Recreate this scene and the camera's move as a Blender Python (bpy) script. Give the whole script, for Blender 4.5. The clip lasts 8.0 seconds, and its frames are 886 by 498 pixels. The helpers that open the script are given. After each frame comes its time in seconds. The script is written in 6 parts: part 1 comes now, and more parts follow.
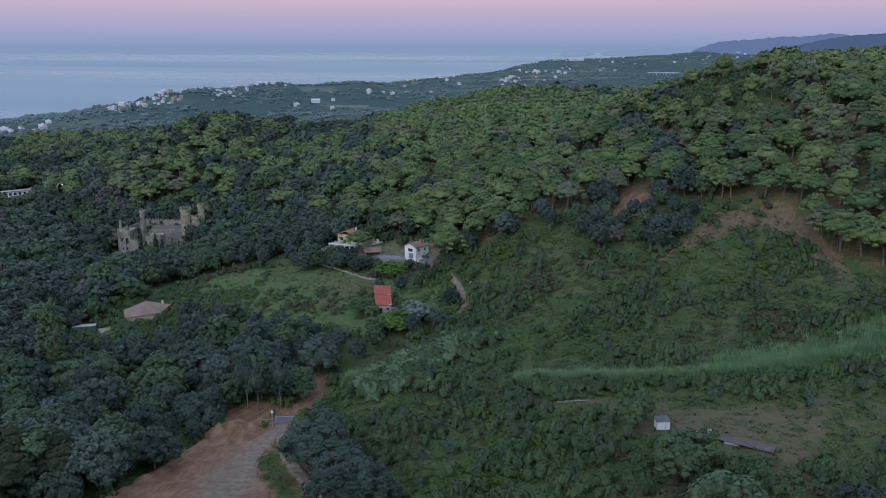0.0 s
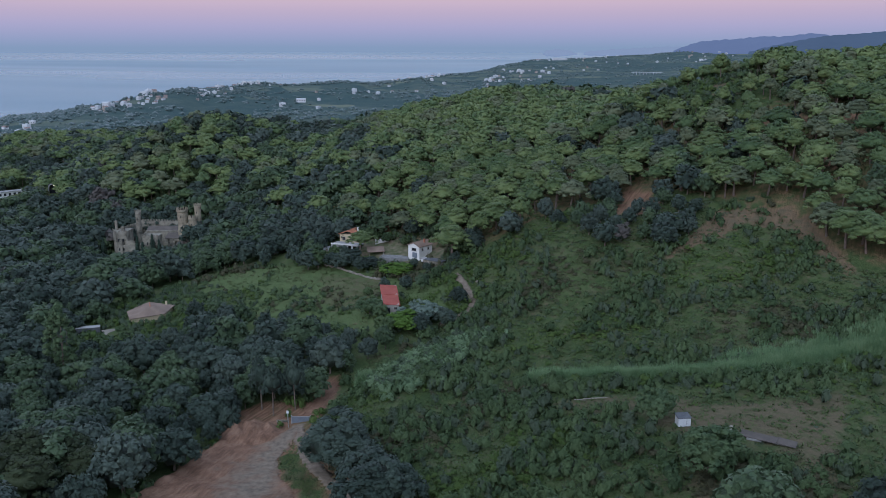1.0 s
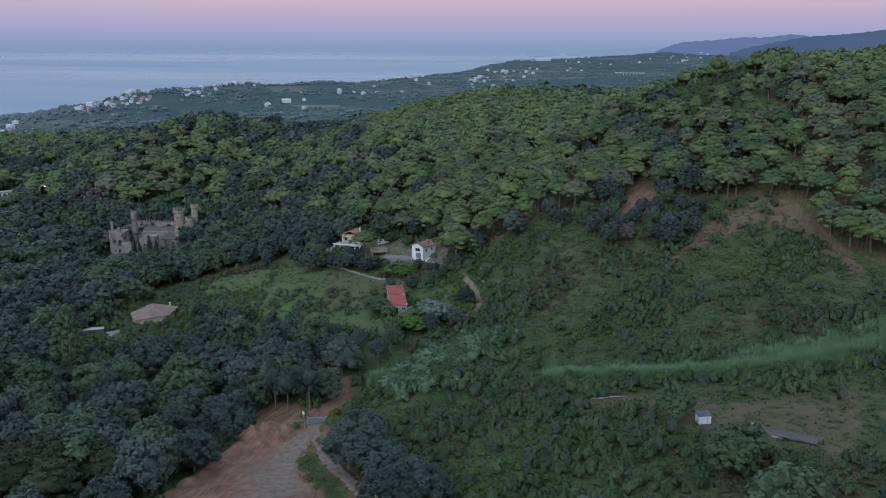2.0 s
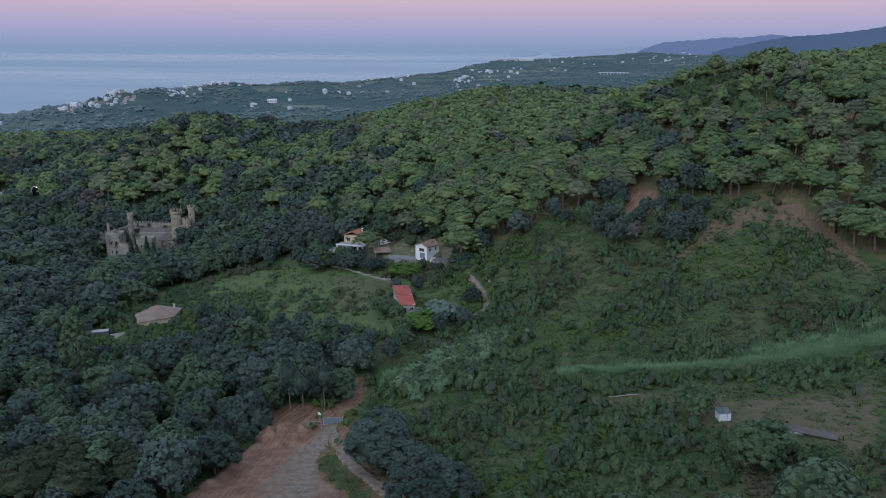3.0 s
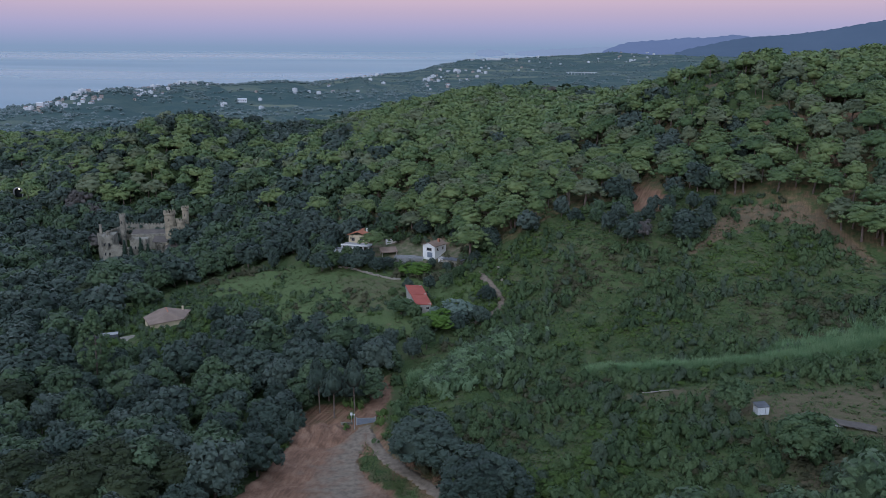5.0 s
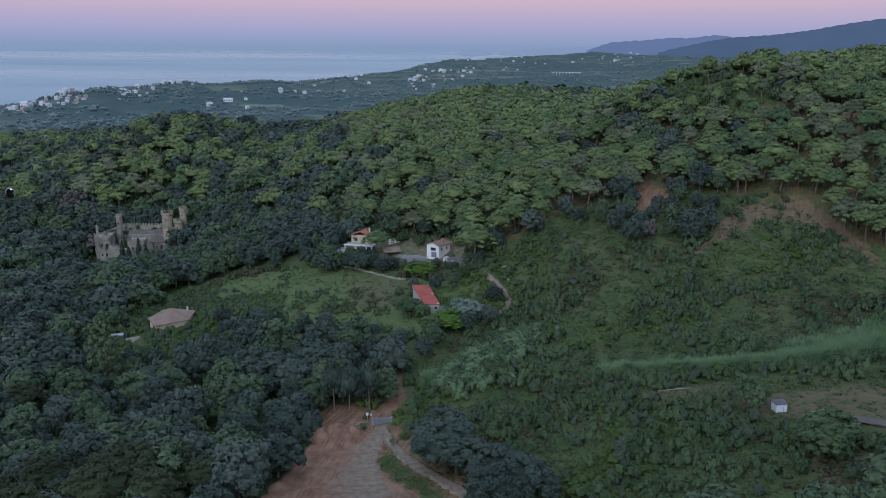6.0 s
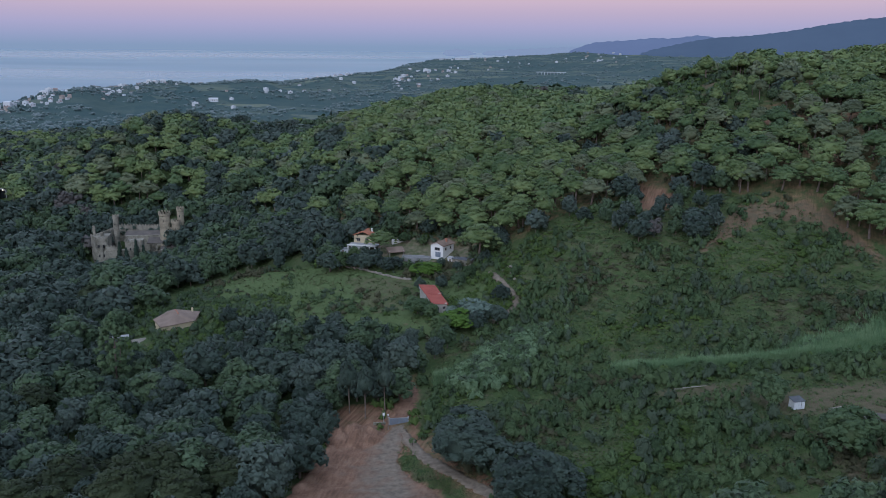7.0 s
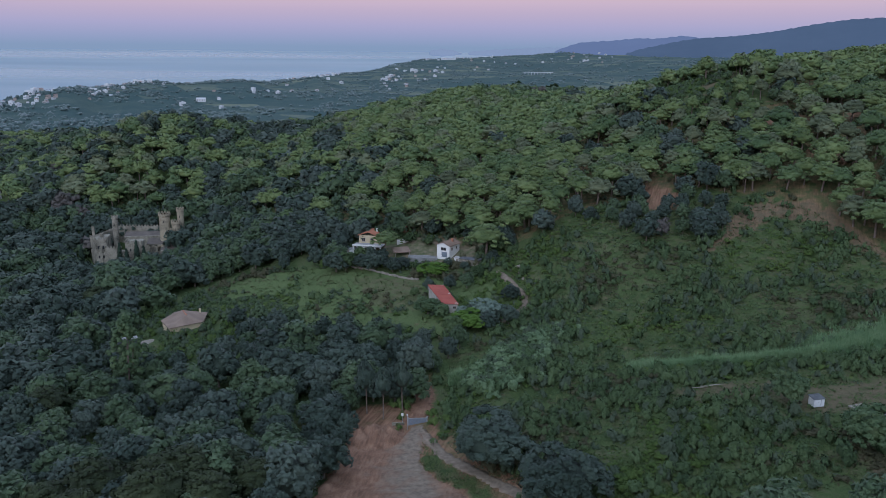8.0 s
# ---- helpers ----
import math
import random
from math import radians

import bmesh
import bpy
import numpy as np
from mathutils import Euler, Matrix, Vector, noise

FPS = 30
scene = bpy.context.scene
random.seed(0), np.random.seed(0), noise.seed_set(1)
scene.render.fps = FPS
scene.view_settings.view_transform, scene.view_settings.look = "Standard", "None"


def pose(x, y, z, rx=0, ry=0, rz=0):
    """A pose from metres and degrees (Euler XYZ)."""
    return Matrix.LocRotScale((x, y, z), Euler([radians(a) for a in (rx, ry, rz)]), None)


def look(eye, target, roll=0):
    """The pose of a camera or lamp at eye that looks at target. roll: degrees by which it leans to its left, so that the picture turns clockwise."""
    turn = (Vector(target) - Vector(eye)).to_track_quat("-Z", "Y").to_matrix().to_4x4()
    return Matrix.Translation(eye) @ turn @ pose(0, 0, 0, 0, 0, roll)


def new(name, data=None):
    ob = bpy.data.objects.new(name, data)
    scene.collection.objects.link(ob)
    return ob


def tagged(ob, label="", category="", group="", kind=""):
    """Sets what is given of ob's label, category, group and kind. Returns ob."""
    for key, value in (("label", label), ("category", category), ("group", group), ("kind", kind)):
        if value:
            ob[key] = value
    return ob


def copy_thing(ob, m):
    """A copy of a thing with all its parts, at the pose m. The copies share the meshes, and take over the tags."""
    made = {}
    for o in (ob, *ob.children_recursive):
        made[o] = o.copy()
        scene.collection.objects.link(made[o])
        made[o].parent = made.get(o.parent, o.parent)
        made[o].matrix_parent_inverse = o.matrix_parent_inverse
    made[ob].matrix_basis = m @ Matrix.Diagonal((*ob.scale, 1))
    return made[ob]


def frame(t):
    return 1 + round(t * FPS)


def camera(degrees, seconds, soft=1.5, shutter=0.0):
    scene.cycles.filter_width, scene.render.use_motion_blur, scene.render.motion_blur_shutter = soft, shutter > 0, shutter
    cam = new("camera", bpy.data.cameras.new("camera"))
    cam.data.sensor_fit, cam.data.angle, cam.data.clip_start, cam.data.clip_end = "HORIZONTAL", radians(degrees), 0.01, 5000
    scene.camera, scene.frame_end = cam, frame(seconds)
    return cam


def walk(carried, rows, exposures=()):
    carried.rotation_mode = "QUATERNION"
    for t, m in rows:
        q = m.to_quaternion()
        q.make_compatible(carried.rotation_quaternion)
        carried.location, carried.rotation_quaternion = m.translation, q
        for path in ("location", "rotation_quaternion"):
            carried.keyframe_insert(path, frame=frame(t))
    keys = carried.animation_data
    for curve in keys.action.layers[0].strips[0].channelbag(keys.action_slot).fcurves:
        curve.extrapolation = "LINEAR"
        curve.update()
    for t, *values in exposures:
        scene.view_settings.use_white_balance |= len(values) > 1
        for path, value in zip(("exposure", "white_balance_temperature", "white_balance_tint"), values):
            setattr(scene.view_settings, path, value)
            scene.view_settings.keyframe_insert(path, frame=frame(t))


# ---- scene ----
cam = camera(55.1, 8.0, 0.8)
METRES, EYE, TILT, LEAN, TURN = 70.0, 92.0, -13.3, 0.0, 0.0
ROWS = [
    (0.0, 0.0, 0.0, 0.0, 0.0, -0.0, 0.0),
    (0.5, -0.0644, -0.0035, -0.0008, -0.62, -0.02, 0.12),
    (1.0, -0.1239, -0.0054, -0.0012, -1.19, -0.03, 0.26),
    (1.5, -0.188, -0.0068, -0.0017, -1.81, -0.02, 0.33),
    (3.0, -0.3732, -0.0082, -0.0004, -3.57, -0.03, 0.72),
    (3.5, -0.4384, -0.0069, 0.0005, -4.2, -0.05, 0.8),
    (4.0, -0.4981, -0.0049, 0.0016, -4.77, -0.07, 0.91),
    (4.5, -0.5631, -0.0022, 0.0026, -5.39, -0.09, 1.05),
    (6.0, -0.7485, 0.0112, 0.0061, -7.13, -0.15, 1.31),
    (6.5, -0.8131, 0.0174, 0.0073, -7.74, -0.17, 1.42),
    (7.0, -0.8727, 0.0238, 0.0091, -8.3, -0.19, 1.5),
    (7.5, -0.9373, 0.0314, 0.0109, -8.85, -0.2, 1.59),
    (8.0, -0.9975, 0.0394, 0.0129, -9.33, -0.22, 1.66),
]
walk(cam, [(t, pose(0, 0, EYE, TILT, LEAN, TURN) @ pose(METRES * x, METRES * y, METRES * z, 90 + pitch, roll, yaw)) for t, x, y, z, yaw, pitch, roll in ROWS])

# ---- sky and light: dusk, the sun just gone behind the viewer ----
scene.view_settings.exposure = 0.0
world = bpy.data.worlds.new("dusk_sky")
scene.world = world
world.use_nodes = True
wn, wl = world.node_tree.nodes, world.node_tree.links
wn.clear()
w_out = wn.new("ShaderNodeOutputWorld")
w_bg = wn.new("ShaderNodeBackground")
w_co = wn.new("ShaderNodeTexCoord")
w_sep = wn.new("ShaderNodeSeparateXYZ")
w_ramp = wn.new("ShaderNodeValToRGB")
w_sky = wn.new("ShaderNodeTexSky")
w_sky.sky_type = "NISHITA"
w_sky.sun_disc = False
w_sky.sun_elevation = radians(1.0)
w_sky.sun_rotation = radians(200)
w_add = wn.new("ShaderNodeMixRGB")
w_add.blend_type = "ADD"
w_add.inputs[0].default_value = 0.04
SKY = [(0.0, (0.205, 0.300, 0.470)), (0.010, (0.255, 0.320, 0.520)), (0.024, (0.330, 0.345, 0.560)), (0.040, (0.415, 0.366, 0.545)),
       (0.062, (0.555, 0.420, 0.540)), (0.10, (0.55, 0.58, 0.74)), (0.22, (0.54, 0.64, 0.87)), (0.5, (0.53, 0.67, 0.97)), (1.0, (0.50, 0.66, 1.00))]
ramp = w_ramp.color_ramp
ramp.elements[0].position, ramp.elements[0].color = SKY[0][0], (*SKY[0][1], 1)
ramp.elements[1].position, ramp.elements[1].color = SKY[-1][0], (*SKY[-1][1], 1)
for where, colour in SKY[1:-1]:
    e = ramp.elements.new(where)
    e.color = (*colour, 1)
wl.new(w_co.outputs["Generated"], w_sep.inputs[0])
wl.new(w_sep.outputs["Z"], w_ramp.inputs[0])
wl.new(w_ramp.outputs[0], w_add.inputs[1])
wl.new(w_sky.outputs[0], w_add.inputs[2])
wl.new(w_add.outputs[0], w_bg.inputs[0])
wl.new(w_bg.outputs[0], w_out.inputs[0])
w_bg.inputs[1].default_value = 1.08
sun_data = bpy.data.lights.new("sun", "SUN")
sun_data.energy, sun_data.angle, sun_data.color = 1.5, radians(60), (0.84, 0.94, 1.14)
sun = new("sun", sun_data)
sun.matrix_world = look((-40, -70, 60), (0, 0, 0))


# ---- materials ----
def material(name, stops, size=1.0, rough=0.85, bump=0.3, bump_size=0.3, spec=0.2, vary=0.0, island=0.0, metal=0.0, sheen=0.0, fine=0.35, leaf=0.0, thin=0.0):
    """Two scales of noise between the colours in stops, in metres of the world, with relief."""
    m = bpy.data.materials.new(name)
    m.use_nodes = True
    n, l = m.node_tree.nodes, m.node_tree.links
    b = n["Principled BSDF"]
    b.inputs["Roughness"].default_value, b.inputs["Metallic"].default_value = rough, metal
    b.inputs["Specular IOR Level"].default_value = spec
    if sheen:
        b.inputs["Sheen Weight"].default_value, b.inputs["Sheen Roughness"].default_value = sheen, 0.6
    g = n.new("ShaderNodeNewGeometry")
    big, small = n.new("ShaderNodeTexNoise"), n.new("ShaderNodeTexNoise")
    big.inputs["Scale"].default_value, small.inputs["Scale"].default_value = 1 / size, 1 / (size * 0.13)
    big.inputs["Detail"].default_value, small.inputs["Detail"].default_value = 4, 3
    l.new(g.outputs["Position"], big.inputs["Vector"]), l.new(g.outputs["Position"], small.inputs["Vector"])
    mix = n.new("ShaderNodeMath")
    mix.operation = "MULTIPLY_ADD"
    l.new(small.outputs[0], mix.inputs[0])
    mix.inputs[1].default_value = fine
    sub = n.new("ShaderNodeMath")
    sub.operation = "MULTIPLY_ADD"
    l.new(big.outputs[0], sub.inputs[0])
    sub.inputs[1].default_value, sub.inputs[2].default_value = 1.6, -0.3 - fine / 2
    l.new(sub.outputs[0], mix.inputs[2])
    last = mix
    if leaf:
        lf = n.new("ShaderNodeTexNoise")
        lf.inputs["Scale"].default_value, lf.inputs["Detail"].default_value = 1 / leaf, 2
        l.new(g.outputs["Position"], lf.inputs["Vector"])
        la = n.new("ShaderNodeMath")
        la.operation = "MULTIPLY_ADD"
        l.new(lf.outputs[0], la.inputs[0])
        la.inputs[1].default_value = 1.25
        ls = n.new("ShaderNodeMath")
        ls.operation = "ADD"
        l.new(last.outputs[0], ls.inputs[0])
        ls.inputs[1].default_value = -0.625
        l.new(ls.outputs[0], la.inputs[2])
        last = la
    for source, amount in ((g.outputs["Random Per Island"], island), (n.new("ShaderNodeObjectInfo").outputs["Random"], vary)):
        if amount:
            off = n.new("ShaderNodeMath")
            off.operation = "MULTIPLY_ADD"
            l.new(source, off.inputs[0])
            off.inputs[1].default_value = amount
            low = n.new("ShaderNodeMath")
            low.operation = "ADD"
            l.new(last.outputs[0], low.inputs[0])
            low.inputs[1].default_value = -amount / 2
            l.new(low.outputs[0], off.inputs[2])
            last = off
    r = n.new("ShaderNodeValToRGB")
    r.color_ramp.elements[0].color, r.color_ramp.elements[1].color = (*stops[0], 1), (*stops[-1], 1)
    r.color_ramp.elements[0].position, r.color_ramp.elements[1].position = 0.15, 0.85
    for i, c in enumerate(stops[1:-1]):
        r.color_ramp.elements.new(0.15 + 0.7 * (i + 1) / (len(stops) - 1)).color = (*c, 1)
    l.new(last.outputs[0], r.inputs[0])
    l.new(r.outputs[0], b.inputs["Base Color"])
    if bump:
        t = n.new("ShaderNodeTexNoise")
        t.inputs["Scale"].default_value, t.inputs["Detail"].default_value = 1 / bump_size, 4
        l.new(g.outputs["Position"], t.inputs["Vector"])
        bp = n.new("ShaderNodeBump")
        bp.inputs["Strength"].default_value, bp.inputs["Distance"].default_value = bump, bump_size
        l.new(t.outputs[0], bp.inputs["Height"])
        l.new(bp.outputs[0], b.inputs["Normal"])
    if thin:
        # thin leaves let part of the light through
        tr, mx = n.new("ShaderNodeBsdfTranslucent"), n.new("ShaderNodeMixShader")
        l.new(r.outputs[0], tr.inputs["Color"])
        mx.inputs[0].default_value = thin
        l.new(b.outputs[0], mx.inputs[1]), l.new(tr.outputs[0], mx.inputs[2])
        l.new(mx.outputs[0], n["Material Output"].inputs["Surface"])
    return m


M_PINE = material("stone_pine_needles", [(0.075, 0.12, 0.044), (0.127, 0.178, 0.063), (0.185, 0.242, 0.095)], 9, 0.6, 0.5, 0.22, spec=0.22, sheen=0.05, vary=0.3, island=0.3, leaf=0.28, thin=0.3)
# darker olive copy of the pine needles, with the valley's shade in the colour
M_SHADED_PINE = material("shaded_pine_needles", [(0.022, 0.034, 0.014), (0.036, 0.051, 0.02), (0.053, 0.071, 0.031)], 7, 0.6, 0.5, 0.22, spec=0.22, sheen=0.03, vary=0.3, island=0.3, leaf=0.28, thin=0.3)
M_OAK = material("holm_oak_leaves", [(0.024, 0.042, 0.031), (0.04, 0.066, 0.048), (0.066, 0.096, 0.071)], 7, 0.55, 0.5, 0.22, spec=0.22, sheen=0.07, vary=0.5, island=0.3, leaf=0.28, thin=0.3)
M_PINE_OLD = material("old_stone_pine_needles", [(0.083, 0.106, 0.057), (0.124, 0.152, 0.081), (0.172, 0.197, 0.112)], 9, 0.6, 0.5, 0.22, spec=0.22, sheen=0.05, vary=0.4, island=0.3, leaf=0.28, thin=0.3)
M_PINE_DEEP = material("young_stone_pine_needles", [(0.058, 0.104, 0.043), (0.092, 0.147, 0.057), (0.137, 0.197, 0.081)], 9, 0.6, 0.5, 0.22, spec=0.22, sheen=0.05, vary=0.4, island=0.3, leaf=0.28, thin=0.3)
M_OAK_FRESH = material("fresh_oak_leaves", [(0.037, 0.067, 0.031), (0.06, 0.1, 0.047), (0.094, 0.14, 0.068)], 7, 0.55, 0.5, 0.22, spec=0.22, sheen=0.07, vary=0.4, island=0.3, leaf=0.28, thin=0.3)
M_OAK_PALE = material("pale_oak_leaves", [(0.039, 0.061, 0.047), (0.061, 0.088, 0.069), (0.089, 0.12, 0.092)], 7, 0.55, 0.5, 0.22, spec=0.22, sheen=0.07, vary=0.4, island=0.3, leaf=0.28, thin=0.3)
M_BARE = material("bare_twigs", [(0.075, 0.07, 0.065), (0.11, 0.1, 0.092), (0.15, 0.135, 0.122)], 7, 0.8, 0.5, 0.22, island=0.3, leaf=0.28, thin=0.3)
M_LIME = material("fresh_green_leaves", [(0.070, 0.135, 0.022), (0.105, 0.185, 0.036)], 4, 0.7, 0.0, island=0.2, leaf=0.45, thin=0.3)
M_GREY = material("grey_olive_leaves", [(0.125, 0.181, 0.144), (0.206, 0.263, 0.219)], 4, 0.7, 0.0, island=0.2, leaf=0.45, thin=0.3)
M_BANK = material("pale_bank_leaves", [(0.113, 0.176, 0.092), (0.162, 0.237, 0.124), (0.207, 0.282, 0.159)], 5, 0.7, 0.5, 0.22, island=0.3, leaf=0.3, thin=0.35)
M_BAY = material("bay_leaves", [(0.050, 0.090, 0.042), (0.080, 0.125, 0.058), (0.110, 0.160, 0.074)], 4, 0.6, 0.0, spec=0.25, island=0.3, leaf=0.45, thin=0.3)
M_CYPRESS = material("cypress_leaves", [(0.026, 0.048, 0.034), (0.042, 0.068, 0.046)], 3, 0.8, 0.0, island=0.2, thin=0.2)
M_BUSH = material("scrub_leaves", [(0.041, 0.071, 0.031), (0.066, 0.105, 0.044), (0.098, 0.144, 0.062)], 14, 0.65, 0.5, 0.22, spec=0.22, vary=0.4, island=0.3, leaf=0.3, thin=0.3)
M_REED = material("cane_leaves", [(0.108, 0.19, 0.091), (0.156, 0.244, 0.119), (0.206, 0.285, 0.154)], 6, 0.6, 0.0, island=0.5, thin=0.25)
M_TUFT = material("grass_blades", [(0.060, 0.092, 0.032), (0.090, 0.120, 0.042), (0.125, 0.118, 0.064)], 20, 0.8, 0.0, island=0.5, thin=0.25)
M_EARTH = material("red_earth", [(0.12, 0.072, 0.050), (0.20, 0.125, 0.088), (0.25, 0.175, 0.13)], 2.5, 0.95, 0.9, 0.5, island=0.3, fine=0.7)
M_LIMEWASH = material("dirty_limewash", [(0.26, 0.24, 0.21), (0.42, 0.40, 0.36)], 2, 0.9, 0.3, 0.1)
M_BRAMBLE = material("bramble_leaves", [(0.055, 0.096, 0.024), (0.08, 0.125, 0.034), (0.105, 0.15, 0.043)], 9, 0.75, 0.5, 0.22, island=0.28, leaf=0.3, thin=0.3)
M_HEATH = material("dry_heath", [(0.066, 0.068, 0.038), (0.088, 0.086, 0.049), (0.102, 0.102, 0.058)], 9, 0.85, 0.5, 0.22, island=0.28, leaf=0.3, thin=0.3)
M_SILVER = material("grey_green_scrub_leaves", [(0.059, 0.086, 0.052), (0.092, 0.121, 0.076)], 9, 0.7, 0.5, 0.22, island=0.28, leaf=0.3, thin=0.3)
M_BARK = material("pine_bark", [(0.11, 0.085, 0.072), (0.20, 0.155, 0.13)], 1.5, 0.9, 0.6, 0.15)
M_DEAD = material("dead_wood", [(0.20, 0.18, 0.16), (0.32, 0.29, 0.26)], 1.0, 0.9, 0.4, 0.1)
M_STONE = material("castle_stone", [(0.10, 0.092, 0.076), (0.185, 0.170, 0.136), (0.26, 0.236, 0.188), (0.30, 0.28, 0.23)], 3.2, 0.9, 0.9, 0.6, fine=1.0)
M_STONE_WARM = material("tower_stone", [(0.19, 0.165, 0.122), (0.29, 0.25, 0.182), (0.36, 0.315, 0.235)], 3.0, 0.9, 0.9, 0.6, fine=0.9)
M_SLATE = material("old_roof", [(0.077, 0.067, 0.059), (0.131, 0.11, 0.095)], 3, 0.9, 0.4, 0.3)
M_WHITE = material("white_render", [(0.581, 0.572, 0.554), (0.704, 0.695, 0.678)], 4, 0.85, 0.15, 0.1)
M_CREAM = material("ochre_render", [(0.40, 0.33, 0.22), (0.54, 0.45, 0.31)], 4, 0.9, 0.2, 0.1)
M_TILE = material("terracotta_tiles", [(0.26, 0.105, 0.065), (0.36, 0.15, 0.095)], 2.5, 0.85, 0.3, 0.2, island=0.3)
M_RED = material("red_roof_sheet", [(0.254, 0.056, 0.041), (0.337, 0.086, 0.063)], 3, 0.7, 0.2, 0.2, island=0.25)
M_BROWN = material("brown_roof_tiles", [(0.15, 0.108, 0.085), (0.23, 0.168, 0.132)], 3, 0.9, 0.3, 0.2, island=0.3)
M_GLASS = material("dark_window", [(0.02, 0.022, 0.026), (0.03, 0.034, 0.04)], 1, 0.12, 0.0, spec=0.5)
M_CONC = material("grey_concrete", [(0.24, 0.24, 0.24), (0.38, 0.37, 0.36)], 4, 0.9, 0.3, 0.2)
M_PAVING = material("worn_paving", [(0.13, 0.13, 0.13), (0.19, 0.187, 0.18), (0.25, 0.245, 0.235)], 2.0, 0.9, 0.3, 0.2, fine=0.7)
M_METAL = material("grey_blue_sheet_metal", [(0.13, 0.155, 0.19), (0.18, 0.21, 0.25)], 2, 0.5, 0.1, 0.2, spec=0.4)
M_PALE = material("pale_sheet_metal", [(0.50, 0.52, 0.54), (0.66, 0.67, 0.68)], 1.5, 0.5, 0.15, 0.2, spec=0.4)
M_DARKROOF = material("dark_metal_roof", [(0.07, 0.075, 0.085), (0.125, 0.13, 0.14)], 1.5, 0.6, 0.2, 0.2)
M_ROCK = material("pale_rock", [(0.17, 0.15, 0.125), (0.28, 0.25, 0.21)], 2, 0.95, 0.6, 0.4)
M_WOOD = material("weathered_board", [(0.22, 0.19, 0.16), (0.34, 0.30, 0.26)], 1, 0.9, 0.2, 0.1)
M_STEEL = material("galvanised_steel", [(0.34, 0.35, 0.36), (0.44, 0.45, 0.46)], 1, 0.45, 0.0, metal=0.6, spec=0.5)
M_ASPHALT = material("asphalt", [(0.10, 0.105, 0.115), (0.17, 0.175, 0.185)], 8, 0.9, 0.2, 0.2)
# blue tint and sheen put the haze of distance into these woods
M_FARWOOD = material("far_woodland_hazed", [(0.042, 0.074, 0.074), (0.055, 0.092, 0.091)], 120, 0.9, 0.0, island=0.2, sheen=0.2)
M_FARWHITE = material("far_white_render", [(0.458, 0.475, 0.502), (0.581, 0.59, 0.607)], 60, 0.9, 0.0)
M_FAROCHRE = material("far_ochre_render", [(0.34, 0.29, 0.26), (0.44, 0.38, 0.34)], 60, 0.9, 0.0)
M_FARROOF = material("far_tile_roof", [(0.22, 0.16, 0.15), (0.30, 0.22, 0.20)], 40, 0.9, 0.0)


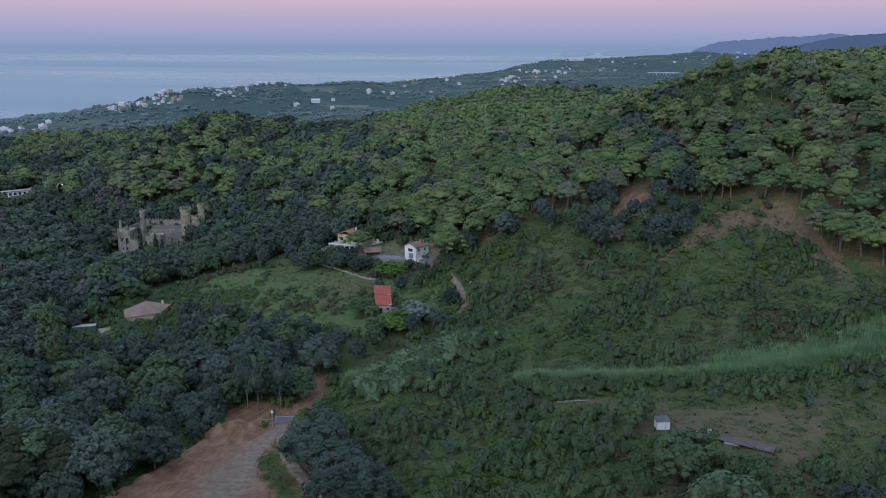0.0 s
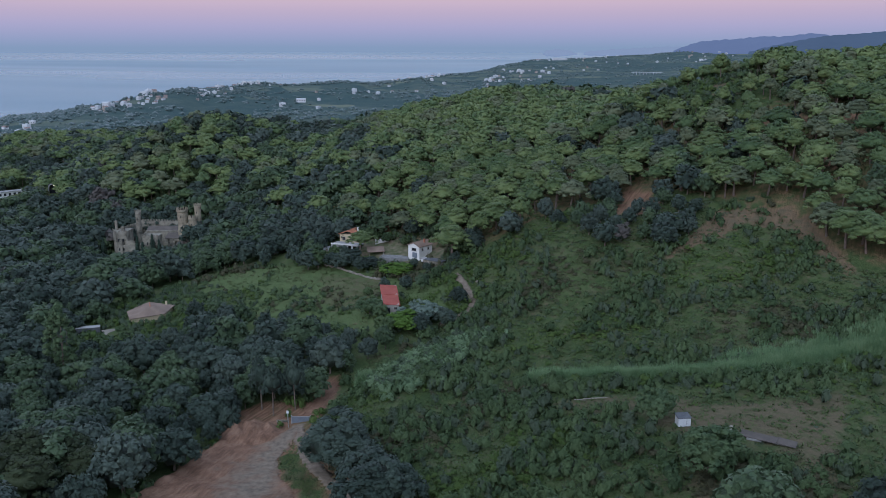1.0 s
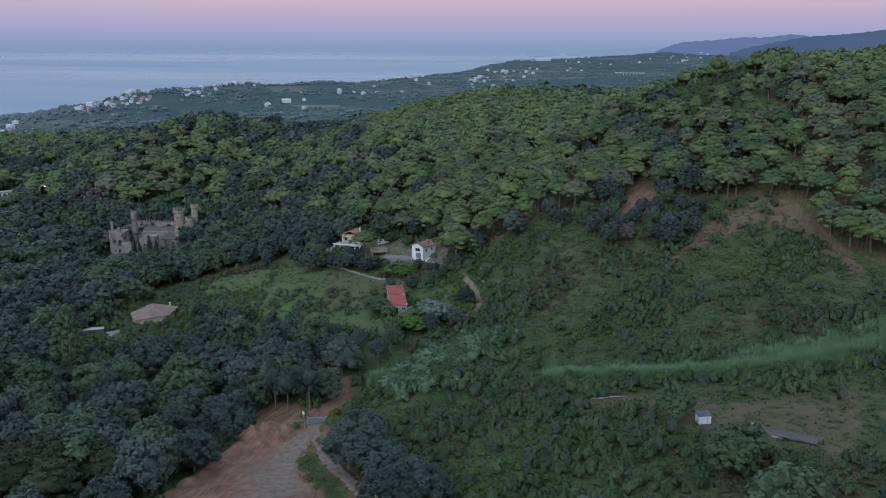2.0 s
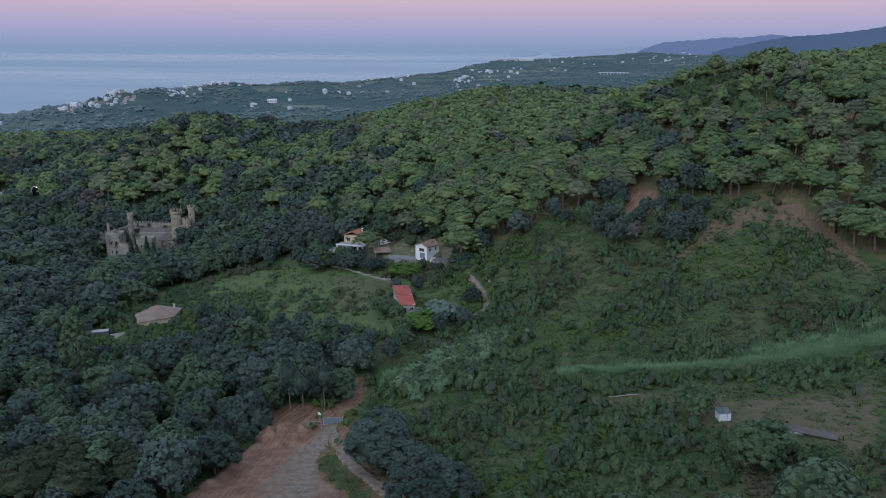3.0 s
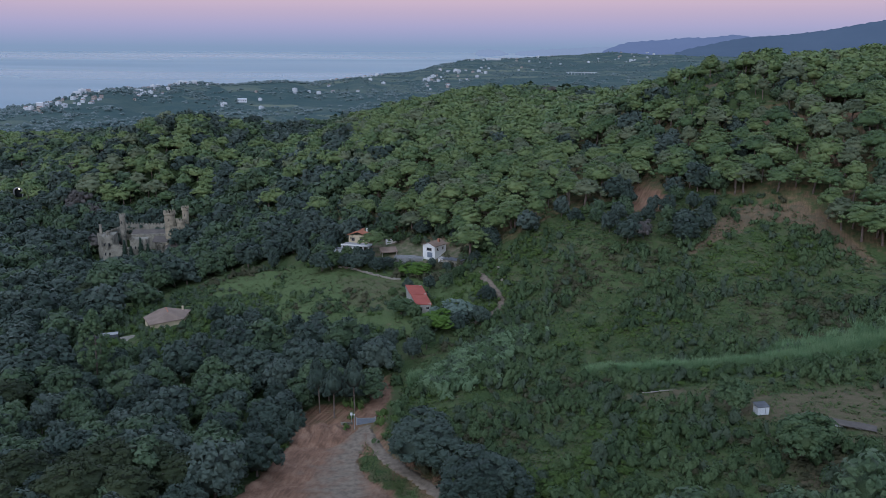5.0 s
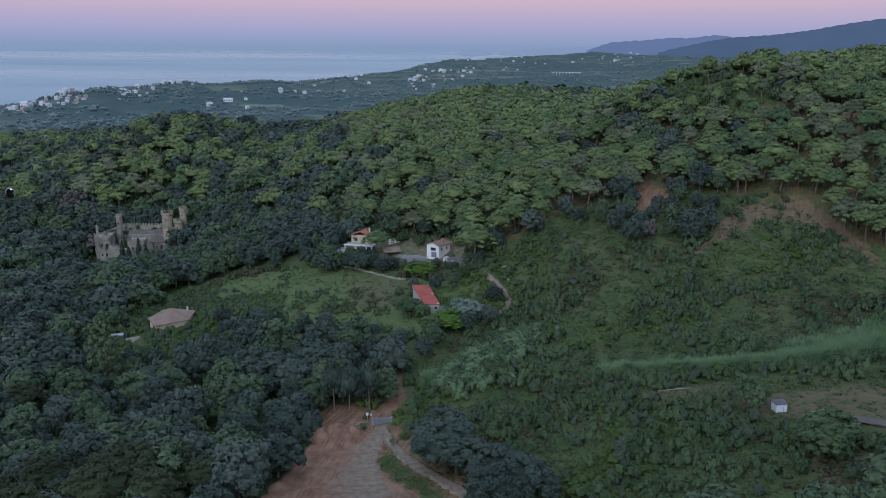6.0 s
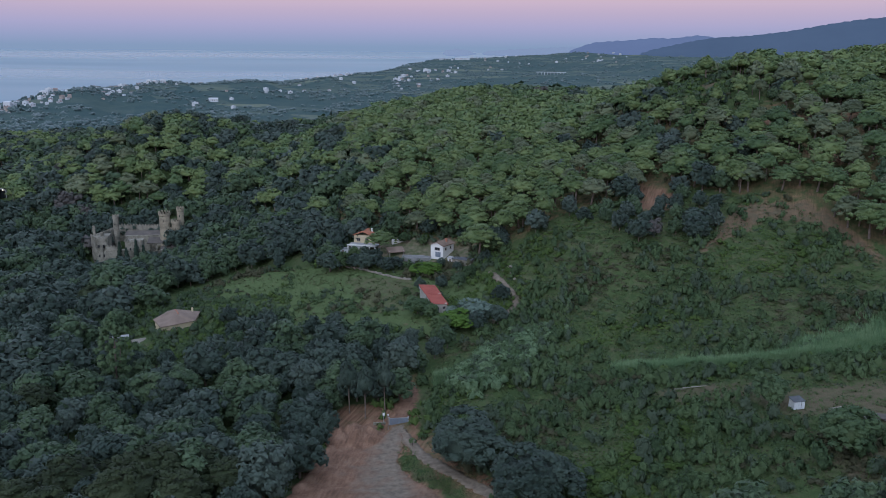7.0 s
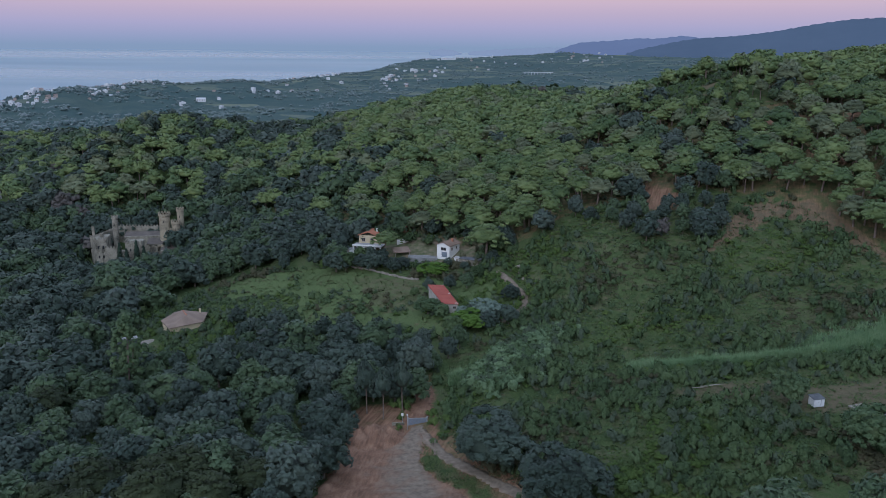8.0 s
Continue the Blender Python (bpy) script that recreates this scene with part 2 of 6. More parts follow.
def ground_material():
    """Grass and scrub floor; the cover attribute says where bare earth, gravel and dry growth lie, its alpha where haze
    tints the far plain.
    """
    m = material("hillside_ground", [(0.040, 0.064, 0.024), (0.062, 0.090, 0.034), (0.086, 0.092, 0.048)], 11, 0.95, 1.0, 0.5, spec=0.1, fine=0.9)
    n, l = m.node_tree.nodes, m.node_tree.links
    b = n["Principled BSDF"]
    base = b.inputs["Base Color"].links[0].from_socket
    at = n.new("ShaderNodeAttribute")
    at.attribute_name = "cover"
    sep = n.new("ShaderNodeSeparateColor")
    l.new(at.outputs["Color"], sep.inputs[0])
    g = n.new("ShaderNodeNewGeometry")
    rag = n.new("ShaderNodeTexNoise")
    rag.inputs["Scale"].default_value, rag.inputs["Detail"].default_value = 0.35, 6
    l.new(g.outputs["Position"], rag.inputs["Vector"])
    grain = n.new("ShaderNodeTexNoise")
    grain.inputs["Scale"].default_value, grain.inputs["Detail"].default_value = 0.9, 6
    l.new(g.outputs["Position"], grain.inputs["Vector"])
    turn = n.new("ShaderNodeMapping")
    turn.vector_type = "TEXTURE"
    turn.inputs["Rotation"].default_value, turn.inputs["Scale"].default_value = (0, 0, radians(-29)), (0.7, 9.0, 3.0)
    l.new(g.outputs["Position"], turn.inputs["Vector"])
    rut = n.new("ShaderNodeTexNoise")
    rut.inputs["Scale"].default_value, rut.inputs["Detail"].default_value = 1.0, 5
    l.new(turn.outputs[0], rut.inputs["Vector"])
    ruts = n.new("ShaderNodeMapRange")
    ruts.inputs["From Min"].default_value, ruts.inputs["From Max"].default_value = 0.30, 0.72
    l.new(rut.outputs[0], ruts.inputs["Value"])
    far_n = n.new("ShaderNodeTexVoronoi")
    far_n.inputs["Scale"].default_value = 1 / 95
    l.new(g.outputs["Position"], far_n.inputs["Vector"])
    far_s = n.new("ShaderNodeSeparateColor")
    l.new(far_n.outputs["Color"], far_s.inputs[0])
    far_t = n.new("ShaderNodeTexNoise")
    far_t.inputs["Scale"].default_value, far_t.inputs["Detail"].default_value = 1 / 45, 8
    l.new(g.outputs["Position"], far_t.inputs["Vector"])
    far_p = n.new("ShaderNodeMath")
    far_p.operation = "POWER"
    l.new(far_s.outputs[0], far_p.inputs[0])
    far_p.inputs[1].default_value = 5.0
    far_m = n.new("ShaderNodeMath")
    far_m.operation = "MULTIPLY_ADD"
    l.new(far_t.outputs[0], far_m.inputs[0])
    far_m.inputs[1].default_value = 0.7
    far_o = n.new("ShaderNodeMath")
    far_o.operation = "ADD"
    l.new(far_p.outputs[0], far_o.inputs[0])
    far_o.inputs[1].default_value = -0.3
    l.new(far_o.outputs[0], far_m.inputs[2])
    far_m.use_clamp = True
    sw = n.new("ShaderNodeAttribute")
    sw.attribute_name = "sward"
    grass = n.new("ShaderNodeMix")
    grass.data_type = "RGBA"
    grass.inputs["A"].default_value, grass.inputs["B"].default_value = (0.060, 0.098, 0.036, 1), (0.112, 0.142, 0.060, 1)
    l.new(grain.outputs[0], grass.inputs["Factor"])
    lawn = n.new("ShaderNodeMix")
    lawn.data_type = "RGBA"
    l.new(sw.outputs["Fac"], lawn.inputs["Factor"])
    l.new(base, lawn.inputs["A"])
    l.new(grass.outputs["Result"], lawn.inputs["B"])
    base = lawn.outputs["Result"]
    # Alpha: woods and fields of the far plain, haze painted in as teal
    covers = (("Red", (0.125, 0.068, 0.043), (0.29, 0.168, 0.108), ruts.outputs[0]), ("Green", (0.18, 0.130, 0.098), (0.29, 0.225, 0.175), grain.outputs[0]),
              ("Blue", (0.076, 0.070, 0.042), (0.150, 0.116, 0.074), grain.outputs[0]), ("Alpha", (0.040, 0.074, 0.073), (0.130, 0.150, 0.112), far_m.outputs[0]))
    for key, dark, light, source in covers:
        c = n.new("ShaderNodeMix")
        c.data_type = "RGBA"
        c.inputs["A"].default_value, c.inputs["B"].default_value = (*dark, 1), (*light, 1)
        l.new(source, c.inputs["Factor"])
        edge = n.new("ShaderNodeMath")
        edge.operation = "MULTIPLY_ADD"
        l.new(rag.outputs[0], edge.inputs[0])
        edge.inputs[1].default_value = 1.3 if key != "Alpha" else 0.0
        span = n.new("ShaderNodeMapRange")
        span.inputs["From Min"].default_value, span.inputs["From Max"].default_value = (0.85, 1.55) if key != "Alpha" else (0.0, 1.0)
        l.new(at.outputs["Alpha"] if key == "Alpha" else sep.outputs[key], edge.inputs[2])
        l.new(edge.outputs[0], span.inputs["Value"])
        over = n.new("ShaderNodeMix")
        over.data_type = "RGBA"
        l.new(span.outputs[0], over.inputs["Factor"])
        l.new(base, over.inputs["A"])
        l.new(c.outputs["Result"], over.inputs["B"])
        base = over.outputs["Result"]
    l.new(base, b.inputs["Base Color"])
    return m


def sea_material():
    m = material("calm_sea", [(0.022, 0.112, 0.182), (0.030, 0.130, 0.205)], 400, 0.16, 0.0, spec=0.5)
    n, l = m.node_tree.nodes, m.node_tree.links
    b = n["Principled BSDF"]
    b.inputs["Specular Tint"].default_value = (0.60, 0.92, 1.0, 1)
    g = n.new("ShaderNodeNewGeometry")
    st = n.new("ShaderNodeVectorMath")
    st.operation = "MULTIPLY"
    st.inputs[1].default_value = (0.0004, 0.002, 0.0)
    l.new(g.outputs["Position"], st.inputs[0])
    t = n.new("ShaderNodeTexNoise")
    t.inputs["Scale"].default_value, t.inputs["Detail"].default_value = 1.0, 2
    l.new(st.outputs[0], t.inputs["Vector"])
    r = n.new("ShaderNodeMapRange")
    r.inputs["From Min"].default_value, r.inputs["From Max"].default_value = 0.3, 0.7
    r.inputs["To Min"].default_value, r.inputs["To Max"].default_value = 0.24, 0.34
    l.new(t.outputs[0], r.inputs["Value"])
    l.new(r.outputs[0], b.inputs["Roughness"])
    w = n.new("ShaderNodeTexNoise")
    w.inputs["Scale"].default_value, w.inputs["Detail"].default_value = 0.12, 6
    l.new(g.outputs["Position"], w.inputs["Vector"])
    bp = n.new("ShaderNodeBump")
    bp.inputs["Strength"].default_value, bp.inputs["Distance"].default_value = 0.25, 1.0
    l.new(w.outputs[0], bp.inputs["Height"])
    l.new(bp.outputs[0], b.inputs["Normal"])
    return m


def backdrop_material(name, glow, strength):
    # the blue emission stands in for haze over the distant slopes
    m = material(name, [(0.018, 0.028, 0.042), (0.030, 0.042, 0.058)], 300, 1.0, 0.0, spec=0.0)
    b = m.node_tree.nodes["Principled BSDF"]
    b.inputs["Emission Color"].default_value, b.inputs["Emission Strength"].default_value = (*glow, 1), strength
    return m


M_GROUND = ground_material()
M_SEA = sea_material()
M_MOUNT = backdrop_material("haze_glow_mountains", (0.104, 0.144, 0.280), 1.0)
M_RIDGE = backdrop_material("haze_glow_ridge", (0.052, 0.082, 0.148), 1.0)
M_FAINT = backdrop_material("haze_glow_faint_hills", (0.21, 0.275, 0.43), 1.0)


# ---- mesh helpers ----
def mesh_from(name, verts, tris, mats, index=None, smooth=True, normals=None):
    """A triangle mesh from arrays; normals: soft shading of leaf sprays, one for each corner point."""
    me = bpy.data.meshes.new(name)
    verts, tris = np.asarray(verts, np.float32), np.asarray(tris, np.int32)
    me.vertices.add(len(verts)), me.loops.add(len(tris) * 3), me.polygons.add(len(tris))
    me.vertices.foreach_set("co", verts.ravel())
    me.loops.foreach_set("vertex_index", tris.ravel())
    me.polygons.foreach_set("loop_start", np.arange(0, len(tris) * 3, 3, dtype=np.int32))
    me.polygons.foreach_set("use_smooth", np.full(len(tris), smooth))
    for m in mats:
        me.materials.append(m)
    if index is not None:
        me.polygons.foreach_set("material_index", np.asarray(index, np.int32))
    me.update(calc_edges=True)
    if normals is not None:
        me.normals_split_custom_set_from_vertices(np.asarray(normals, np.float32))
    return me


def part(name, bm, mat, parent=None, label="", smooth=False):
    """Links a bmesh as one mesh object under a thing or part."""
    me = bpy.data.meshes.new(name)
    bm.normal_update()
    bm.to_mesh(me)
    bm.free()
    me.materials.append(mat)
    if smooth:
        me.polygons.foreach_set("use_smooth", np.full(len(me.polygons), True))
    ob = new(name, me)
    ob.parent = parent
    if label:
        ob["label"] = label
    return ob


def thing(name, m, label, category, group="", kind=""):
    ob = tagged(new(name), label, category, group, kind)
    ob.matrix_basis = m
    return ob


def box(bm, x, y, z, sx, sy, sz, rz=0.0, bevel=0.0):
    """A box on its base centre (x, y, z)."""
    r = bmesh.ops.create_cube(bm, size=1, matrix=pose(x, y, z + sz / 2, 0, 0, rz) @ Matrix.Diagonal((sx, sy, sz, 1)))
    if bevel:
        edges = list({e for v in r["verts"] for e in v.link_edges})
        bmesh.ops.bevel(bm, geom=edges, offset=bevel, segments=1, affect="EDGES")
    return bm


def boxes(*rows):
    bm = bmesh.new()
    for row in rows:
        box(bm, *row)
    return bm


def tube(bm, x, y, z, r0, r1, h, n=12):
    bmesh.ops.create_cone(bm, cap_ends=True, segments=n, radius1=r0, radius2=r1, depth=h, matrix=pose(x, y, z + h / 2))
    return bm


def prism(points, z0, z1):
    """An upright prism over a plan polygon."""
    bm = bmesh.new()
    low = [bm.verts.new((x, y, z0)) for x, y in points]
    top = [bm.verts.new((x, y, z1)) for x, y in points]
    bm.faces.new(low[::-1]), bm.faces.new(top)
    for i in range(len(points)):
        j = (i + 1) % len(points)
        bm.faces.new((low[i], low[j], top[j], top[i]))
    return bm


def inside(x, y, poly):
    """Which points lie in a plan polygon."""
    x, y = np.asarray(x, float), np.asarray(y, float)
    odd = np.zeros(x.shape, bool)
    for (x0, y0), (x1, y1) in zip(poly, poly[1:] + poly[:1]):
        if y0 != y1:
            odd ^= ((y0 > y) != (y1 > y)) & (x < (x1 - x0) * (y - y0) / (y1 - y0) + x0)
    return odd


def near_line(x, y, line):
    """Distance to a polyline in plan."""
    best = np.full(np.shape(x), 1e9)
    for (x0, y0), (x1, y1) in zip(line, line[1:]):
        k = np.clip(((x - x0) * (x1 - x0) + (y - y0) * (y1 - y0)) / ((x1 - x0) ** 2 + (y1 - y0) ** 2), 0, 1)
        best = np.minimum(best, np.hypot(x - x0 - k * (x1 - x0), y - y0 - k * (y1 - y0)))
    return best


def smooth_step(a, b, v):
    k = np.clip((v - a) / (b - a), 0, 1)
    return k * k * (3 - 2 * k)


# ---- the lie of the land ----
SWELLS = np.array([[0, 0, 4, 7, 8, 11, 9, 3], [-1, 1, 3, -6, -4, -5, 5, 5], [-4, -3, 1, -5, 13, 0, 23, 29], [-3, -2, 5, -11, 14, 9, 27, 36],
                   [7, -11, 2, 4, 23, 7, -2, 30], [-3, -11, 19, 5, 14, 28, 9, 22], [19, 7, 12, -8, -18, -9, -10, -2]], float)
KNOLLS = [(-150, 450, 45, -15), (-170, 590, 50, 23), (5, 285, 22, -6), (45, 308, 30, 6), (45, 170, 35, 9), (95, 395, 28, 0),
          (135, 416, 35, 18), (-11, 336, 20, -6), (-85, 388, 30, -2), (-88, 160, 35, 4), (155, 318, 28, 5), (-100, 560, 40, -9), (-305, 585, 45, -4), (-20, 281, 9, 1.8), (75, 540, 55, 6)]
COAST = [(-9.0, 1600), (-0.52, 1686), (-0.355, 1868), (-0.236, 2182), (-0.16, 2276), (-0.096, 2383), (0.0, 2622), (0.064, 3090), (0.124, 3760), (0.177, 4119), (0.28, 4640), (0.4, 6000)]


def sea_level(d):
    return -30 + 0.03 * np.maximum(0, d - 1700)


CREST = [(-0.46, 0), (-0.42, 5), (-0.39, 8), (-0.367, 15), (-0.34, 17), (-0.30, 21), (-0.282, 22), (-0.265, 11), (-0.243, 9), (-0.218, 17), (-0.179, 14), (-0.154, 11), (-0.127, 11), (-0.095, 13), (-0.06, 0), (-0.03, 6), (-0.01, 10), (0.02, 2), (0.06, 0)]


def coast_at(x, y):
    u = np.where(y > 1, x / np.maximum(y, 1), np.where(x > 0, 9.0, -9.0))
    return np.interp(u, [c[0] for c in COAST], [c[1] for c in COAST]) + 25 * np.sin(u * 90) + 15 * np.sin(u * 233 + 1)


def height(x, y):
    """Ground height in metres: swells round the valley, then the coastal plain down to the sea."""
    x, y = np.asarray(x, float), np.asarray(y, float)
    z = np.full(x.shape, -8.0)
    for j in range(7):
        row = np.exp(-((y - 60 - 120 * j) ** 2) / (2 * 95**2))
        for i in range(8):
            z = z + SWELLS[j, i] * row * np.exp(-((x + 400 - 100 * i) ** 2) / (2 * 95**2))
    for cx, cy, s, h in KNOLLS:
        z = z + h * np.exp(-((x - cx) ** 2 + (y - cy) ** 2) / (2 * s * s))
    z = z + 0.5 * np.sin(x * 0.11 + 1.3 * np.sin(y * 0.05)) * np.sin(y * 0.13) + 0.25 * np.sin(x * 0.31 + y * 0.2) * np.sin(y * 0.37 - x * 0.1)
    d = np.hypot(x, y)
    room = coast_at(x, y) - d
    rise = 7 * smooth_step(0, 160, room) + 6 * np.sin(x / 170 + 1) * np.sin(y / 210) * smooth_step(100, 500, room) - 6 * smooth_step(60, 0, room)
    rise = rise + 5 * np.exp(-(((x + 600) / 260) ** 2 + ((y - 2050) / 150) ** 2)) + 8 * np.exp(-(((x - 420) / 180) ** 2 + ((y - 3550) / 220) ** 2))
    rise = rise + np.interp(x / np.maximum(y, 1), [c[0] for c in CREST], [c[1] for c in CREST]) * smooth_step(5, 80, room) * smooth_step(800, 200, room)
    rise = rise + 85 * np.exp(-((x - 2150) ** 2 + (y - 2050) ** 2) / (2 * 690**2))
    rise = rise + 15 * smooth_step(0.24, 0.32, x / np.maximum(y, 1)) * smooth_step(2900, 4300, d)
    far = sea_level(d) + rise
    k = smooth_step(720, 1150, d)
    return z * (1 - k) + far * k - 300 * smooth_step(4650, 4850, d) * (room < 40)


def land(x, y):
    return float(height(np.array([x]), np.array([y]))[0])


def at(x, y, rz=0.0, dz=0.0):
    return pose(x, y, land(x, y) + dz, 0, 0, rz)


# plan of the growth and the bare places
MEADOW = [(-139, 315), (-112, 349), (-91, 361), (-63, 352), (-39, 341), (-24, 324), (-14, 314), (1, 308), (6, 284), (-10, 274), (-28, 263), (-46, 275), (-66, 286), (-84, 300), (-106, 314)]
LOT = [(-80, 130), (-70.5, 168), (-65.5, 181.5), (-62, 195), (-59.5, 204), (-55, 208.5), (-50, 206), (-47, 201), (-44.2, 206), (-40.3, 206), (-40.8, 196), (-43.5, 186), (-41, 175.5), (-36.8, 168.5), (-34, 150), (-30, 130)]
VERGE = [(-42.4, 195), (-43.6, 186), (-40.8, 175.5), (-36.8, 168.5), (-33, 160), (-31, 162), (-34, 172), (-37.3, 182), (-40.4, 191.5)]
LANE = [(-36, 236), (-36.5, 230), (-39, 217), (-42, 208), (-42, 200), (-37, 189), (-32, 174), (-25, 163), (-14, 145)]
FOOTPATH = [(2, 309), (4.2, 302), (6.3, 295.4), (7.9, 288), (7.8, 284.5), (5.9, 280.1), (-0.7, 276.1), (-5, 271)]
OPEN = [(-29, 233), (-25, 250), (-9, 268), (6, 280), (6, 312), (12, 319), (33, 324), (55, 325), (64, 316), (99, 317), (106, 306), (120, 286), (121, 266), (128, 246), (210, 236), (210, 130), (-20, 130), (-26, 163), (-38, 195)]
OAKPATCH = [(37, 319), (54, 321), (79, 313), (99, 315), (97, 302), (80, 287), (68, 282), (55, 292)]
YARD = [(-55, 346), (-50, 368), (-30, 364), (-5, 352), (5, 334), (-2, 322), (-16, 326), (-30, 338)]
GARDEN = [(-50, 342), (-36, 336), (-24, 316), (6, 306), (8, 334), (-4, 346)]
CASTLE_PLOT = [(-183, 437), (-166, 436), (-138, 444), (-134, 468), (-170, 477)]
HUT_PLOT = [(-141, 284), (-124, 272), (-104, 270), (-94, 286), (-95, 322), (-128, 324)]
BARN_YARD = [(-36, 261), (-6, 260), (9, 280), (2, 293), (-32, 290)]
BARES = [[(75, 345), (84, 326), (78, 311), (62, 314)], [(100, 306), (122, 292), (124, 266), (124, 244), (118, 262), (116, 280), (104, 291), (72, 278)],
         [(118, 383), (134, 370), (146, 357), (160, 347), (178, 340), (176, 333), (159, 339), (144, 349), (132, 361)], [(137, 327), (147, 315), (145, 305), (138, 309)], [(112, 440), (150, 436), (147, 390), (116, 390)], [(-45, 372), (-20, 364), (-20, 371), (-42, 381)],
         [(22, 197), (40, 192), (58, 182), (92, 186), (72, 152), (57, 163), (44, 168), (40, 180), (26, 188)]]
SHED_YARD = [(18, 202), (60, 192), (112, 197), (98, 160), (76, 148), (60, 156), (50, 163), (40, 162), (24, 184)]
REEDS = [(21, 214), (30, 210), (40, 207), (54, 205), (72, 202), (90, 205), (105, 209), (130, 214)]
REED_BANK = [(6, 257), (0, 247), (-6, 238), (-13, 231), (-22, 227)]
ROAD = [(-345, 525), (-312, 548), (-296, 572), (-290, 596)]
PINE_EDGE = [(-400, 470), (-200, 500), (-120, 500), (-87, 415), (-68, 413), (-40, 384), (-24, 368), (-2, 338), (12, 322), (33, 328), (55, 327), (63, 331), (88, 331), (106, 308), (120, 288), (122, 266), (130, 248), (330, 240)]


def ground_sheet():
    def steps(a, b, fine, lo, hi):
        mid = np.arange(a, b + fine / 2, fine)
        up = [b]
        while up[-1] < hi:
            up.append(up[-1] + min(60, (up[-1] - b) * 0.12 + fine))
        down = [a]
        while down[-1] > lo:
            down.append(down[-1] - min(90, (a - down[-1]) * 0.12 + fine))
        return np.concatenate([down[:0:-1], mid, up[1:]])
    xs, ys = steps(-260, 190, 2.5, -3600, 3900), steps(140, 460, 2.5, -700, 4850)
    gx, gy = np.meshgrid(xs, ys)
    x, y = gx.ravel(), gy.ravel()
    z = height(x, y)
    nx, ny = len(xs), len(ys)
    a = (np.arange(ny - 1)[:, None] * nx + np.arange(nx - 1)).ravel()
    tris = np.concatenate([np.stack([a, a + 1, a + nx + 1], 1), np.stack([a, a + nx + 1, a + nx], 1)])
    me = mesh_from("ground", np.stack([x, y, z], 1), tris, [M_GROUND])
    red, grey, dry = np.zeros(len(x)), np.zeros(len(x)), np.zeros(len(x))
    red[inside(x, y, LOT)] = 1
    for b in BARES[:4] + BARES[5:6]:
        red[inside(x, y, b)] = 0.9
    dry[inside(x, y, SHED_YARD)] = 0.3
    dry[inside(x, y, BARES[6])] = 0.82
    dry[inside(x, y, BARES[1])] = 0.7
    dry[inside(x, y, [(46, 160), (74, 154), (64, 130), (40, 140)])] = 0.7
    red[near_line(x, y, LANE) < 3.0] = 0.7
    grey[inside(x, y, YARD)] = 0.45
    red[(np.hypot(x + 50, y - 211) < 8) | (near_line(x, y, [(-40, 210), (-36, 234)]) < 2.8)] = 0.8
    dry[inside(x, y, [(-52, 332), (-26, 320), (-26, 286), (-44, 290)])] = 0.55
    red[inside(x, y, [(-41, 200), (-36, 180), (-28, 160), (-20, 160), (-28, 185), (-37, 206)])] = 0.75
    hill = inside(x, y, OPEN) & (y > 225)
    dry[hill] = np.maximum(dry[hill], 0.22)
    forest = y > np.interp(x, [p[0] for p in PINE_EDGE], [p[1] for p in PINE_EDGE])
    red[forest & (x > -70) & (y < 480)] = np.maximum(red[forest & (x > -70) & (y < 480)], 0.42)
    red[inside(x, y, [(104, 445), (158, 440), (154, 372), (108, 376)])] = 0.1
    dry[np.hypot((x - 133) / 6, (y - 407) / 4) < 1] = 0.9
    red[np.hypot(x + 50, y - 213) < 11] = 0.85
    # share of the haze-tinted colour, growing with distance
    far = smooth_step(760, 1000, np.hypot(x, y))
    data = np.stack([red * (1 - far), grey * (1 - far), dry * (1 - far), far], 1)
    sward = me.attributes.new("sward", "FLOAT", "POINT")
    sward.data.foreach_set("value", (inside(x, y, MEADOW) * 0.9).astype(np.float32))
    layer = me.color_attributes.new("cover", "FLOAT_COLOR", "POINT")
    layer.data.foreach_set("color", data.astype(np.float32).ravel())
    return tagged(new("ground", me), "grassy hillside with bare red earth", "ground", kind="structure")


ground_sheet()


def sea_sheet():
    r = np.concatenate([np.linspace(1300, 1800, 8), np.linspace(1900, 4900, 60)])
    a = np.radians(np.linspace(-75, 50, 120))
    rr, aa = np.meshgrid(r, a, indexing="ij")
    d = rr.ravel()
    v = np.stack([d * np.sin(aa.ravel()), d * np.cos(aa.ravel()), sea_level(d)], 1)
    n = len(a)
    i = (np.arange(len(r) - 1)[:, None] * n + np.arange(n - 1)).ravel()
    tris = np.concatenate([np.stack([i, i + n + 1, i + 1], 1), np.stack([i, i + n, i + n + 1], 1)])
    return tagged(new("water", mesh_from("water", v, tris, [M_SEA])), "calm grey-blue sea reaching the horizon at dusk", "sea", kind="structure")


sea_sheet()


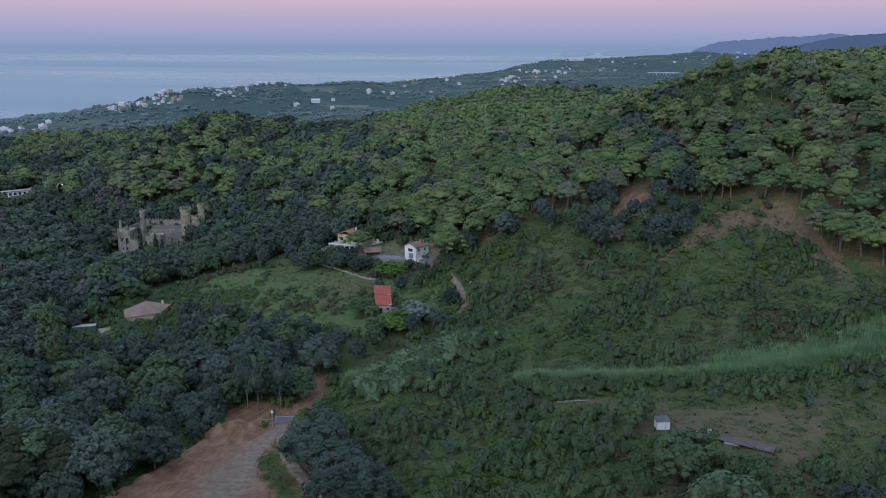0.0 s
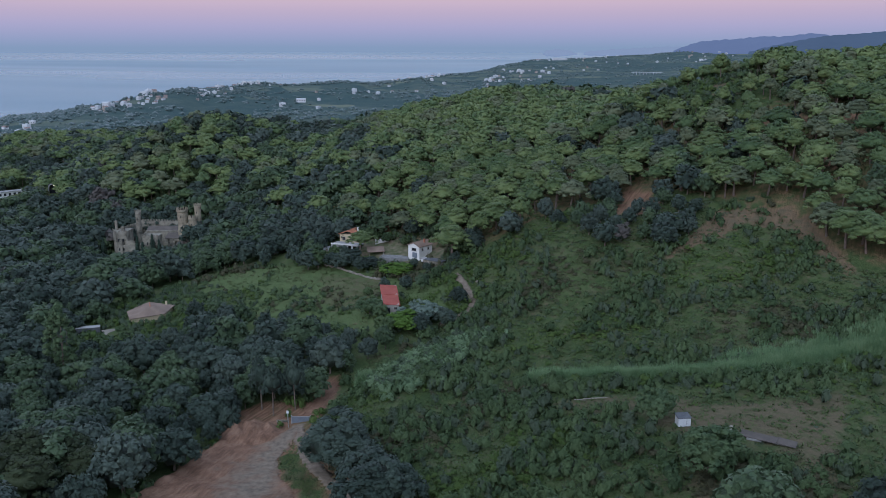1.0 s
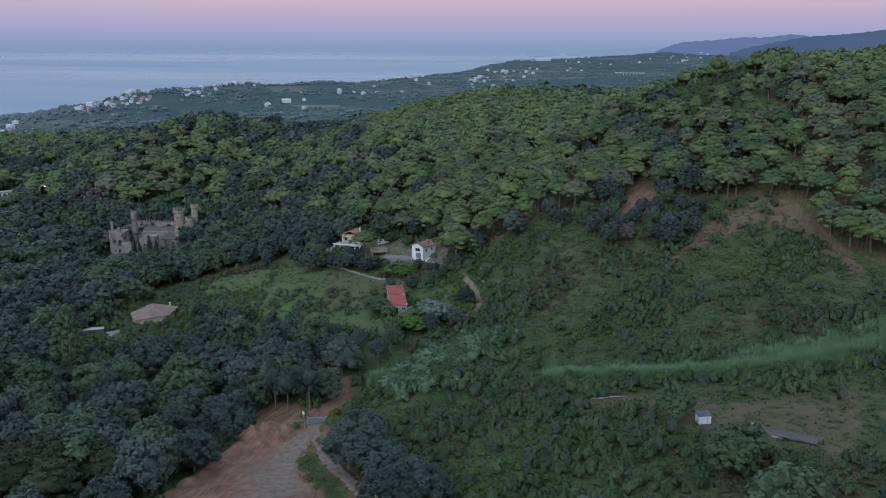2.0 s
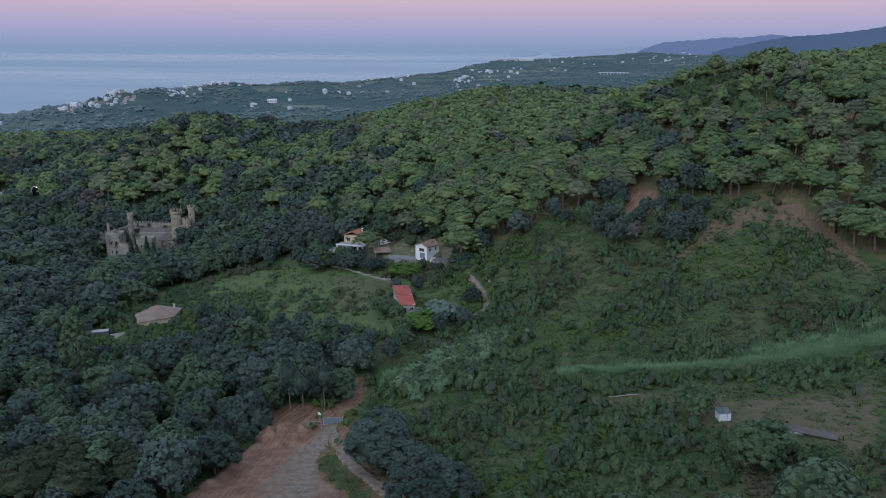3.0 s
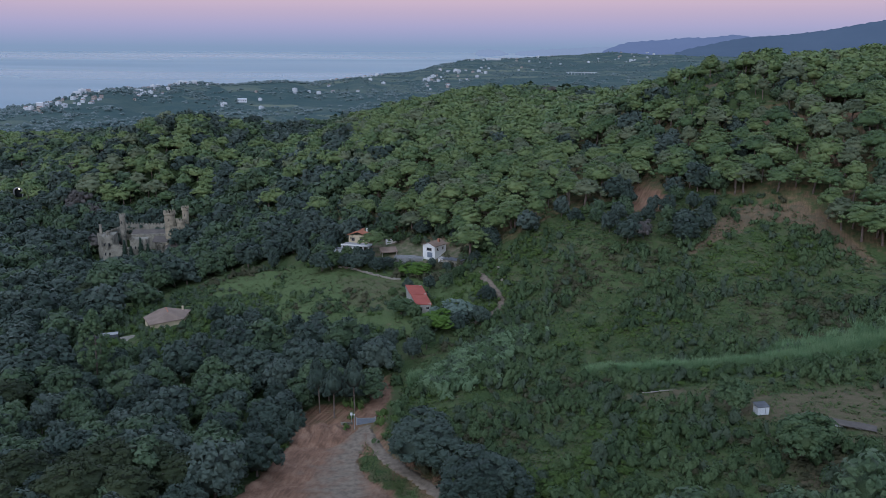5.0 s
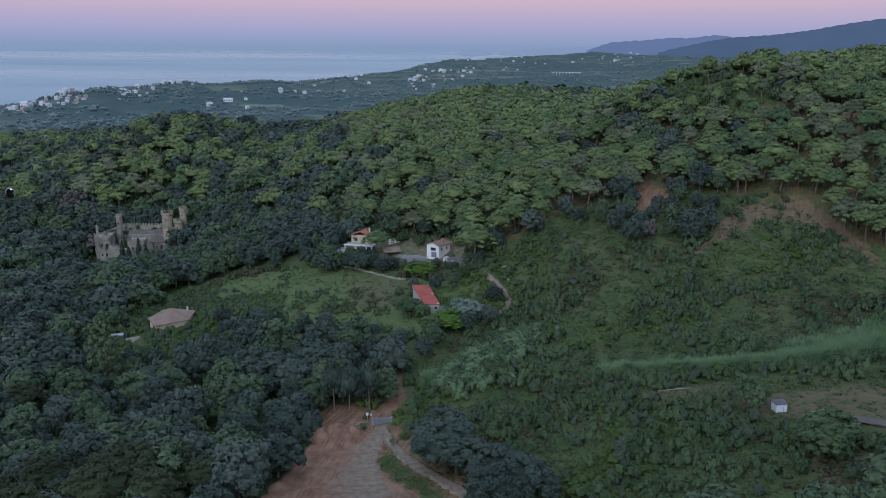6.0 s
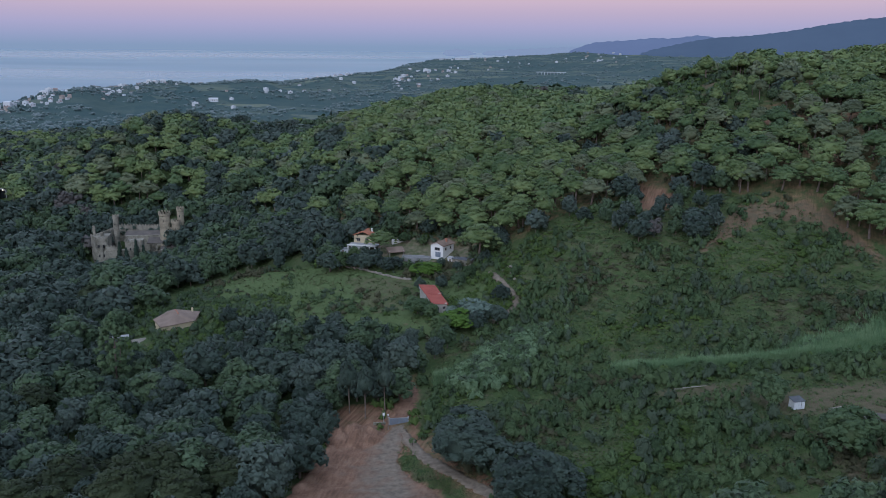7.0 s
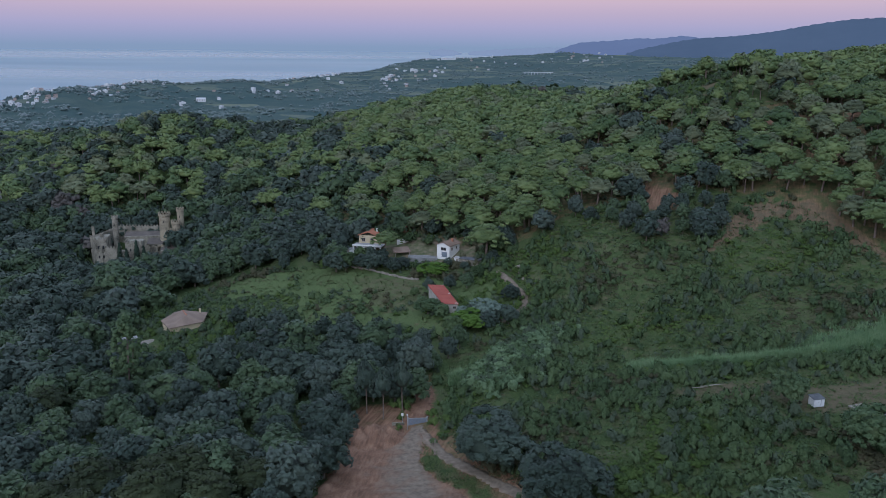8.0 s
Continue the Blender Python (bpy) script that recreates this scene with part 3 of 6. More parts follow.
def mountain(name, label, crest, d, mat, foot):
    """A far range: crest heights over bearings, with a slope towards the viewer."""
    a = np.linspace(crest[0][0], crest[-1][0], 200)
    top = np.interp(a, [c[0] for c in crest], [c[1] for c in crest])
    top = np.convolve(np.pad(top, 3, "edge"), np.ones(7) / 7, "valid")
    top += 1.6 * np.sin(a * 9) + 1.1 * np.sin(a * 23 + 2) + 0.6 * np.sin(a * 67)
    rows = []
    for k, f in ((0.70, 0.0), (0.80, 0.14), (0.87, 0.34), (0.93, 0.64), (0.975, 0.91), (1.0, 1.0), (1.02, 0.7)):
        rr = np.radians(a)
        rows.append(np.stack([d * k * np.sin(rr), d * k * np.cos(rr), foot + (top - foot) * f * (1 + 0.04 * np.sin(a * 2.3 + 9 * k) * (f < 1))], 1))
    v = np.concatenate(rows)
    n = len(a)
    i = (np.arange(len(rows) - 1)[:, None] * n + np.arange(n - 1)).ravel()
    tris = np.concatenate([np.stack([i, i + n + 1, i + 1], 1), np.stack([i, i + n, i + n + 1], 1)])
    return tagged(new(name, mesh_from(name, v, tris, [mat])), label, "mountains", kind="structure")


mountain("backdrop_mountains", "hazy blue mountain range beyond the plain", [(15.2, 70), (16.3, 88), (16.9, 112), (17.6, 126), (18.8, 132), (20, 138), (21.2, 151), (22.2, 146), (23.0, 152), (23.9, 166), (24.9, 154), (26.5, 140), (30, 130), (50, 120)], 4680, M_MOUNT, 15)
mountain("backdrop_near_ridge", "wooded ridge before the mountains, blue-green with painted haze", [(17, 40), (20, 74), (22, 104), (23.5, 130), (24.9, 147), (27.1, 157), (29.4, 179), (31.3, 207), (33.4, 231), (35.2, 239), (40, 250), (50, 190)], 4300, M_RIDGE, 5)
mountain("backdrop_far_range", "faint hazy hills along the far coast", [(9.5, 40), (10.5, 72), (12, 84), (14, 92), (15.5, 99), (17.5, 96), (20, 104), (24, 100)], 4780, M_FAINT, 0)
mountain("backdrop_island", "rocky headland on the horizon, faint with painted haze", [(7.4, 40), (7.9, 78), (8.5, 87), (9.0, 83), (9.5, 74), (10.4, 40)], 4740, M_FAINT, 0)


# ---- plants ----
PHI = (1 + 5**0.5) / 2
ICO = np.array([(-1, PHI, 0), (1, PHI, 0), (-1, -PHI, 0), (1, -PHI, 0), (0, -1, PHI), (0, 1, PHI), (0, -1, -PHI), (0, 1, -PHI), (PHI, 0, -1), (PHI, 0, 1), (-PHI, 0, -1), (-PHI, 0, 1)]) / (1 + PHI**2) ** 0.5
ICO_F = np.array([int(c, 12) for c in "0b5051017 07a0ab 159 5b4 ba2 a76 718 394 342 326 368 389 495 24b 62a 867 981".replace(" ", "")]).reshape(-1, 3)

OCTA = np.array([(1, 0, 0), (-1, 0, 0), (0, 1, 0), (0, -1, 0), (0, 0, 1), (0, 0, -1)], float)
OCTA_F = np.array([(0, 2, 4), (2, 1, 4), (1, 3, 4), (3, 0, 4), (2, 0, 5), (1, 2, 5), (3, 1, 5), (0, 3, 5)])


def unit(v):
    return v / (np.linalg.norm(v, axis=1)[:, None] + 1e-9)


def clumps(rng, centres, sizes, squash=0.75, leaves=5, leaf=0.3):
    """Small uneven leaf clumps with loose sprays sticking out of them."""
    vs, fs, base = [], [], 0
    for c, s in zip(centres, sizes):
        turn = np.array(Euler(rng.uniform(0, 6.28, 3)).to_matrix())
        v = (ICO * rng.uniform(0.72, 1.28, (12, 1))) @ turn.T * s
        v[:, 2] *= squash
        vs.append(v + c), fs.append(ICO_F + base)
        base += 12
        if leaves:
            d = rng.normal(size=(leaves, 3))
            d /= np.linalg.norm(d, axis=1)[:, None]
            d[:, 2] = np.abs(d[:, 2]) * 0.8
            p = c + d * s * np.array([1.1, 1.1, squash * 1.15])
            t = np.cross(d, rng.normal(size=(leaves, 3)))
            t /= np.linalg.norm(t, axis=1)[:, None] + 1e-6
            w = np.cross(d, t)
            k = leaf * s * rng.uniform(0.7, 1.4, (leaves, 1))
            tri = np.stack([p - t * k, p + t * k, p + (d * 0.6 + w) * k * 1.6], 1).reshape(-1, 3)
            vs.append(tri), fs.append(np.arange(leaves * 3).reshape(-1, 3) + base)
            base += leaves * 3
    v = np.concatenate(vs)
    return v, np.concatenate(fs), unit(v - np.mean(centres, 0))


def sprays(rng, centres, sizes, squash=0.8, count=14, leaf=0.5, core=None, reach=(0.75, 1.1)):
    """Leafy clumps: each one a shell of small leaf sprays facing outwards; core: (centre, radii) of the dense inside."""
    n = len(centres)
    c, s = np.repeat(centres, count, 0), np.repeat(sizes, count)[:, None]
    d = rng.normal(size=(n * count, 3))
    d[:, 2] += 0.55
    d /= np.linalg.norm(d, axis=1)[:, None]
    p = c + d * s * rng.uniform(*reach, (len(d), 1)) * np.array([1, 1, squash])
    nrm = d + 0.3 * rng.normal(size=d.shape)
    nrm /= np.linalg.norm(nrm, axis=1)[:, None]
    t = np.cross(nrm, rng.normal(size=d.shape))
    t /= np.linalg.norm(t, axis=1)[:, None] + 1e-6
    w = np.cross(nrm, t)
    k = leaf * (18 / count) ** 0.5 * s * rng.uniform(0.65, 1.35, (len(d), 1))
    v = np.stack([p - t * k - w * k * 0.6, p + t * k * rng.uniform(0.7, 1.2, (len(d), 1)) - w * k * 0.6, p + w * k * 1.2 + t * k * rng.uniform(-0.5, 0.5, (len(d), 1))], 1).reshape(-1, 3)
    whole = np.mean(centres, 0)
    soft = unit(d * 0.4 + 0.9 * unit(p - whole + (0, 0, 0.35)) + 0.2 * rng.normal(size=d.shape) + (0, 0, 0.15))
    out = [(v, np.arange(len(v)).reshape(-1, 3), np.repeat(soft, 3, 0))]
    if core is not None:
        out.insert(0, (ICO * rng.uniform(0.85, 1.1, (12, 1)) * core[1] + core[0], ICO_F, unit(ICO / core[1])))
    return join(out)


def leafy(rng, centres, sizes, squash=0.85, count=24, core=None, lump=0.72, cover=1.0, up=0.15):
    """A crown of rounded lumps, each covered with small leaf sprays that face outwards; core: (centre, radii) of the dense inside."""
    whole = np.mean(centres, 0) - (0, 0, 0.6 * np.ptp(centres[:, 2]))
    c, s = np.repeat(centres, count, 0), np.repeat(sizes, count)[:, None]
    d = unit(unit(rng.normal(size=c.shape)) + 0.75 * unit(c - whole) + (0, 0, 0.25))
    p = c + d * s * rng.uniform(0.8, 1.12, (len(d), 1)) * np.array([1, 1, squash])
    flat = unit(d + 0.28 * rng.normal(size=d.shape))
    t = unit(np.cross(flat, rng.normal(size=d.shape)))
    w = np.cross(flat, t)
    k = s * 0.72 * math.sqrt(3.5 * cover / count) * rng.uniform(0.65, 1.35, (len(d), 1))
    v = np.stack([p - t * k - w * k * 0.6, p + t * k * rng.uniform(0.6, 1.2, (len(d), 1)) - w * k * 0.6, p + w * k * 1.2 + t * k * rng.uniform(-0.6, 0.6, (len(d), 1))], 1).reshape(-1, 3)
    soft = unit(lump * d + (1 - lump) * unit(p - whole) + 0.24 * rng.normal(size=d.shape) + (0, 0, up))
    out = [(v, np.arange(len(v)).reshape(-1, 3), np.repeat(soft, 3, 0))]
    for q, size in zip(centres, sizes):
        ball = OCTA @ np.array(Euler(rng.uniform(0, 6.28, 3)).to_matrix()).T
        body = ball * rng.uniform(0.72, 0.88, (6, 1)) * size * np.array([1, 1, squash]) + q
        out.append((body, OCTA_F, unit(lump * ball + (1 - lump) * unit(body - whole) + (0, 0, up))))
    if core is not None:
        out.insert(0, (ICO * rng.uniform(0.88, 1.06, (12, 1)) * core[1] + core[0], ICO_F, unit(ICO / core[1])))
    return join(out)


def limb(path, r0, r1, n=6):
    """A tapered round limb along a path."""
    path = np.asarray(path, float)
    vs, fs = [], []
    for k, p in enumerate(path):
        r = r0 + (r1 - r0) * k / (len(path) - 1)
        ang = np.arange(n) * 2 * math.pi / n
        vs.append(p + np.stack([np.cos(ang) * r, np.sin(ang) * r, np.zeros(n)], 1))
    for k in range(len(path) - 1):
        for i in range(n):
            a, b = k * n + i, k * n + (i + 1) % n
            fs += [(a, b, b + n), (a, b + n, a + n)]
    v = np.concatenate(vs)
    return v, np.array(fs), unit(v - np.repeat(path, n, 0))


def join(pieces):
    vs, fs, ns, base = [], [], [], 0
    for v, f, n in pieces:
        vs.append(v), fs.append(f + base), ns.append(n)
        base += len(v)
    return np.concatenate(vs), np.concatenate(fs), np.concatenate(ns)


def pine_shape(seed, n, leaves, limbs=5, cover=1.0):
    """Umbrella pine: bare leaning trunk, spreading limbs, flat domed crown. Height 11, crown radius 4.6."""
    rng = np.random.default_rng(seed)
    lean = rng.uniform(-0.6, 0.6, 2)
    trunk = [limb([(0, 0, -0.8), (lean[0], lean[1], 6.6), (lean[0] * 1.3, lean[1] * 1.3, 8.6)], 0.30, 0.12, 6 if limbs else 4)]
    for k in range(limbs):
        a = k * 1.26 + rng.uniform(-0.3, 0.3)
        q = np.array([math.cos(a), math.sin(a), 0])
        s = np.array([lean[0], lean[1], rng.uniform(5.6, 6.8)])
        trunk.append(limb([s, s + q * 1.5 + (0, 0, 1.2), s + q * rng.uniform(2.6, 3.4) + (0, 0, 2.0)], 0.12, 0.05, 4))
    lobes = rng.uniform(0, 6.28, 3)
    i = np.arange(n)
    r = np.sqrt((i + 0.5) / n)
    a = i * 2.39996 + rng.uniform(-0.3, 0.3, n)
    edge = 4.1 * (1 + 0.12 * np.sin(2 * a + lobes[0]) + 0.10 * np.sin(3 * a + lobes[1]))
    z = 10.5 - 5.0 * r**2.1 + rng.uniform(-0.35, 0.35, n)
    c = np.stack([lean[0] + r * edge * np.cos(a), lean[1] + r * edge * np.sin(a), z], 1)
    s = 5.4 / math.sqrt(n) * rng.uniform(0.8, 1.25, n) * (1.08 - 0.15 * r)
    return join(trunk), leafy(rng, c, s, 0.75, leaves, (np.array([lean[0], lean[1], 7.5]), np.array([3.7, 3.7, 2.4])), 0.6, cover)


def oak_shape(seed, n, leaves, tall=1.0, limbs=3, cover=1.0):
    """Holm oak: short trunk, dense lumpy crown down to the ground. Height 7.5, crown radius 3.4."""
    rng = np.random.default_rng(seed)
    trunk = [limb([(0, 0, -0.8), (0.1, 0, 1.5), (0.3, 0.1, 3.4 * tall)], 0.24, 0.1)]
    for k in range(limbs):
        a = k * 2.1 + rng.uniform(-0.4, 0.4)
        trunk.append(limb([(0.1, 0, 1.4 * tall), (1.1 * math.cos(a), 1.1 * math.sin(a), 3.0 * tall), (1.9 * math.cos(a), 1.9 * math.sin(a), 4.4 * tall)], 0.11, 0.04, 4))
    lobes = rng.uniform(0, 6.28, 4)
    i = np.arange(n)
    up = 1 - 1.45 * (i + 0.5) / n
    a = i * 2.39996 + rng.uniform(-0.3, 0.3, n)
    ring = np.sqrt(np.clip(1 - np.maximum(up, -0.2) ** 2, 0, 1))
    big = 1 + 0.16 * np.sin(2 * a + lobes[0] + 2 * up) + 0.12 * np.sin(3 * a + lobes[1]) + 0.10 * np.sin(5 * up + lobes[2] + a)
    c = np.stack([2.6 * ring * big * np.cos(a), 2.6 * ring * big * np.sin(a), (3.9 + 2.9 * up * big) * tall], 1)
    s = 5.6 / math.sqrt(n) * rng.uniform(0.75, 1.35, n)
    return join(trunk), leafy(rng, c, s, 0.95, leaves, (np.array([0, 0, 3.7 * tall]), np.array([2.45, 2.45, 2.6 * tall])), cover=cover)


def poplar_shape(seed):
    """A tall loose tree on two pale stems, 20 high, its crown 10 across and narrowing upwards."""
    rng = np.random.default_rng(seed)
    trunk = [limb([(0, 0, -1), (0.2, 0, 6), (0.4, 0.2, 14), (0.2, 0, 18)], 0.30, 0.07), limb([(0.5, 0, -1), (1.1, -0.2, 6), (1.8, 0, 13)], 0.22, 0.06)]
    for k in range(7):
        a, z = rng.uniform(0, 6.28), rng.uniform(4.5, 12)
        trunk.append(limb([(0.3, 0, z), (1.6 * math.cos(a), 1.6 * math.sin(a), z + 1.2), (3.2 * math.cos(a), 3.2 * math.sin(a), z + 2.2)], 0.1, 0.03, 4))
    n = 85
    k = (np.arange(n) + 0.5) / n
    a = np.arange(n) * 2.39996 + rng.uniform(-0.4, 0.4, n)
    r = 4.4 * np.sin(np.clip(0.16 + 0.84 * k, 0, 1) * math.pi) ** 0.75 * (1 - 0.35 * k) * rng.uniform(0.55, 1.1, n)
    c = np.stack([r * np.cos(a), r * np.sin(a), 5.5 + 14 * k], 1)
    return join(trunk), leafy(rng, c, rng.uniform(0.6, 1.15, n), 0.9, 22)


def bush_shape(seed, n, leaves):
    """A low shrub about 1.6 high and 2.4 across."""
    rng = np.random.default_rng(seed)
    a, r = rng.uniform(0, 6.28, n), np.sqrt(rng.uniform(0, 1, n))
    c = np.stack([0.85 * r * np.cos(a), 0.85 * r * np.sin(a), 0.45 + 0.75 * (1 - r**2) * rng.uniform(0.6, 1.2, n)], 1)
    return leafy(rng, c, 1.25 / math.sqrt(n) * rng.uniform(0.75, 1.35, n), 1.0, leaves, None, 0.5, 0.7, 0.45)


def cypress_shape(seed, n):
    """A narrow upright cypress, 10 high."""
    rng = np.random.default_rng(seed)
    k = (np.arange(n) + 0.5) / n
    a = np.arange(n) * 2.4
    r = 0.95 * np.sin(np.clip(k * 1.05 + 0.06, 0, 1) * math.pi) ** 0.7 * (1 - 0.45 * k)
    c = np.stack([r * np.cos(a), r * np.sin(a), 0.6 + 9.2 * k], 1)
    return limb([(0, 0, -0.6), (0, 0, 5), (0, 0, 9)], 0.2, 0.05), sprays(rng, c, 0.75 * rng.uniform(0.8, 1.2, n) * (1 - 0.4 * k), 1.5, 22, 0.45, (np.array([0, 0, 5.0]), np.array([0.8, 0.8, 4.6])))


def blades(rng, n, tall, spread, wide, lean=0.35):
    """Upright leaning blades from one root."""
    a, b = rng.uniform(0, 6.28, n), rng.uniform(0, 6.28, n)
    root = np.stack([np.cos(b), np.sin(b), np.zeros(n)], 1) * (rng.uniform(0, spread, (n, 1)))
    side = np.stack([-np.sin(a), np.cos(a), np.zeros(n)], 1) * wide
    side = side * np.where(lean > 0.9, -1, 1)
    tip = root + np.stack([np.cos(a), np.sin(a), np.zeros(n)], 1) * tall * lean * rng.uniform(0.3, 1.2, (n, 1)) + np.stack([np.zeros(n), np.zeros(n), tall * rng.uniform(0.7, 1.1, n)], 1)
    return np.stack([root - side, root + side, tip], 1).reshape(-1, 3), np.arange(3 * n).reshape(-1, 3), np.tile(np.array([[0.0, -0.15, 1.0]]), (3 * n, 1))


def scatter(name, shapes, rows, mats, label, category, smooth=True):
    """Many plants joined into one mesh. shapes: (verts, faces, normals, material of each face); rows: shape, x, y, z, turn, wide, tall."""
    vs, fs, ns, ms, base = [], [], [], [], 0
    for k, x, y, z, turn, wide, tall in rows:
        v, f, q, m = shapes[int(k)]
        c, s = math.cos(turn), math.sin(turn)
        vs.append(np.stack([(v[:, 0] * c - v[:, 1] * s) * wide + x, (v[:, 0] * s + v[:, 1] * c) * wide + y, v[:, 2] * tall + z], 1))
        ns.append(np.stack([q[:, 0] * c - q[:, 1] * s, q[:, 0] * s + q[:, 1] * c, q[:, 2]], 1))
        fs.append(f + base), ms.append(m)
        base += len(v)
    me = mesh_from(name, np.concatenate(vs), np.concatenate(fs), mats, np.concatenate(ms), smooth, np.concatenate(ns) if smooth else None)
    return tagged(new(name, me), label, category, kind="stuff")


def both(shape, leaf=1):
    trunk, crown = shape
    return (*join([trunk, crown]), np.concatenate([np.zeros(len(trunk[1]), int), np.full(len(crown[1]), leaf)]))


def tree_template(name, shape, bark, leaf_mat):
    ob = new(name)
    for nm, (v, f, q), m in (("trunk", shape[0], bark), ("crown", shape[1], leaf_mat)):
        p = new(nm, mesh_from(nm, v, f, [m], normals=q))
        p.parent = ob
    return ob


PINES_HI = [pine_shape(10 + k, 32, 26) for k in range(5)]
PINES_MID = [pine_shape(20 + k, 20, 20, 3) for k in range(5)]
PINES_LO = [pine_shape(30 + k, 12, 13, 0) for k in range(5)]
OAKS_HI = [oak_shape(40 + k, 34, 29) for k in range(6)]
OAKS_MID = [oak_shape(50 + k, 21, 18, 1.0, 0) for k in range(5)]
OAKS_LO = [oak_shape(60 + k, 13, 12, 1.0, 0) for k in range(5)]


def wood_plan():
    """Where the trees stand: kind (0 pine, 1 oak), x, y, size."""
    rng = np.random.default_rng(5)
    out = []
    for kind, step in ((0, 8.0), (1, 7.5)):
        gx, gy = np.meshgrid(np.arange(-470, 340, step), np.arange(128, 830, step))
        x = (gx + (np.arange(gx.shape[0])[:, None] % 2) * step / 2).ravel() + rng.uniform(-0.36, 0.36, gx.size) * step
        y = gy.ravel() + rng.uniform(-0.36, 0.36, gx.size) * step
        edge = np.interp(x, [p[0] for p in PINE_EDGE], [p[1] for p in PINE_EDGE])
        patchy = np.sin(x * 0.035 + 1.0) + np.sin(y * 0.041 + x * 0.012) + 0.6 * np.sin(x * 0.11) * np.sin(y * 0.09)
        upper = y > edge
        right = smooth_step(-140, 30, x)
        pine_share = np.where(upper, np.clip(0.34 + 0.64 * right + 0.24 * patchy, 0.08, 0.97), 0.0)
        low_pines = inside(x, y, [(-140, 120), (-78, 120), (-80, 172), (-105, 180), (-140, 172)]) | inside(x, y, [(-165, 325), (-140, 340), (-150, 352), (-180, 345)])
        pine_share = np.where(low_pines, 0.0, pine_share)
        pick = (noise_field(x, y) < pine_share) if kind == 0 else (noise_field(x, y) >= pine_share)
        keep = pick & (np.abs(x + 35) < 0.60 * y + 45) & ((y < 640) | (x < -60) & (np.hypot(x, y) < 860))
        for poly in [MEADOW, LOT, YARD, GARDEN, CASTLE_PLOT, HUT_PLOT, BARN_YARD] + BARES:
            keep &= ~inside(x, y, poly)
        keep &= ~(inside(x, y, OPEN) & ~(inside(x, y, OAKPATCH) & (kind == 1)))
        keep &= (near_line(x, y, LANE) > np.where(y > 222, 2.2, 4.2)) & (near_line(x, y, FOOTPATH) > 3) & (near_line(x, y, ROAD) > 12) & (near_line(x, y, [(-334, 503), (-303, 526), (-287, 550), (-278, 572)]) > 9) & (near_line(x, y, [(-262, 574), (-250, 540)]) > 6) & (near_line(x, y, [(-318, 600), (-300, 612)]) > 11) & (near_line(x, y, [(-310, 604), (-290, 560)]) > 7)
        keep &= ~((y > 130) & (y < 214) & (x > -44) & (x < -18))
        keep &= ~((np.hypot(x + 50, y - 211) < 8) | (inside(x, y, [(-142, 322), (-95, 362), (-60, 356), (-66, 366), (-100, 372), (-150, 335)])))
        keep &= ~((kind == 0) & (rng.uniform(size=x.size) < 0.04))
        s = rng.uniform(0.95, 1.6, x.size) if kind == 0 else 0.75 + 1.35 * rng.uniform(0, 1, x.size) ** 1.6
        s = np.where(inside(x, y, [(48, 326), (92, 322), (98, 298), (58, 286)]), np.minimum(s, 0.8), s)
        s = np.where(inside(x, y, [(104, 445), (158, 440), (154, 368), (108, 372)]), np.minimum(s, 0.85), s)
        s = np.where(inside(x, y, [(-145, 284), (-128, 252), (-88, 252), (-84, 298)]) | (near_line(x, y, [(-106, 312), (-84, 298), (-66, 284), (-46, 273), (-28, 261)]) < 15), np.minimum(s, 0.85), s)
        s = np.where(inside(x, y, [(-200, 405), (-128, 405), (-124, 446), (-200, 440)]), np.minimum(s, 0.95), s)
        out += [(kind, px, py, ps) for px, py, ps in zip(x[keep], y[keep], s[keep])]
    return out


def noise_field(x, y):
    """An even 0 to 1 value that belongs to a place, so that the kinds of tree mix in clusters."""
    return np.modf(np.abs(np.sin(np.floor(x / 9) * 12.9898 + np.floor(y / 9) * 78.233) * 43758.5453))[0]


WOOD = wood_plan()


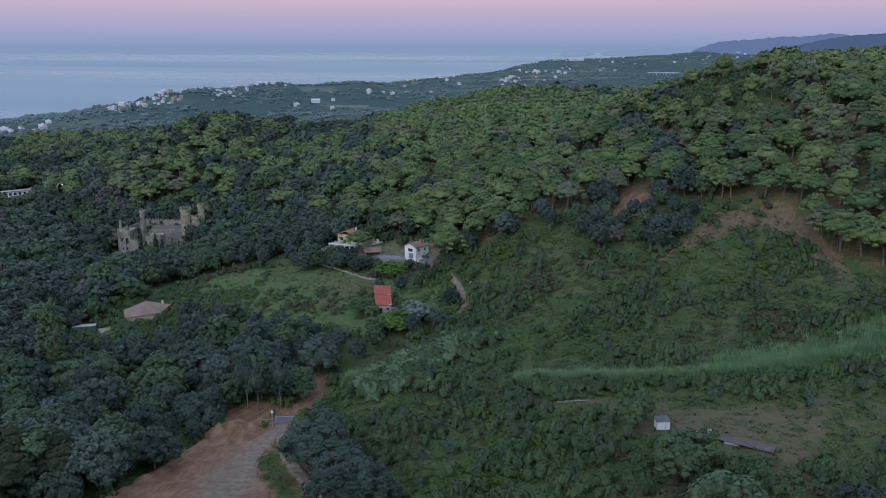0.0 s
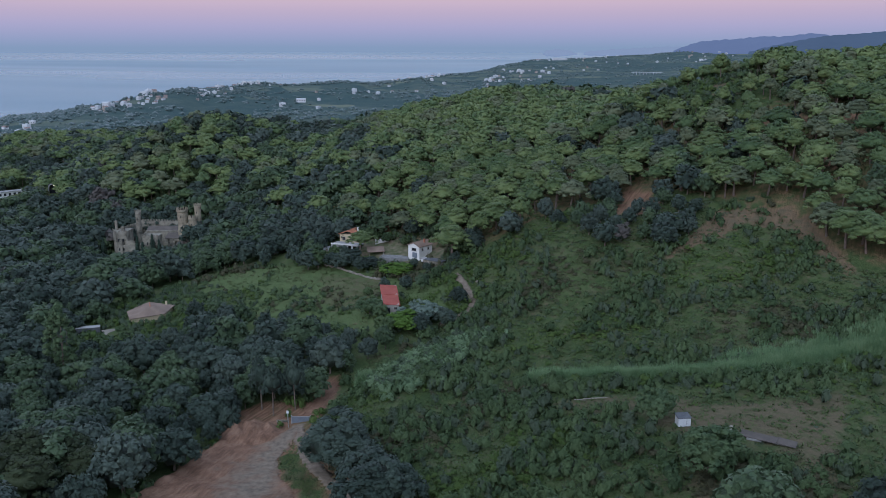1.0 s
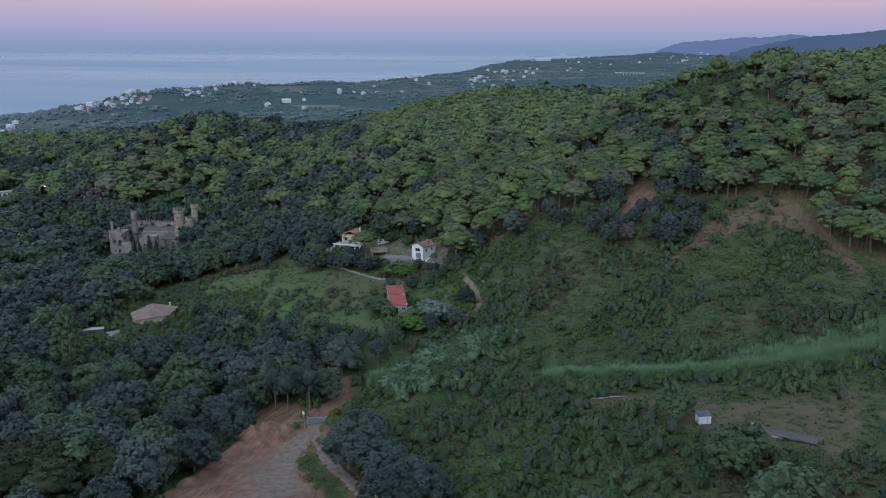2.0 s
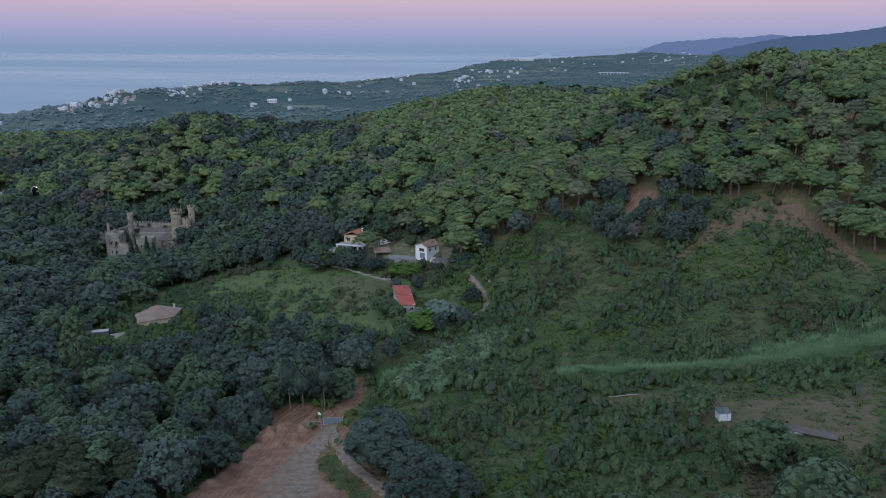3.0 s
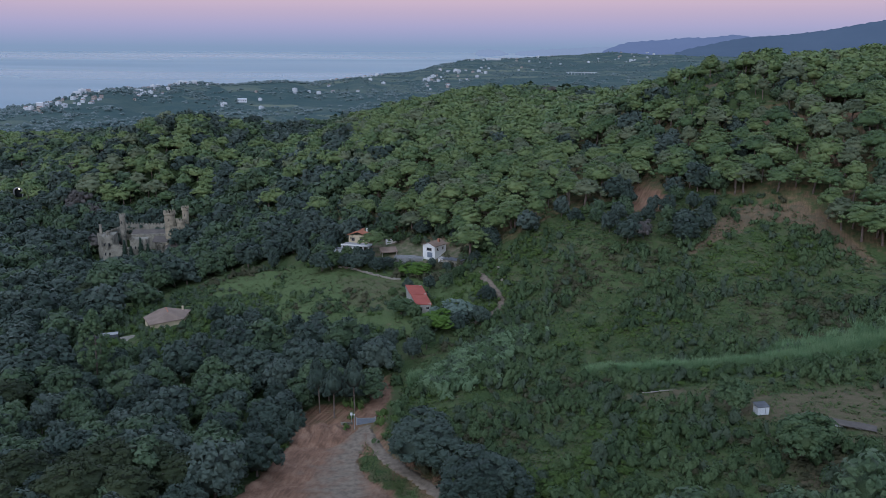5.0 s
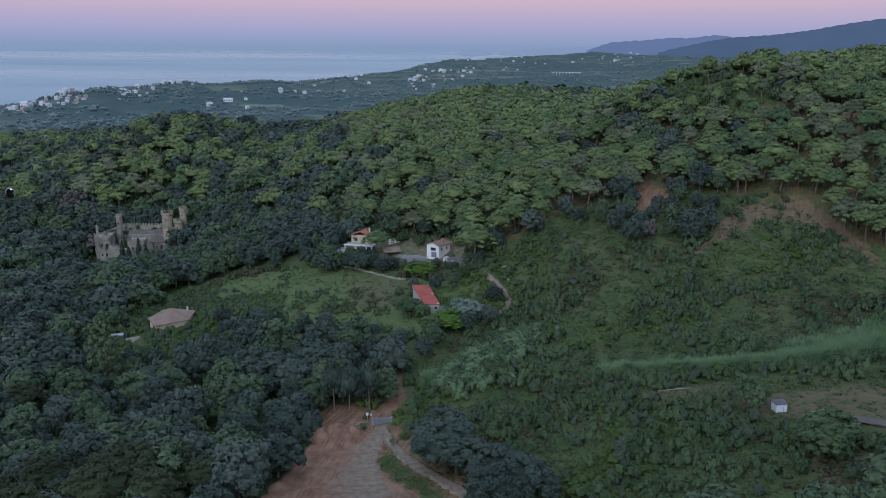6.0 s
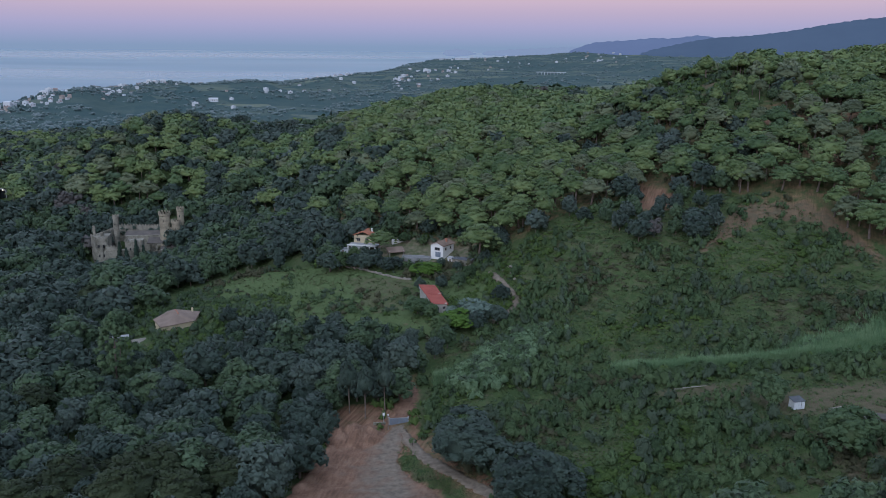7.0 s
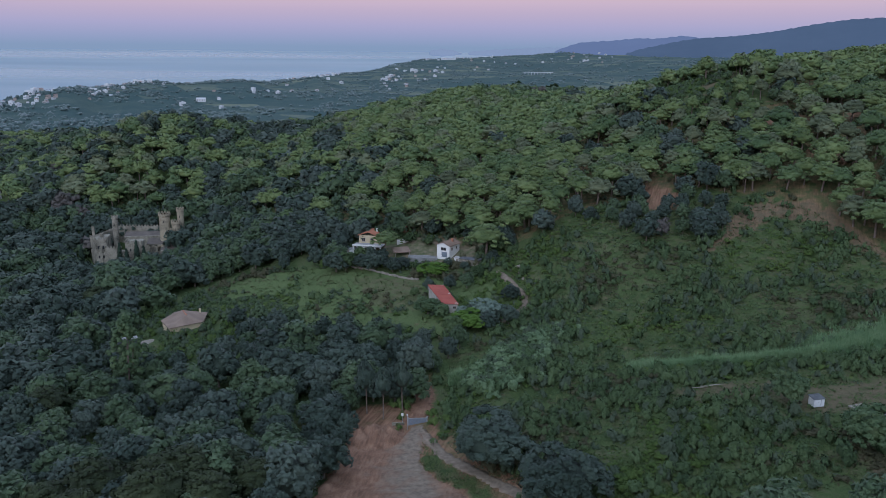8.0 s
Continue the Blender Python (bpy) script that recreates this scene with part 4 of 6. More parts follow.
def plant_woods():
    rng = np.random.default_rng(8)
    names = {0: ("stone_pine", "umbrella-shaped stone pine with a flat green crown", "stone pines on the slopes", [M_PINE, M_PINE_DEEP, M_PINE, M_PINE_OLD, M_PINE], PINES_HI, PINES_MID, PINES_LO),
             1: ("holm_oak", "dense grey-green holm oak with a rounded crown", "holm oaks in the wood", [M_OAK, M_OAK_FRESH, M_OAK_PALE, M_OAK, M_OAK_FRESH, M_OAK], OAKS_HI, OAKS_MID, OAKS_LO)}
    for kind, (name, label, group, leaf, hi, mid, lo) in names.items():
        rows = sorted([(math.hypot(x + 35, y), x, y, s) for k, x, y, s in WOOD if k == kind])
        zs = height(np.array([r[1] for r in rows]), np.array([r[2] for r in rows]))
        single = 290
        made = [tree_template(name, sh, M_BARK, leaf[i]) for i, sh in enumerate(hi)]
        for ob in made:
            tagged(ob, label, "tree", group)
        used = set()
        for n, ((d, x, y, s), z) in enumerate(zip(rows[:single], zs)):
            m = pose(x, y, z, rng.uniform(-3, 3), rng.uniform(-3, 3), rng.uniform(0, 360))
            k = n % len(made)
            grow = (s, s, (0.62 + 0.3 * s if kind == 0 else 0.35 + 0.6 * s) * rng.uniform(0.88, 1.15))
            if k in used:
                ob = copy_thing(made[k], m)
            else:
                ob = made[k]
                ob.matrix_basis = m
                used.add(k)
            ob.scale = grow
        tints = [1, 2, 3, 2, 1, 4] if kind else [1, 2, 1, 3, 1]
        shapes = [both(s, tint) for s in mid + lo for tint in tints]
        rest = []
        for (d, x, y, s), z in list(zip(rows, zs))[single:]:
            k = (rng.integers(len(mid)) if d < (420 if kind else 350) else len(mid) + rng.integers(len(lo))) * len(tints) + (rng.integers(len(tints)) if kind == 0 or rng.uniform() < 0.1 else rng.integers(len(tints) - 1))
            rest.append((k, x, y, z, rng.uniform(0, 6.28), s, (0.62 + 0.3 * s if kind == 0 else 0.35 + 0.6 * s) * rng.uniform(0.88, 1.15)))
        word = "pine_forest" if kind == 0 else "oak_wood"
        scatter(word, shapes, rest, [M_BARK, M_OAK, M_OAK_FRESH, M_OAK_PALE, M_BARE] if kind else [M_BARK, M_PINE, M_PINE_DEEP, M_PINE_OLD], "dense wood of " + ("umbrella stone pines" if kind == 0 else "grey-green holm oaks") + " over the hills", "forest")


plant_woods()


def one_tree(name, shape, x, y, wide, tall, leaf, label, turn=0.0, sink=0.0):
    ob = tree_template(name, shape, M_BARK, leaf)
    tagged(ob, label, "tree")
    ob.matrix_basis = at(x, y, turn, -sink)
    ob.scale = (wide, wide, tall)
    return ob


# single trees that stand out
for k, (cx, cy, cw) in enumerate(((-53, 340, 1.1), (-47, 337, 0.9), (-42, 334, 1.0), (-35, 331, 0.85), (-26, 330, 0.6), (-22, 326, 0.55), (-8, 318, 0.5), (3, 316, 0.7), (7, 322, 1.0), (10, 328, 1.1), (-13, 326, 0.55), (-38, 343, 0.7), (-46.5, 346.5, 0.85), (-42.5, 345, 0.8), (-10, 265, 0.9), (-2, 270, 0.9), (-22, 265, 0.9))):
    one_tree("garden_tree", oak_shape(300 + k, 36, 20), cx, cy, cw * 1.1, cw * 0.95, M_OAK if k % 4 else M_BUSH, "rounded dark green garden tree below the houses", 40 * k)
one_tree("stone_pine", pine_shape(71, 40, 18), 134, 414, 1.3, 1.2, M_PINE, "lone umbrella pine standing above the ridge", 20)
one_tree("stone_pine", pine_shape(72, 50, 26), -36.5, 349, 1.45, 0.85, M_PINE, "umbrella pine beside the terracotta-roofed house", 80)
one_tree("stone_pine", pine_shape(73, 60, 18), 1.5, 322.5, 1.95, 1.25, M_PINE, "broad umbrella pine beside the white house", 130)
one_tree("holm_oak", oak_shape(74, 130, 44), -28.5, 177.5, 3.0, 1.7, M_OAK, "large round holm oak beside the dirt lot", 10)
one_tree("holm_oak", oak_shape(75, 120, 44), -18.5, 155, 2.75, 1.7, M_OAK, "large holm oak at the edge of the lane", 60)
one_tree("olive_tree", oak_shape(77, 80, 20), -9, 274.5, 1.7, 0.95, M_GREY, "pale grey-green tree beside the red-roofed barn", 30)
one_tree("lime_green_tree", oak_shape(78, 70, 20), -16, 268.5, 1.9, 0.8, M_LIME, "fresh yellow-green bushy tree beside the barn", 50)
one_tree("lime_green_tree", oak_shape(79, 70, 26), -19.5, 321, 1.8, 0.62, M_LIME, "fresh yellow-green tree below the white house", 150)
one_tree("fig_tree", oak_shape(80, 70, 20), -28, 281, 1.3, 0.8, M_BAY, "bushy green tree against the barn wall", 90)
one_tree("holm_oak", oak_shape(81, 70, 20), 3, 287, 1.0, 0.85, M_OAK, "dark oak inside the bend of the footpath", 200)
one_tree("bay_tree", oak_shape(82, 90, 44), 46.5, 150.5, 1.9, 1.25, M_BAY, "large round bushy tree below the shed", 0)
one_tree("bay_tree", oak_shape(83, 60, 36), 42.2, 173.2, 1.25, 1.05, M_BAY, "rounded green tree beside the metal shed", 40)
# pines low in the valley, their shade painted into darker needles
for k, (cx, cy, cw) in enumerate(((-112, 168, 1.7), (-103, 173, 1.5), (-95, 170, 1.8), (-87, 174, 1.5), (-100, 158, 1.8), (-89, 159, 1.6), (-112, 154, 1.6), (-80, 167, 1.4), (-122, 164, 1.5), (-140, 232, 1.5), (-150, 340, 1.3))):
    one_tree("maritime_pine", pine_shape(400 + k, 46, 34), cx, cy, cw, cw * 0.72, M_SHADED_PINE, "broad olive-green pine among the oaks, shade in its colour", 50 * k)
one_tree("holm_oak", oak_shape(84, 70, 20), -57, 340, 1.6, 1.1, M_OAK, "broad oak at the edge of the meadow", 40)
one_tree("holm_oak", oak_shape(85, 70, 24), -31, 334, 1.2, 0.6, M_OAK, "dark tree in the garden of the houses", 10)
one_tree("holm_oak", oak_shape(86, 70, 24), -39, 338, 1.1, 0.65, M_OAK, "dark tree in the garden of the houses", 70)
one_tree("aleppo_pine", pine_shape(87, 34, 20), -50, 214, 0.72, 1.3, M_OAK, "tall slender pine with a bare trunk beside the gate", 10)
one_tree("aleppo_pine", pine_shape(88, 34, 20), -44.5, 217, 0.65, 1.35, M_OAK, "tall slender pine with a bare trunk beside the gate", 80)
one_tree("aleppo_pine", pine_shape(89, 34, 20), -54, 219, 0.75, 1.4, M_OAK, "tall slender pine with a bare trunk beside the gate", 150)
one_tree("poplar_tree", poplar_shape(90), -122.5, 253, 1.2, 1.25, M_BAY, "tall slender poplar with pale bare stems above the oak wood", 30)
for k, (cx, cy, ct) in enumerate(((-162, 443.5, 1.25), (-153.5, 442, 1.35), (-158, 440, 1.0), (-181, 446, 1.1), (-150, 442, 1.0))):
    one_tree("cypress", cypress_shape(95 + k, 46), cx, cy, 1.15, ct, M_CYPRESS, "dark narrow cypress in front of the castle")


for k, (cx, cy, cw, mat) in enumerate(((-30, 372, 1.1, M_OAK), (-22, 366, 1.0, M_OAK_FRESH), (-14, 358, 1.1, M_OAK), (-6, 352, 1.0, M_OAK_FRESH), (-33, 362, 0.8, M_BUSH), (-25, 355, 0.7, M_BUSH), (-17, 351, 0.6, M_BUSH), (0, 345, 1.1, M_OAK), (-52, 366, 1.1, M_OAK), (-24, 276, 0.75, M_BAY), (-17, 276, 0.6, M_GREY), (-16, 305, 0.75, M_OAK), (-10, 303, 0.85, M_OAK_FRESH), (-24, 306, 0.7, M_OAK), (-4, 310, 0.7, M_BUSH), (-30, 301, 0.5, M_BUSH))):
    one_tree("garden_tree", oak_shape(330 + k, 40, 24), cx, cy, cw, cw * 0.9, mat, "rounded evergreen tree close to the farm buildings", 35 * k)


def plant_scrub():
    """Bushes over the open hillside and the lower slope; brambles, grass tufts and canes."""
    rng = np.random.default_rng(12)
    shapes = [bush_shape(100 + k, 3, 18) for k in range(5)] + [bush_shape(110 + k, 4, 32) for k in range(4)]
    ms = [(v, f, q, np.full(len(f), m)) for m in range(4) for v, f, q in shapes]

    def look_of(px, py):
        """Which growth a bush belongs to: green, bramble, dry heath or grey-green."""
        h = math.sin(px * 0.07 + 2 * math.sin(py * 0.05)) + math.sin(py * 0.09 - px * 0.04) + rng.normal() * 0.7
        return 1 if h > 1.15 else 2 if h < -1.3 else 3 if rng.uniform() < 0.3 else 0

    x, y = rng.uniform(-60, 170, 11500), rng.uniform(140, 330, 11500)
    ok = inside(x, y, OPEN) & ~inside(x, y, OAKPATCH) & (near_line(x, y, LANE) > 3.5) & (near_line(x, y, FOOTPATH) > 3.0) & (near_line(x, y, REEDS) > 5)
    for b in BARES:
        ok &= ~(inside(x, y, b) & (rng.uniform(size=x.size) < 0.93))
    ok &= ~(inside(x, y, SHED_YARD) & (rng.uniform(size=x.size) < 0.6))
    ok &= (np.hypot(x - 47, y - 167) > 5.5) & (np.hypot(x - 62, y - 161) > 6.5)
    field = np.sin(x * 0.13 + 1.7 * np.sin(y * 0.06)) + np.sin(y * 0.17 - x * 0.05) + 0.7 * np.sin(x * 0.41) * np.sin(y * 0.37)
    low = y < 208
    ok &= np.where(low, rng.uniform(size=x.size) < np.clip(0.62 + 0.3 * field, 0.2, 0.97), rng.uniform(size=x.size) < np.clip(0.34 + 0.28 * field, 0.05, 0.9))
    ok &= ~(inside(x, y, [(24, 226), (60, 232), (50, 240), (20, 238)]) & (rng.uniform(size=x.size) < 0.7))
    x, y, z, low = x[ok], y[ok], height(x[ok], y[ok]), low[ok]
    grow = rng.uniform(0.55, 1.25, len(x)) * np.where(low, 1.3, 1.25) * np.where(rng.uniform(size=len(x)) < 0.14, 1.6, 1)
    order = np.argsort(-grow)
    single, rows = 260, []
    made = {}
    for n, i in enumerate(order):
        if n < single:
            k = 5 + n % 4
            if k not in made:
                made[k] = new("shrub", mesh_from("shrub", shapes[k][0], shapes[k][1], [M_BUSH], normals=shapes[k][2]))
                tagged(made[k], "rounded evergreen shrub on the open hillside", "shrub", "shrubs on the hillside")
                ob = made[k]
            else:
                ob = copy_thing(made[k], Matrix())
            ob.matrix_basis = pose(x[i], y[i], z[i] - 0.1, 0, 0, rng.uniform(0, 360))
            ob.scale = (grow[i] * 0.85, grow[i] * 0.85, grow[i] * rng.uniform(0.8, 1.25))
        else:
            m = look_of(x[i], y[i])
            rows.append(((5 + rng.integers(4) if low[i] else rng.integers(5)) + 9 * m, x[i], y[i], z[i] - 0.1, rng.uniform(0, 6.28), grow[i], grow[i] * rng.uniform(0.75, 1.35) * (0.6 if m in (1, 2) else 1.3)))
    # undergrowth between the pines on the upper slope
    ux, uy = rng.uniform(-70, 190, 2600), rng.uniform(270, 445, 2600)
    ok = (uy > np.interp(ux, [p[0] for p in PINE_EDGE], [p[1] for p in PINE_EDGE])) & (rng.uniform(size=2600) < 0.5)
    for b in [b for b in BARES if b[0] != (112, 440)] + [YARD]:
        ok &= ~inside(ux, uy, b)
    for px, py, pz in zip(ux[ok], uy[ok], height(ux[ok], uy[ok])):
        s = rng.uniform(0.7, 1.6)
        rows.append((rng.integers(5) + 9 * int(rng.choice([0, 0, 2, 3])), px, py, pz - 0.1, rng.uniform(0, 6.28), s, s))
    # bushes along the canes and round the farmhouse
    for _ in range(150):
        k = rng.integers(len(REEDS) - 2)
        f = rng.uniform()
        px, py = REEDS[k][0] + f * (REEDS[k + 1][0] - REEDS[k][0]), REEDS[k][1] + f * (REEDS[k + 1][1] - REEDS[k][1]) - 4.5 + rng.normal() * 1.2
        s = rng.uniform(0.8, 1.7)
        rows.append((5 + rng.integers(4) + 9 * int(rng.choice([0, 0, 1])), px, py, land(px, py) - 0.1, rng.uniform(0, 6.28), s, s))
    fx, fy = rng.uniform(-142, -94, 420), rng.uniform(276, 326, 420)
    ok = inside(fx, fy, HUT_PLOT) & (np.hypot(fx + 113.5, fy - 309.5) > 10.5) & (np.hypot(fx + 124, fy - 296.5) > 5) & (np.hypot((fx + 132) / 6, (fy - 297.5) / 3.5) > 1)
    for px, py, pz in zip(fx[ok], fy[ok], height(fx[ok], fy[ok])):
        s = rng.uniform(0.7, 1.9)
        rows.append((rng.integers(5) + 9 * int(rng.choice([0, 0, 1, 3])), px, py, pz - 0.1, rng.uniform(0, 6.28), s, s))
    # shrubs on the slope behind the houses
    hx, hy = rng.uniform(-54, 8, 300), rng.uniform(338, 374, 300)
    ok = inside(hx, hy, [(-52, 368), (-46, 374), (-28, 371), (-4, 357), (7, 342), (2, 338), (-6, 350), (-18, 352), (-26, 360)]) & (np.hypot(hx + 10.8, hy - 339.5) > 7)
    for px, py, pz in zip(hx[ok], hy[ok], height(hx[ok], hy[ok])):
        s = rng.uniform(0.8, 1.9)
        rows.append((rng.integers(5) + 9 * int(rng.choice([0, 0, 2, 3])), px, py, pz - 0.1, rng.uniform(0, 6.28), s, s))
    # shrubs on the knoll of the lone pine and above the footpath
    for poly, count in (([(112, 440), (150, 436), (147, 390), (116, 390)], 260), ([(-3, 313), (7, 307), (11, 332), (2, 332)], 150)):
        bx, by = rng.uniform(min(p[0] for p in poly), max(p[0] for p in poly), count), rng.uniform(min(p[1] for p in poly), max(p[1] for p in poly), count)
        ok = inside(bx, by, poly) & (np.hypot((bx - 133) / 6, (by - 405) / 4) > 1) & (near_line(bx, by, FOOTPATH) > 2.5)
        for px, py, pz in zip(bx[ok], by[ok], height(bx[ok], by[ok])):
            s = rng.uniform(0.8, 1.9)
            rows.append((rng.integers(5) + 9 * int(rng.choice([0, 0, 1, 3])), px, py, pz - 0.1, rng.uniform(0, 6.28), s, s))
    # undergrowth round the castle
    ux, uy = rng.uniform(-215, -105, 500), rng.uniform(436, 530, 500)
    ok = ~inside(ux, uy, CASTLE_PLOT)
    for px, py, pz in zip(ux[ok], uy[ok], height(ux[ok], uy[ok])):
        s = rng.uniform(1.3, 2.6)
        rows.append((rng.integers(5), px, py, pz - 0.1, rng.uniform(0, 6.28), s, s))
    # scrub fringe round the meadow, the yard and the lot
    for line, wide, count in ((MEADOW + MEADOW[:1], 4, 420), (LANE, 9, 70), (LOT[:5], 3, 40), (FOOTPATH, 6, 90), (YARD + YARD[:1], 4, 120)):
        for _ in range(count):
            k = rng.integers(len(line) - 1)
            f = rng.uniform()
            px = line[k][0] + f * (line[k + 1][0] - line[k][0]) + rng.normal() * wide * 0.5
            py = line[k][1] + f * (line[k + 1][1] - line[k][1]) + rng.normal() * wide * 0.5
            if near_line(np.array([px]), np.array([py]), LANE)[0] > 3.2 and near_line(np.array([px]), np.array([py]), FOOTPATH)[0] > 2 and not inside([px], [py], LOT)[0] and not inside([px], [py], VERGE)[0]:
                s = rng.uniform(0.7, 1.7)
                rows.append((rng.integers(5) + 9 * look_of(px, py), px, py, land(px, py) - 0.1, rng.uniform(0, 6.28), s, s * rng.uniform(0.8, 1.3)))
    mx, my = rng.uniform(-140, 8, 4600), rng.uniform(262, 362, 4600)
    ok = inside(mx, my, MEADOW) & (np.sin(mx * 0.09) + np.sin(my * 0.12 + mx * 0.06) + rng.uniform(-1, 1, 4600) > np.where((mx > -72) & (mx < -30), 1.3, -0.6))
    for px, py, pz in zip(mx[ok], my[ok], height(mx[ok], my[ok])):
        s = rng.uniform(0.5, 1.25)
        rows.append((rng.integers(5) + 9 * look_of(px, py), px, py, pz - 0.1, rng.uniform(0, 6.28), s, s * 0.9))
    scatter("scrub", ms, rows, [M_BUSH, M_BRAMBLE, M_HEATH, M_SILVER], "mixed evergreen scrub and brambles over the slopes", "scrub")
    low = [sprays(rng, np.array([[0, 0, 0.0]]), np.array([1.25]), 0.28, 18, 0.17, reach=(0.2, 1.15)) for _ in range(4)]
    lows = [(v, f, q, np.full(len(f), m)) for m in range(4) for v, f, q in low]
    cx, cy = rng.uniform(-60, 170, 10500), rng.uniform(140, 330, 10500)
    ok = inside(cx, cy, OPEN) & (near_line(cx, cy, LANE) > 2.4) & (near_line(cx, cy, FOOTPATH) > 2.2)
    for b in BARES:
        ok &= ~(inside(cx, cy, b) & (rng.uniform(size=cx.size) < 0.85))
    ok &= ~(inside(cx, cy, SHED_YARD) & (rng.uniform(size=cx.size) < 0.4))
    cz = height(cx[ok], cy[ok])
    rows = [(rng.integers(4) + 4 * look_of(a, b), a, b, c, rng.uniform(0, 6.28), rng.uniform(0.8, 1.9), rng.uniform(0.6, 1.4)) for a, b, c in zip(cx[ok], cy[ok], cz)]
    scatter("undergrowth", lows, rows, [M_BUSH, M_BRAMBLE, M_HEATH, M_SILVER], "low brambles, heath and herbs between the shrubs", "undergrowth")
    tufts = [(*blades(rng, 6, 0.42, 0.8, 0.13, 2.0), np.zeros(6, int)) for _ in range(4)]
    tx, ty = rng.uniform(-140, 200, 20000), rng.uniform(140, 362, 20000)
    ok = (inside(tx, ty, OPEN) | inside(tx, ty, MEADOW)) & (near_line(tx, ty, LANE) > 2.6) & (near_line(tx, ty, FOOTPATH) > 1.2)
    vx, vy = rng.uniform(-45, -30, 700), rng.uniform(158, 197, 700)
    on = inside(vx, vy, VERGE)
    tx, ty, ok = np.concatenate([tx, vx[on]]), np.concatenate([ty, vy[on]]), np.concatenate([ok, on[on]])
    tz = height(tx[ok], ty[ok])
    rows = [(rng.integers(4), a, b, c - 0.03, rng.uniform(0, 6.28), rng.uniform(0.8, 1.6), rng.uniform(0.7, 1.8)) for a, b, c in zip(tx[ok], ty[ok], tz)]
    scatter("grass", tufts, rows, [M_TUFT], "tufts of wild grass, green and dry", "grass")
    bank = []
    canes = [(*blades(rng, 26, 3.4, 1.3, 0.12, 0.55), np.zeros(26, int)) for _ in range(5)]
    rows = []
    for line, wide, count in ((REEDS, 1.3, 2100), ([(72, 205), (98, 210), (132, 218)], 4.0, 1000), (REED_BANK, 2.6, 450), ([(-27.5, 232.5), (-19, 230.5), (-9.5, 228.5)], 1.3, 420)):
        for _ in range(count):
            k = rng.integers(len(line) - 1)
            f = rng.uniform()
            px = line[k][0] + f * (line[k + 1][0] - line[k][0]) + rng.normal() * wide * 0.8
            py = line[k][1] + f * (line[k + 1][1] - line[k][1]) + rng.normal() * wide
            s = rng.uniform(0.6, 1.0) * (1.3 if line is REED_BANK and py < 248 else 0.8 if line is REED_BANK else 1)
            rows.append((rng.integers(5), px, py, land(px, py) - 0.1, rng.uniform(0, 6.28), s, s * rng.uniform(0.75, 1.1)))
    for _ in range(430):
        k = rng.integers(len(REED_BANK) - 1)
        f = rng.uniform()
        px = REED_BANK[k][0] + f * (REED_BANK[k + 1][0] - REED_BANK[k][0]) + rng.normal() * 4
        py = REED_BANK[k][1] + f * (REED_BANK[k + 1][1] - REED_BANK[k][1]) + rng.normal() * 4
        s = rng.uniform(1.1, 2.6) * (0.5 if py > 250 else 1)
        bank.append((5 + rng.integers(4) + 9 * int(rng.choice([0, 2, 2, 3])), px, py, land(px, py) - 0.1, rng.uniform(0, 6.28), s, s))
    scatter("bank_scrub", ms, bank, [M_BUSH, M_BRAMBLE, M_BANK, M_SILVER], "grey-green bushes among the canes on the bank", "scrub")
    scatter("reeds", canes, rows, [M_REED], "dense band of tall pale green canes", "reeds", False)


plant_scrub()


def far_woods():
    rng = np.random.default_rng(21)
    shapes = []
    for k in range(5):
        n = 2
        c = np.stack([rng.uniform(-9, 9, n), rng.uniform(-6, 6, n), rng.uniform(0.5, 2.5, n)], 1)
        pieces = []
        for q in c:
            ball = OCTA @ np.array(Euler(rng.uniform(0, 6.28, 3)).to_matrix()).T
            pieces.append((ball * rng.uniform(2.4, 4.6, (6, 1)) * np.array([1, 1, 0.8]) + q, OCTA_F, unit(ball + (0, 0, 0.5))))
        v, f, q = join(pieces)
        shapes.append((v, f, q, np.zeros(len(f), int)))
    u = rng.uniform(-0.75, 0.85, 12500)
    dc = np.interp(u, [c[0] for c in COAST], [c[1] for c in COAST])
    d = np.where(rng.uniform(size=12500) < 0.3, dc - rng.uniform(15, 200, 12500), 800 + (np.minimum(dc, 4700) - 800) * rng.uniform(0, 1, 12500) ** 0.8)
    x, y = d * u / np.sqrt(1 + u * u), d / np.sqrt(1 + u * u)
    field = np.sin(x / 75 + 2 * np.sin(y / 140)) + np.sin(y / 60 - x / 200) - 0.9 * np.exp(-(((x + 330) / 260) ** 2 + ((y - 1600) / 260) ** 2))
    ok = (field + rng.uniform(-1.2, 1.2, 12500) > np.where(u > 0.05, -1.1, -0.35)) & (coast_at(x, y) - d > 12) & (d > 830)
    x, y = x[ok], y[ok]
    z = height(x, y)
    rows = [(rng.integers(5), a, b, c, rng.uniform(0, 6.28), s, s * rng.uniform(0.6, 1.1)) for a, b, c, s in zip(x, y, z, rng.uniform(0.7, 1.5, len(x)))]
    scatter("far_woods", shapes, rows, [M_FARWOOD], "distant woods over the coastal plain, haze in their colour", "woods")


far_woods()


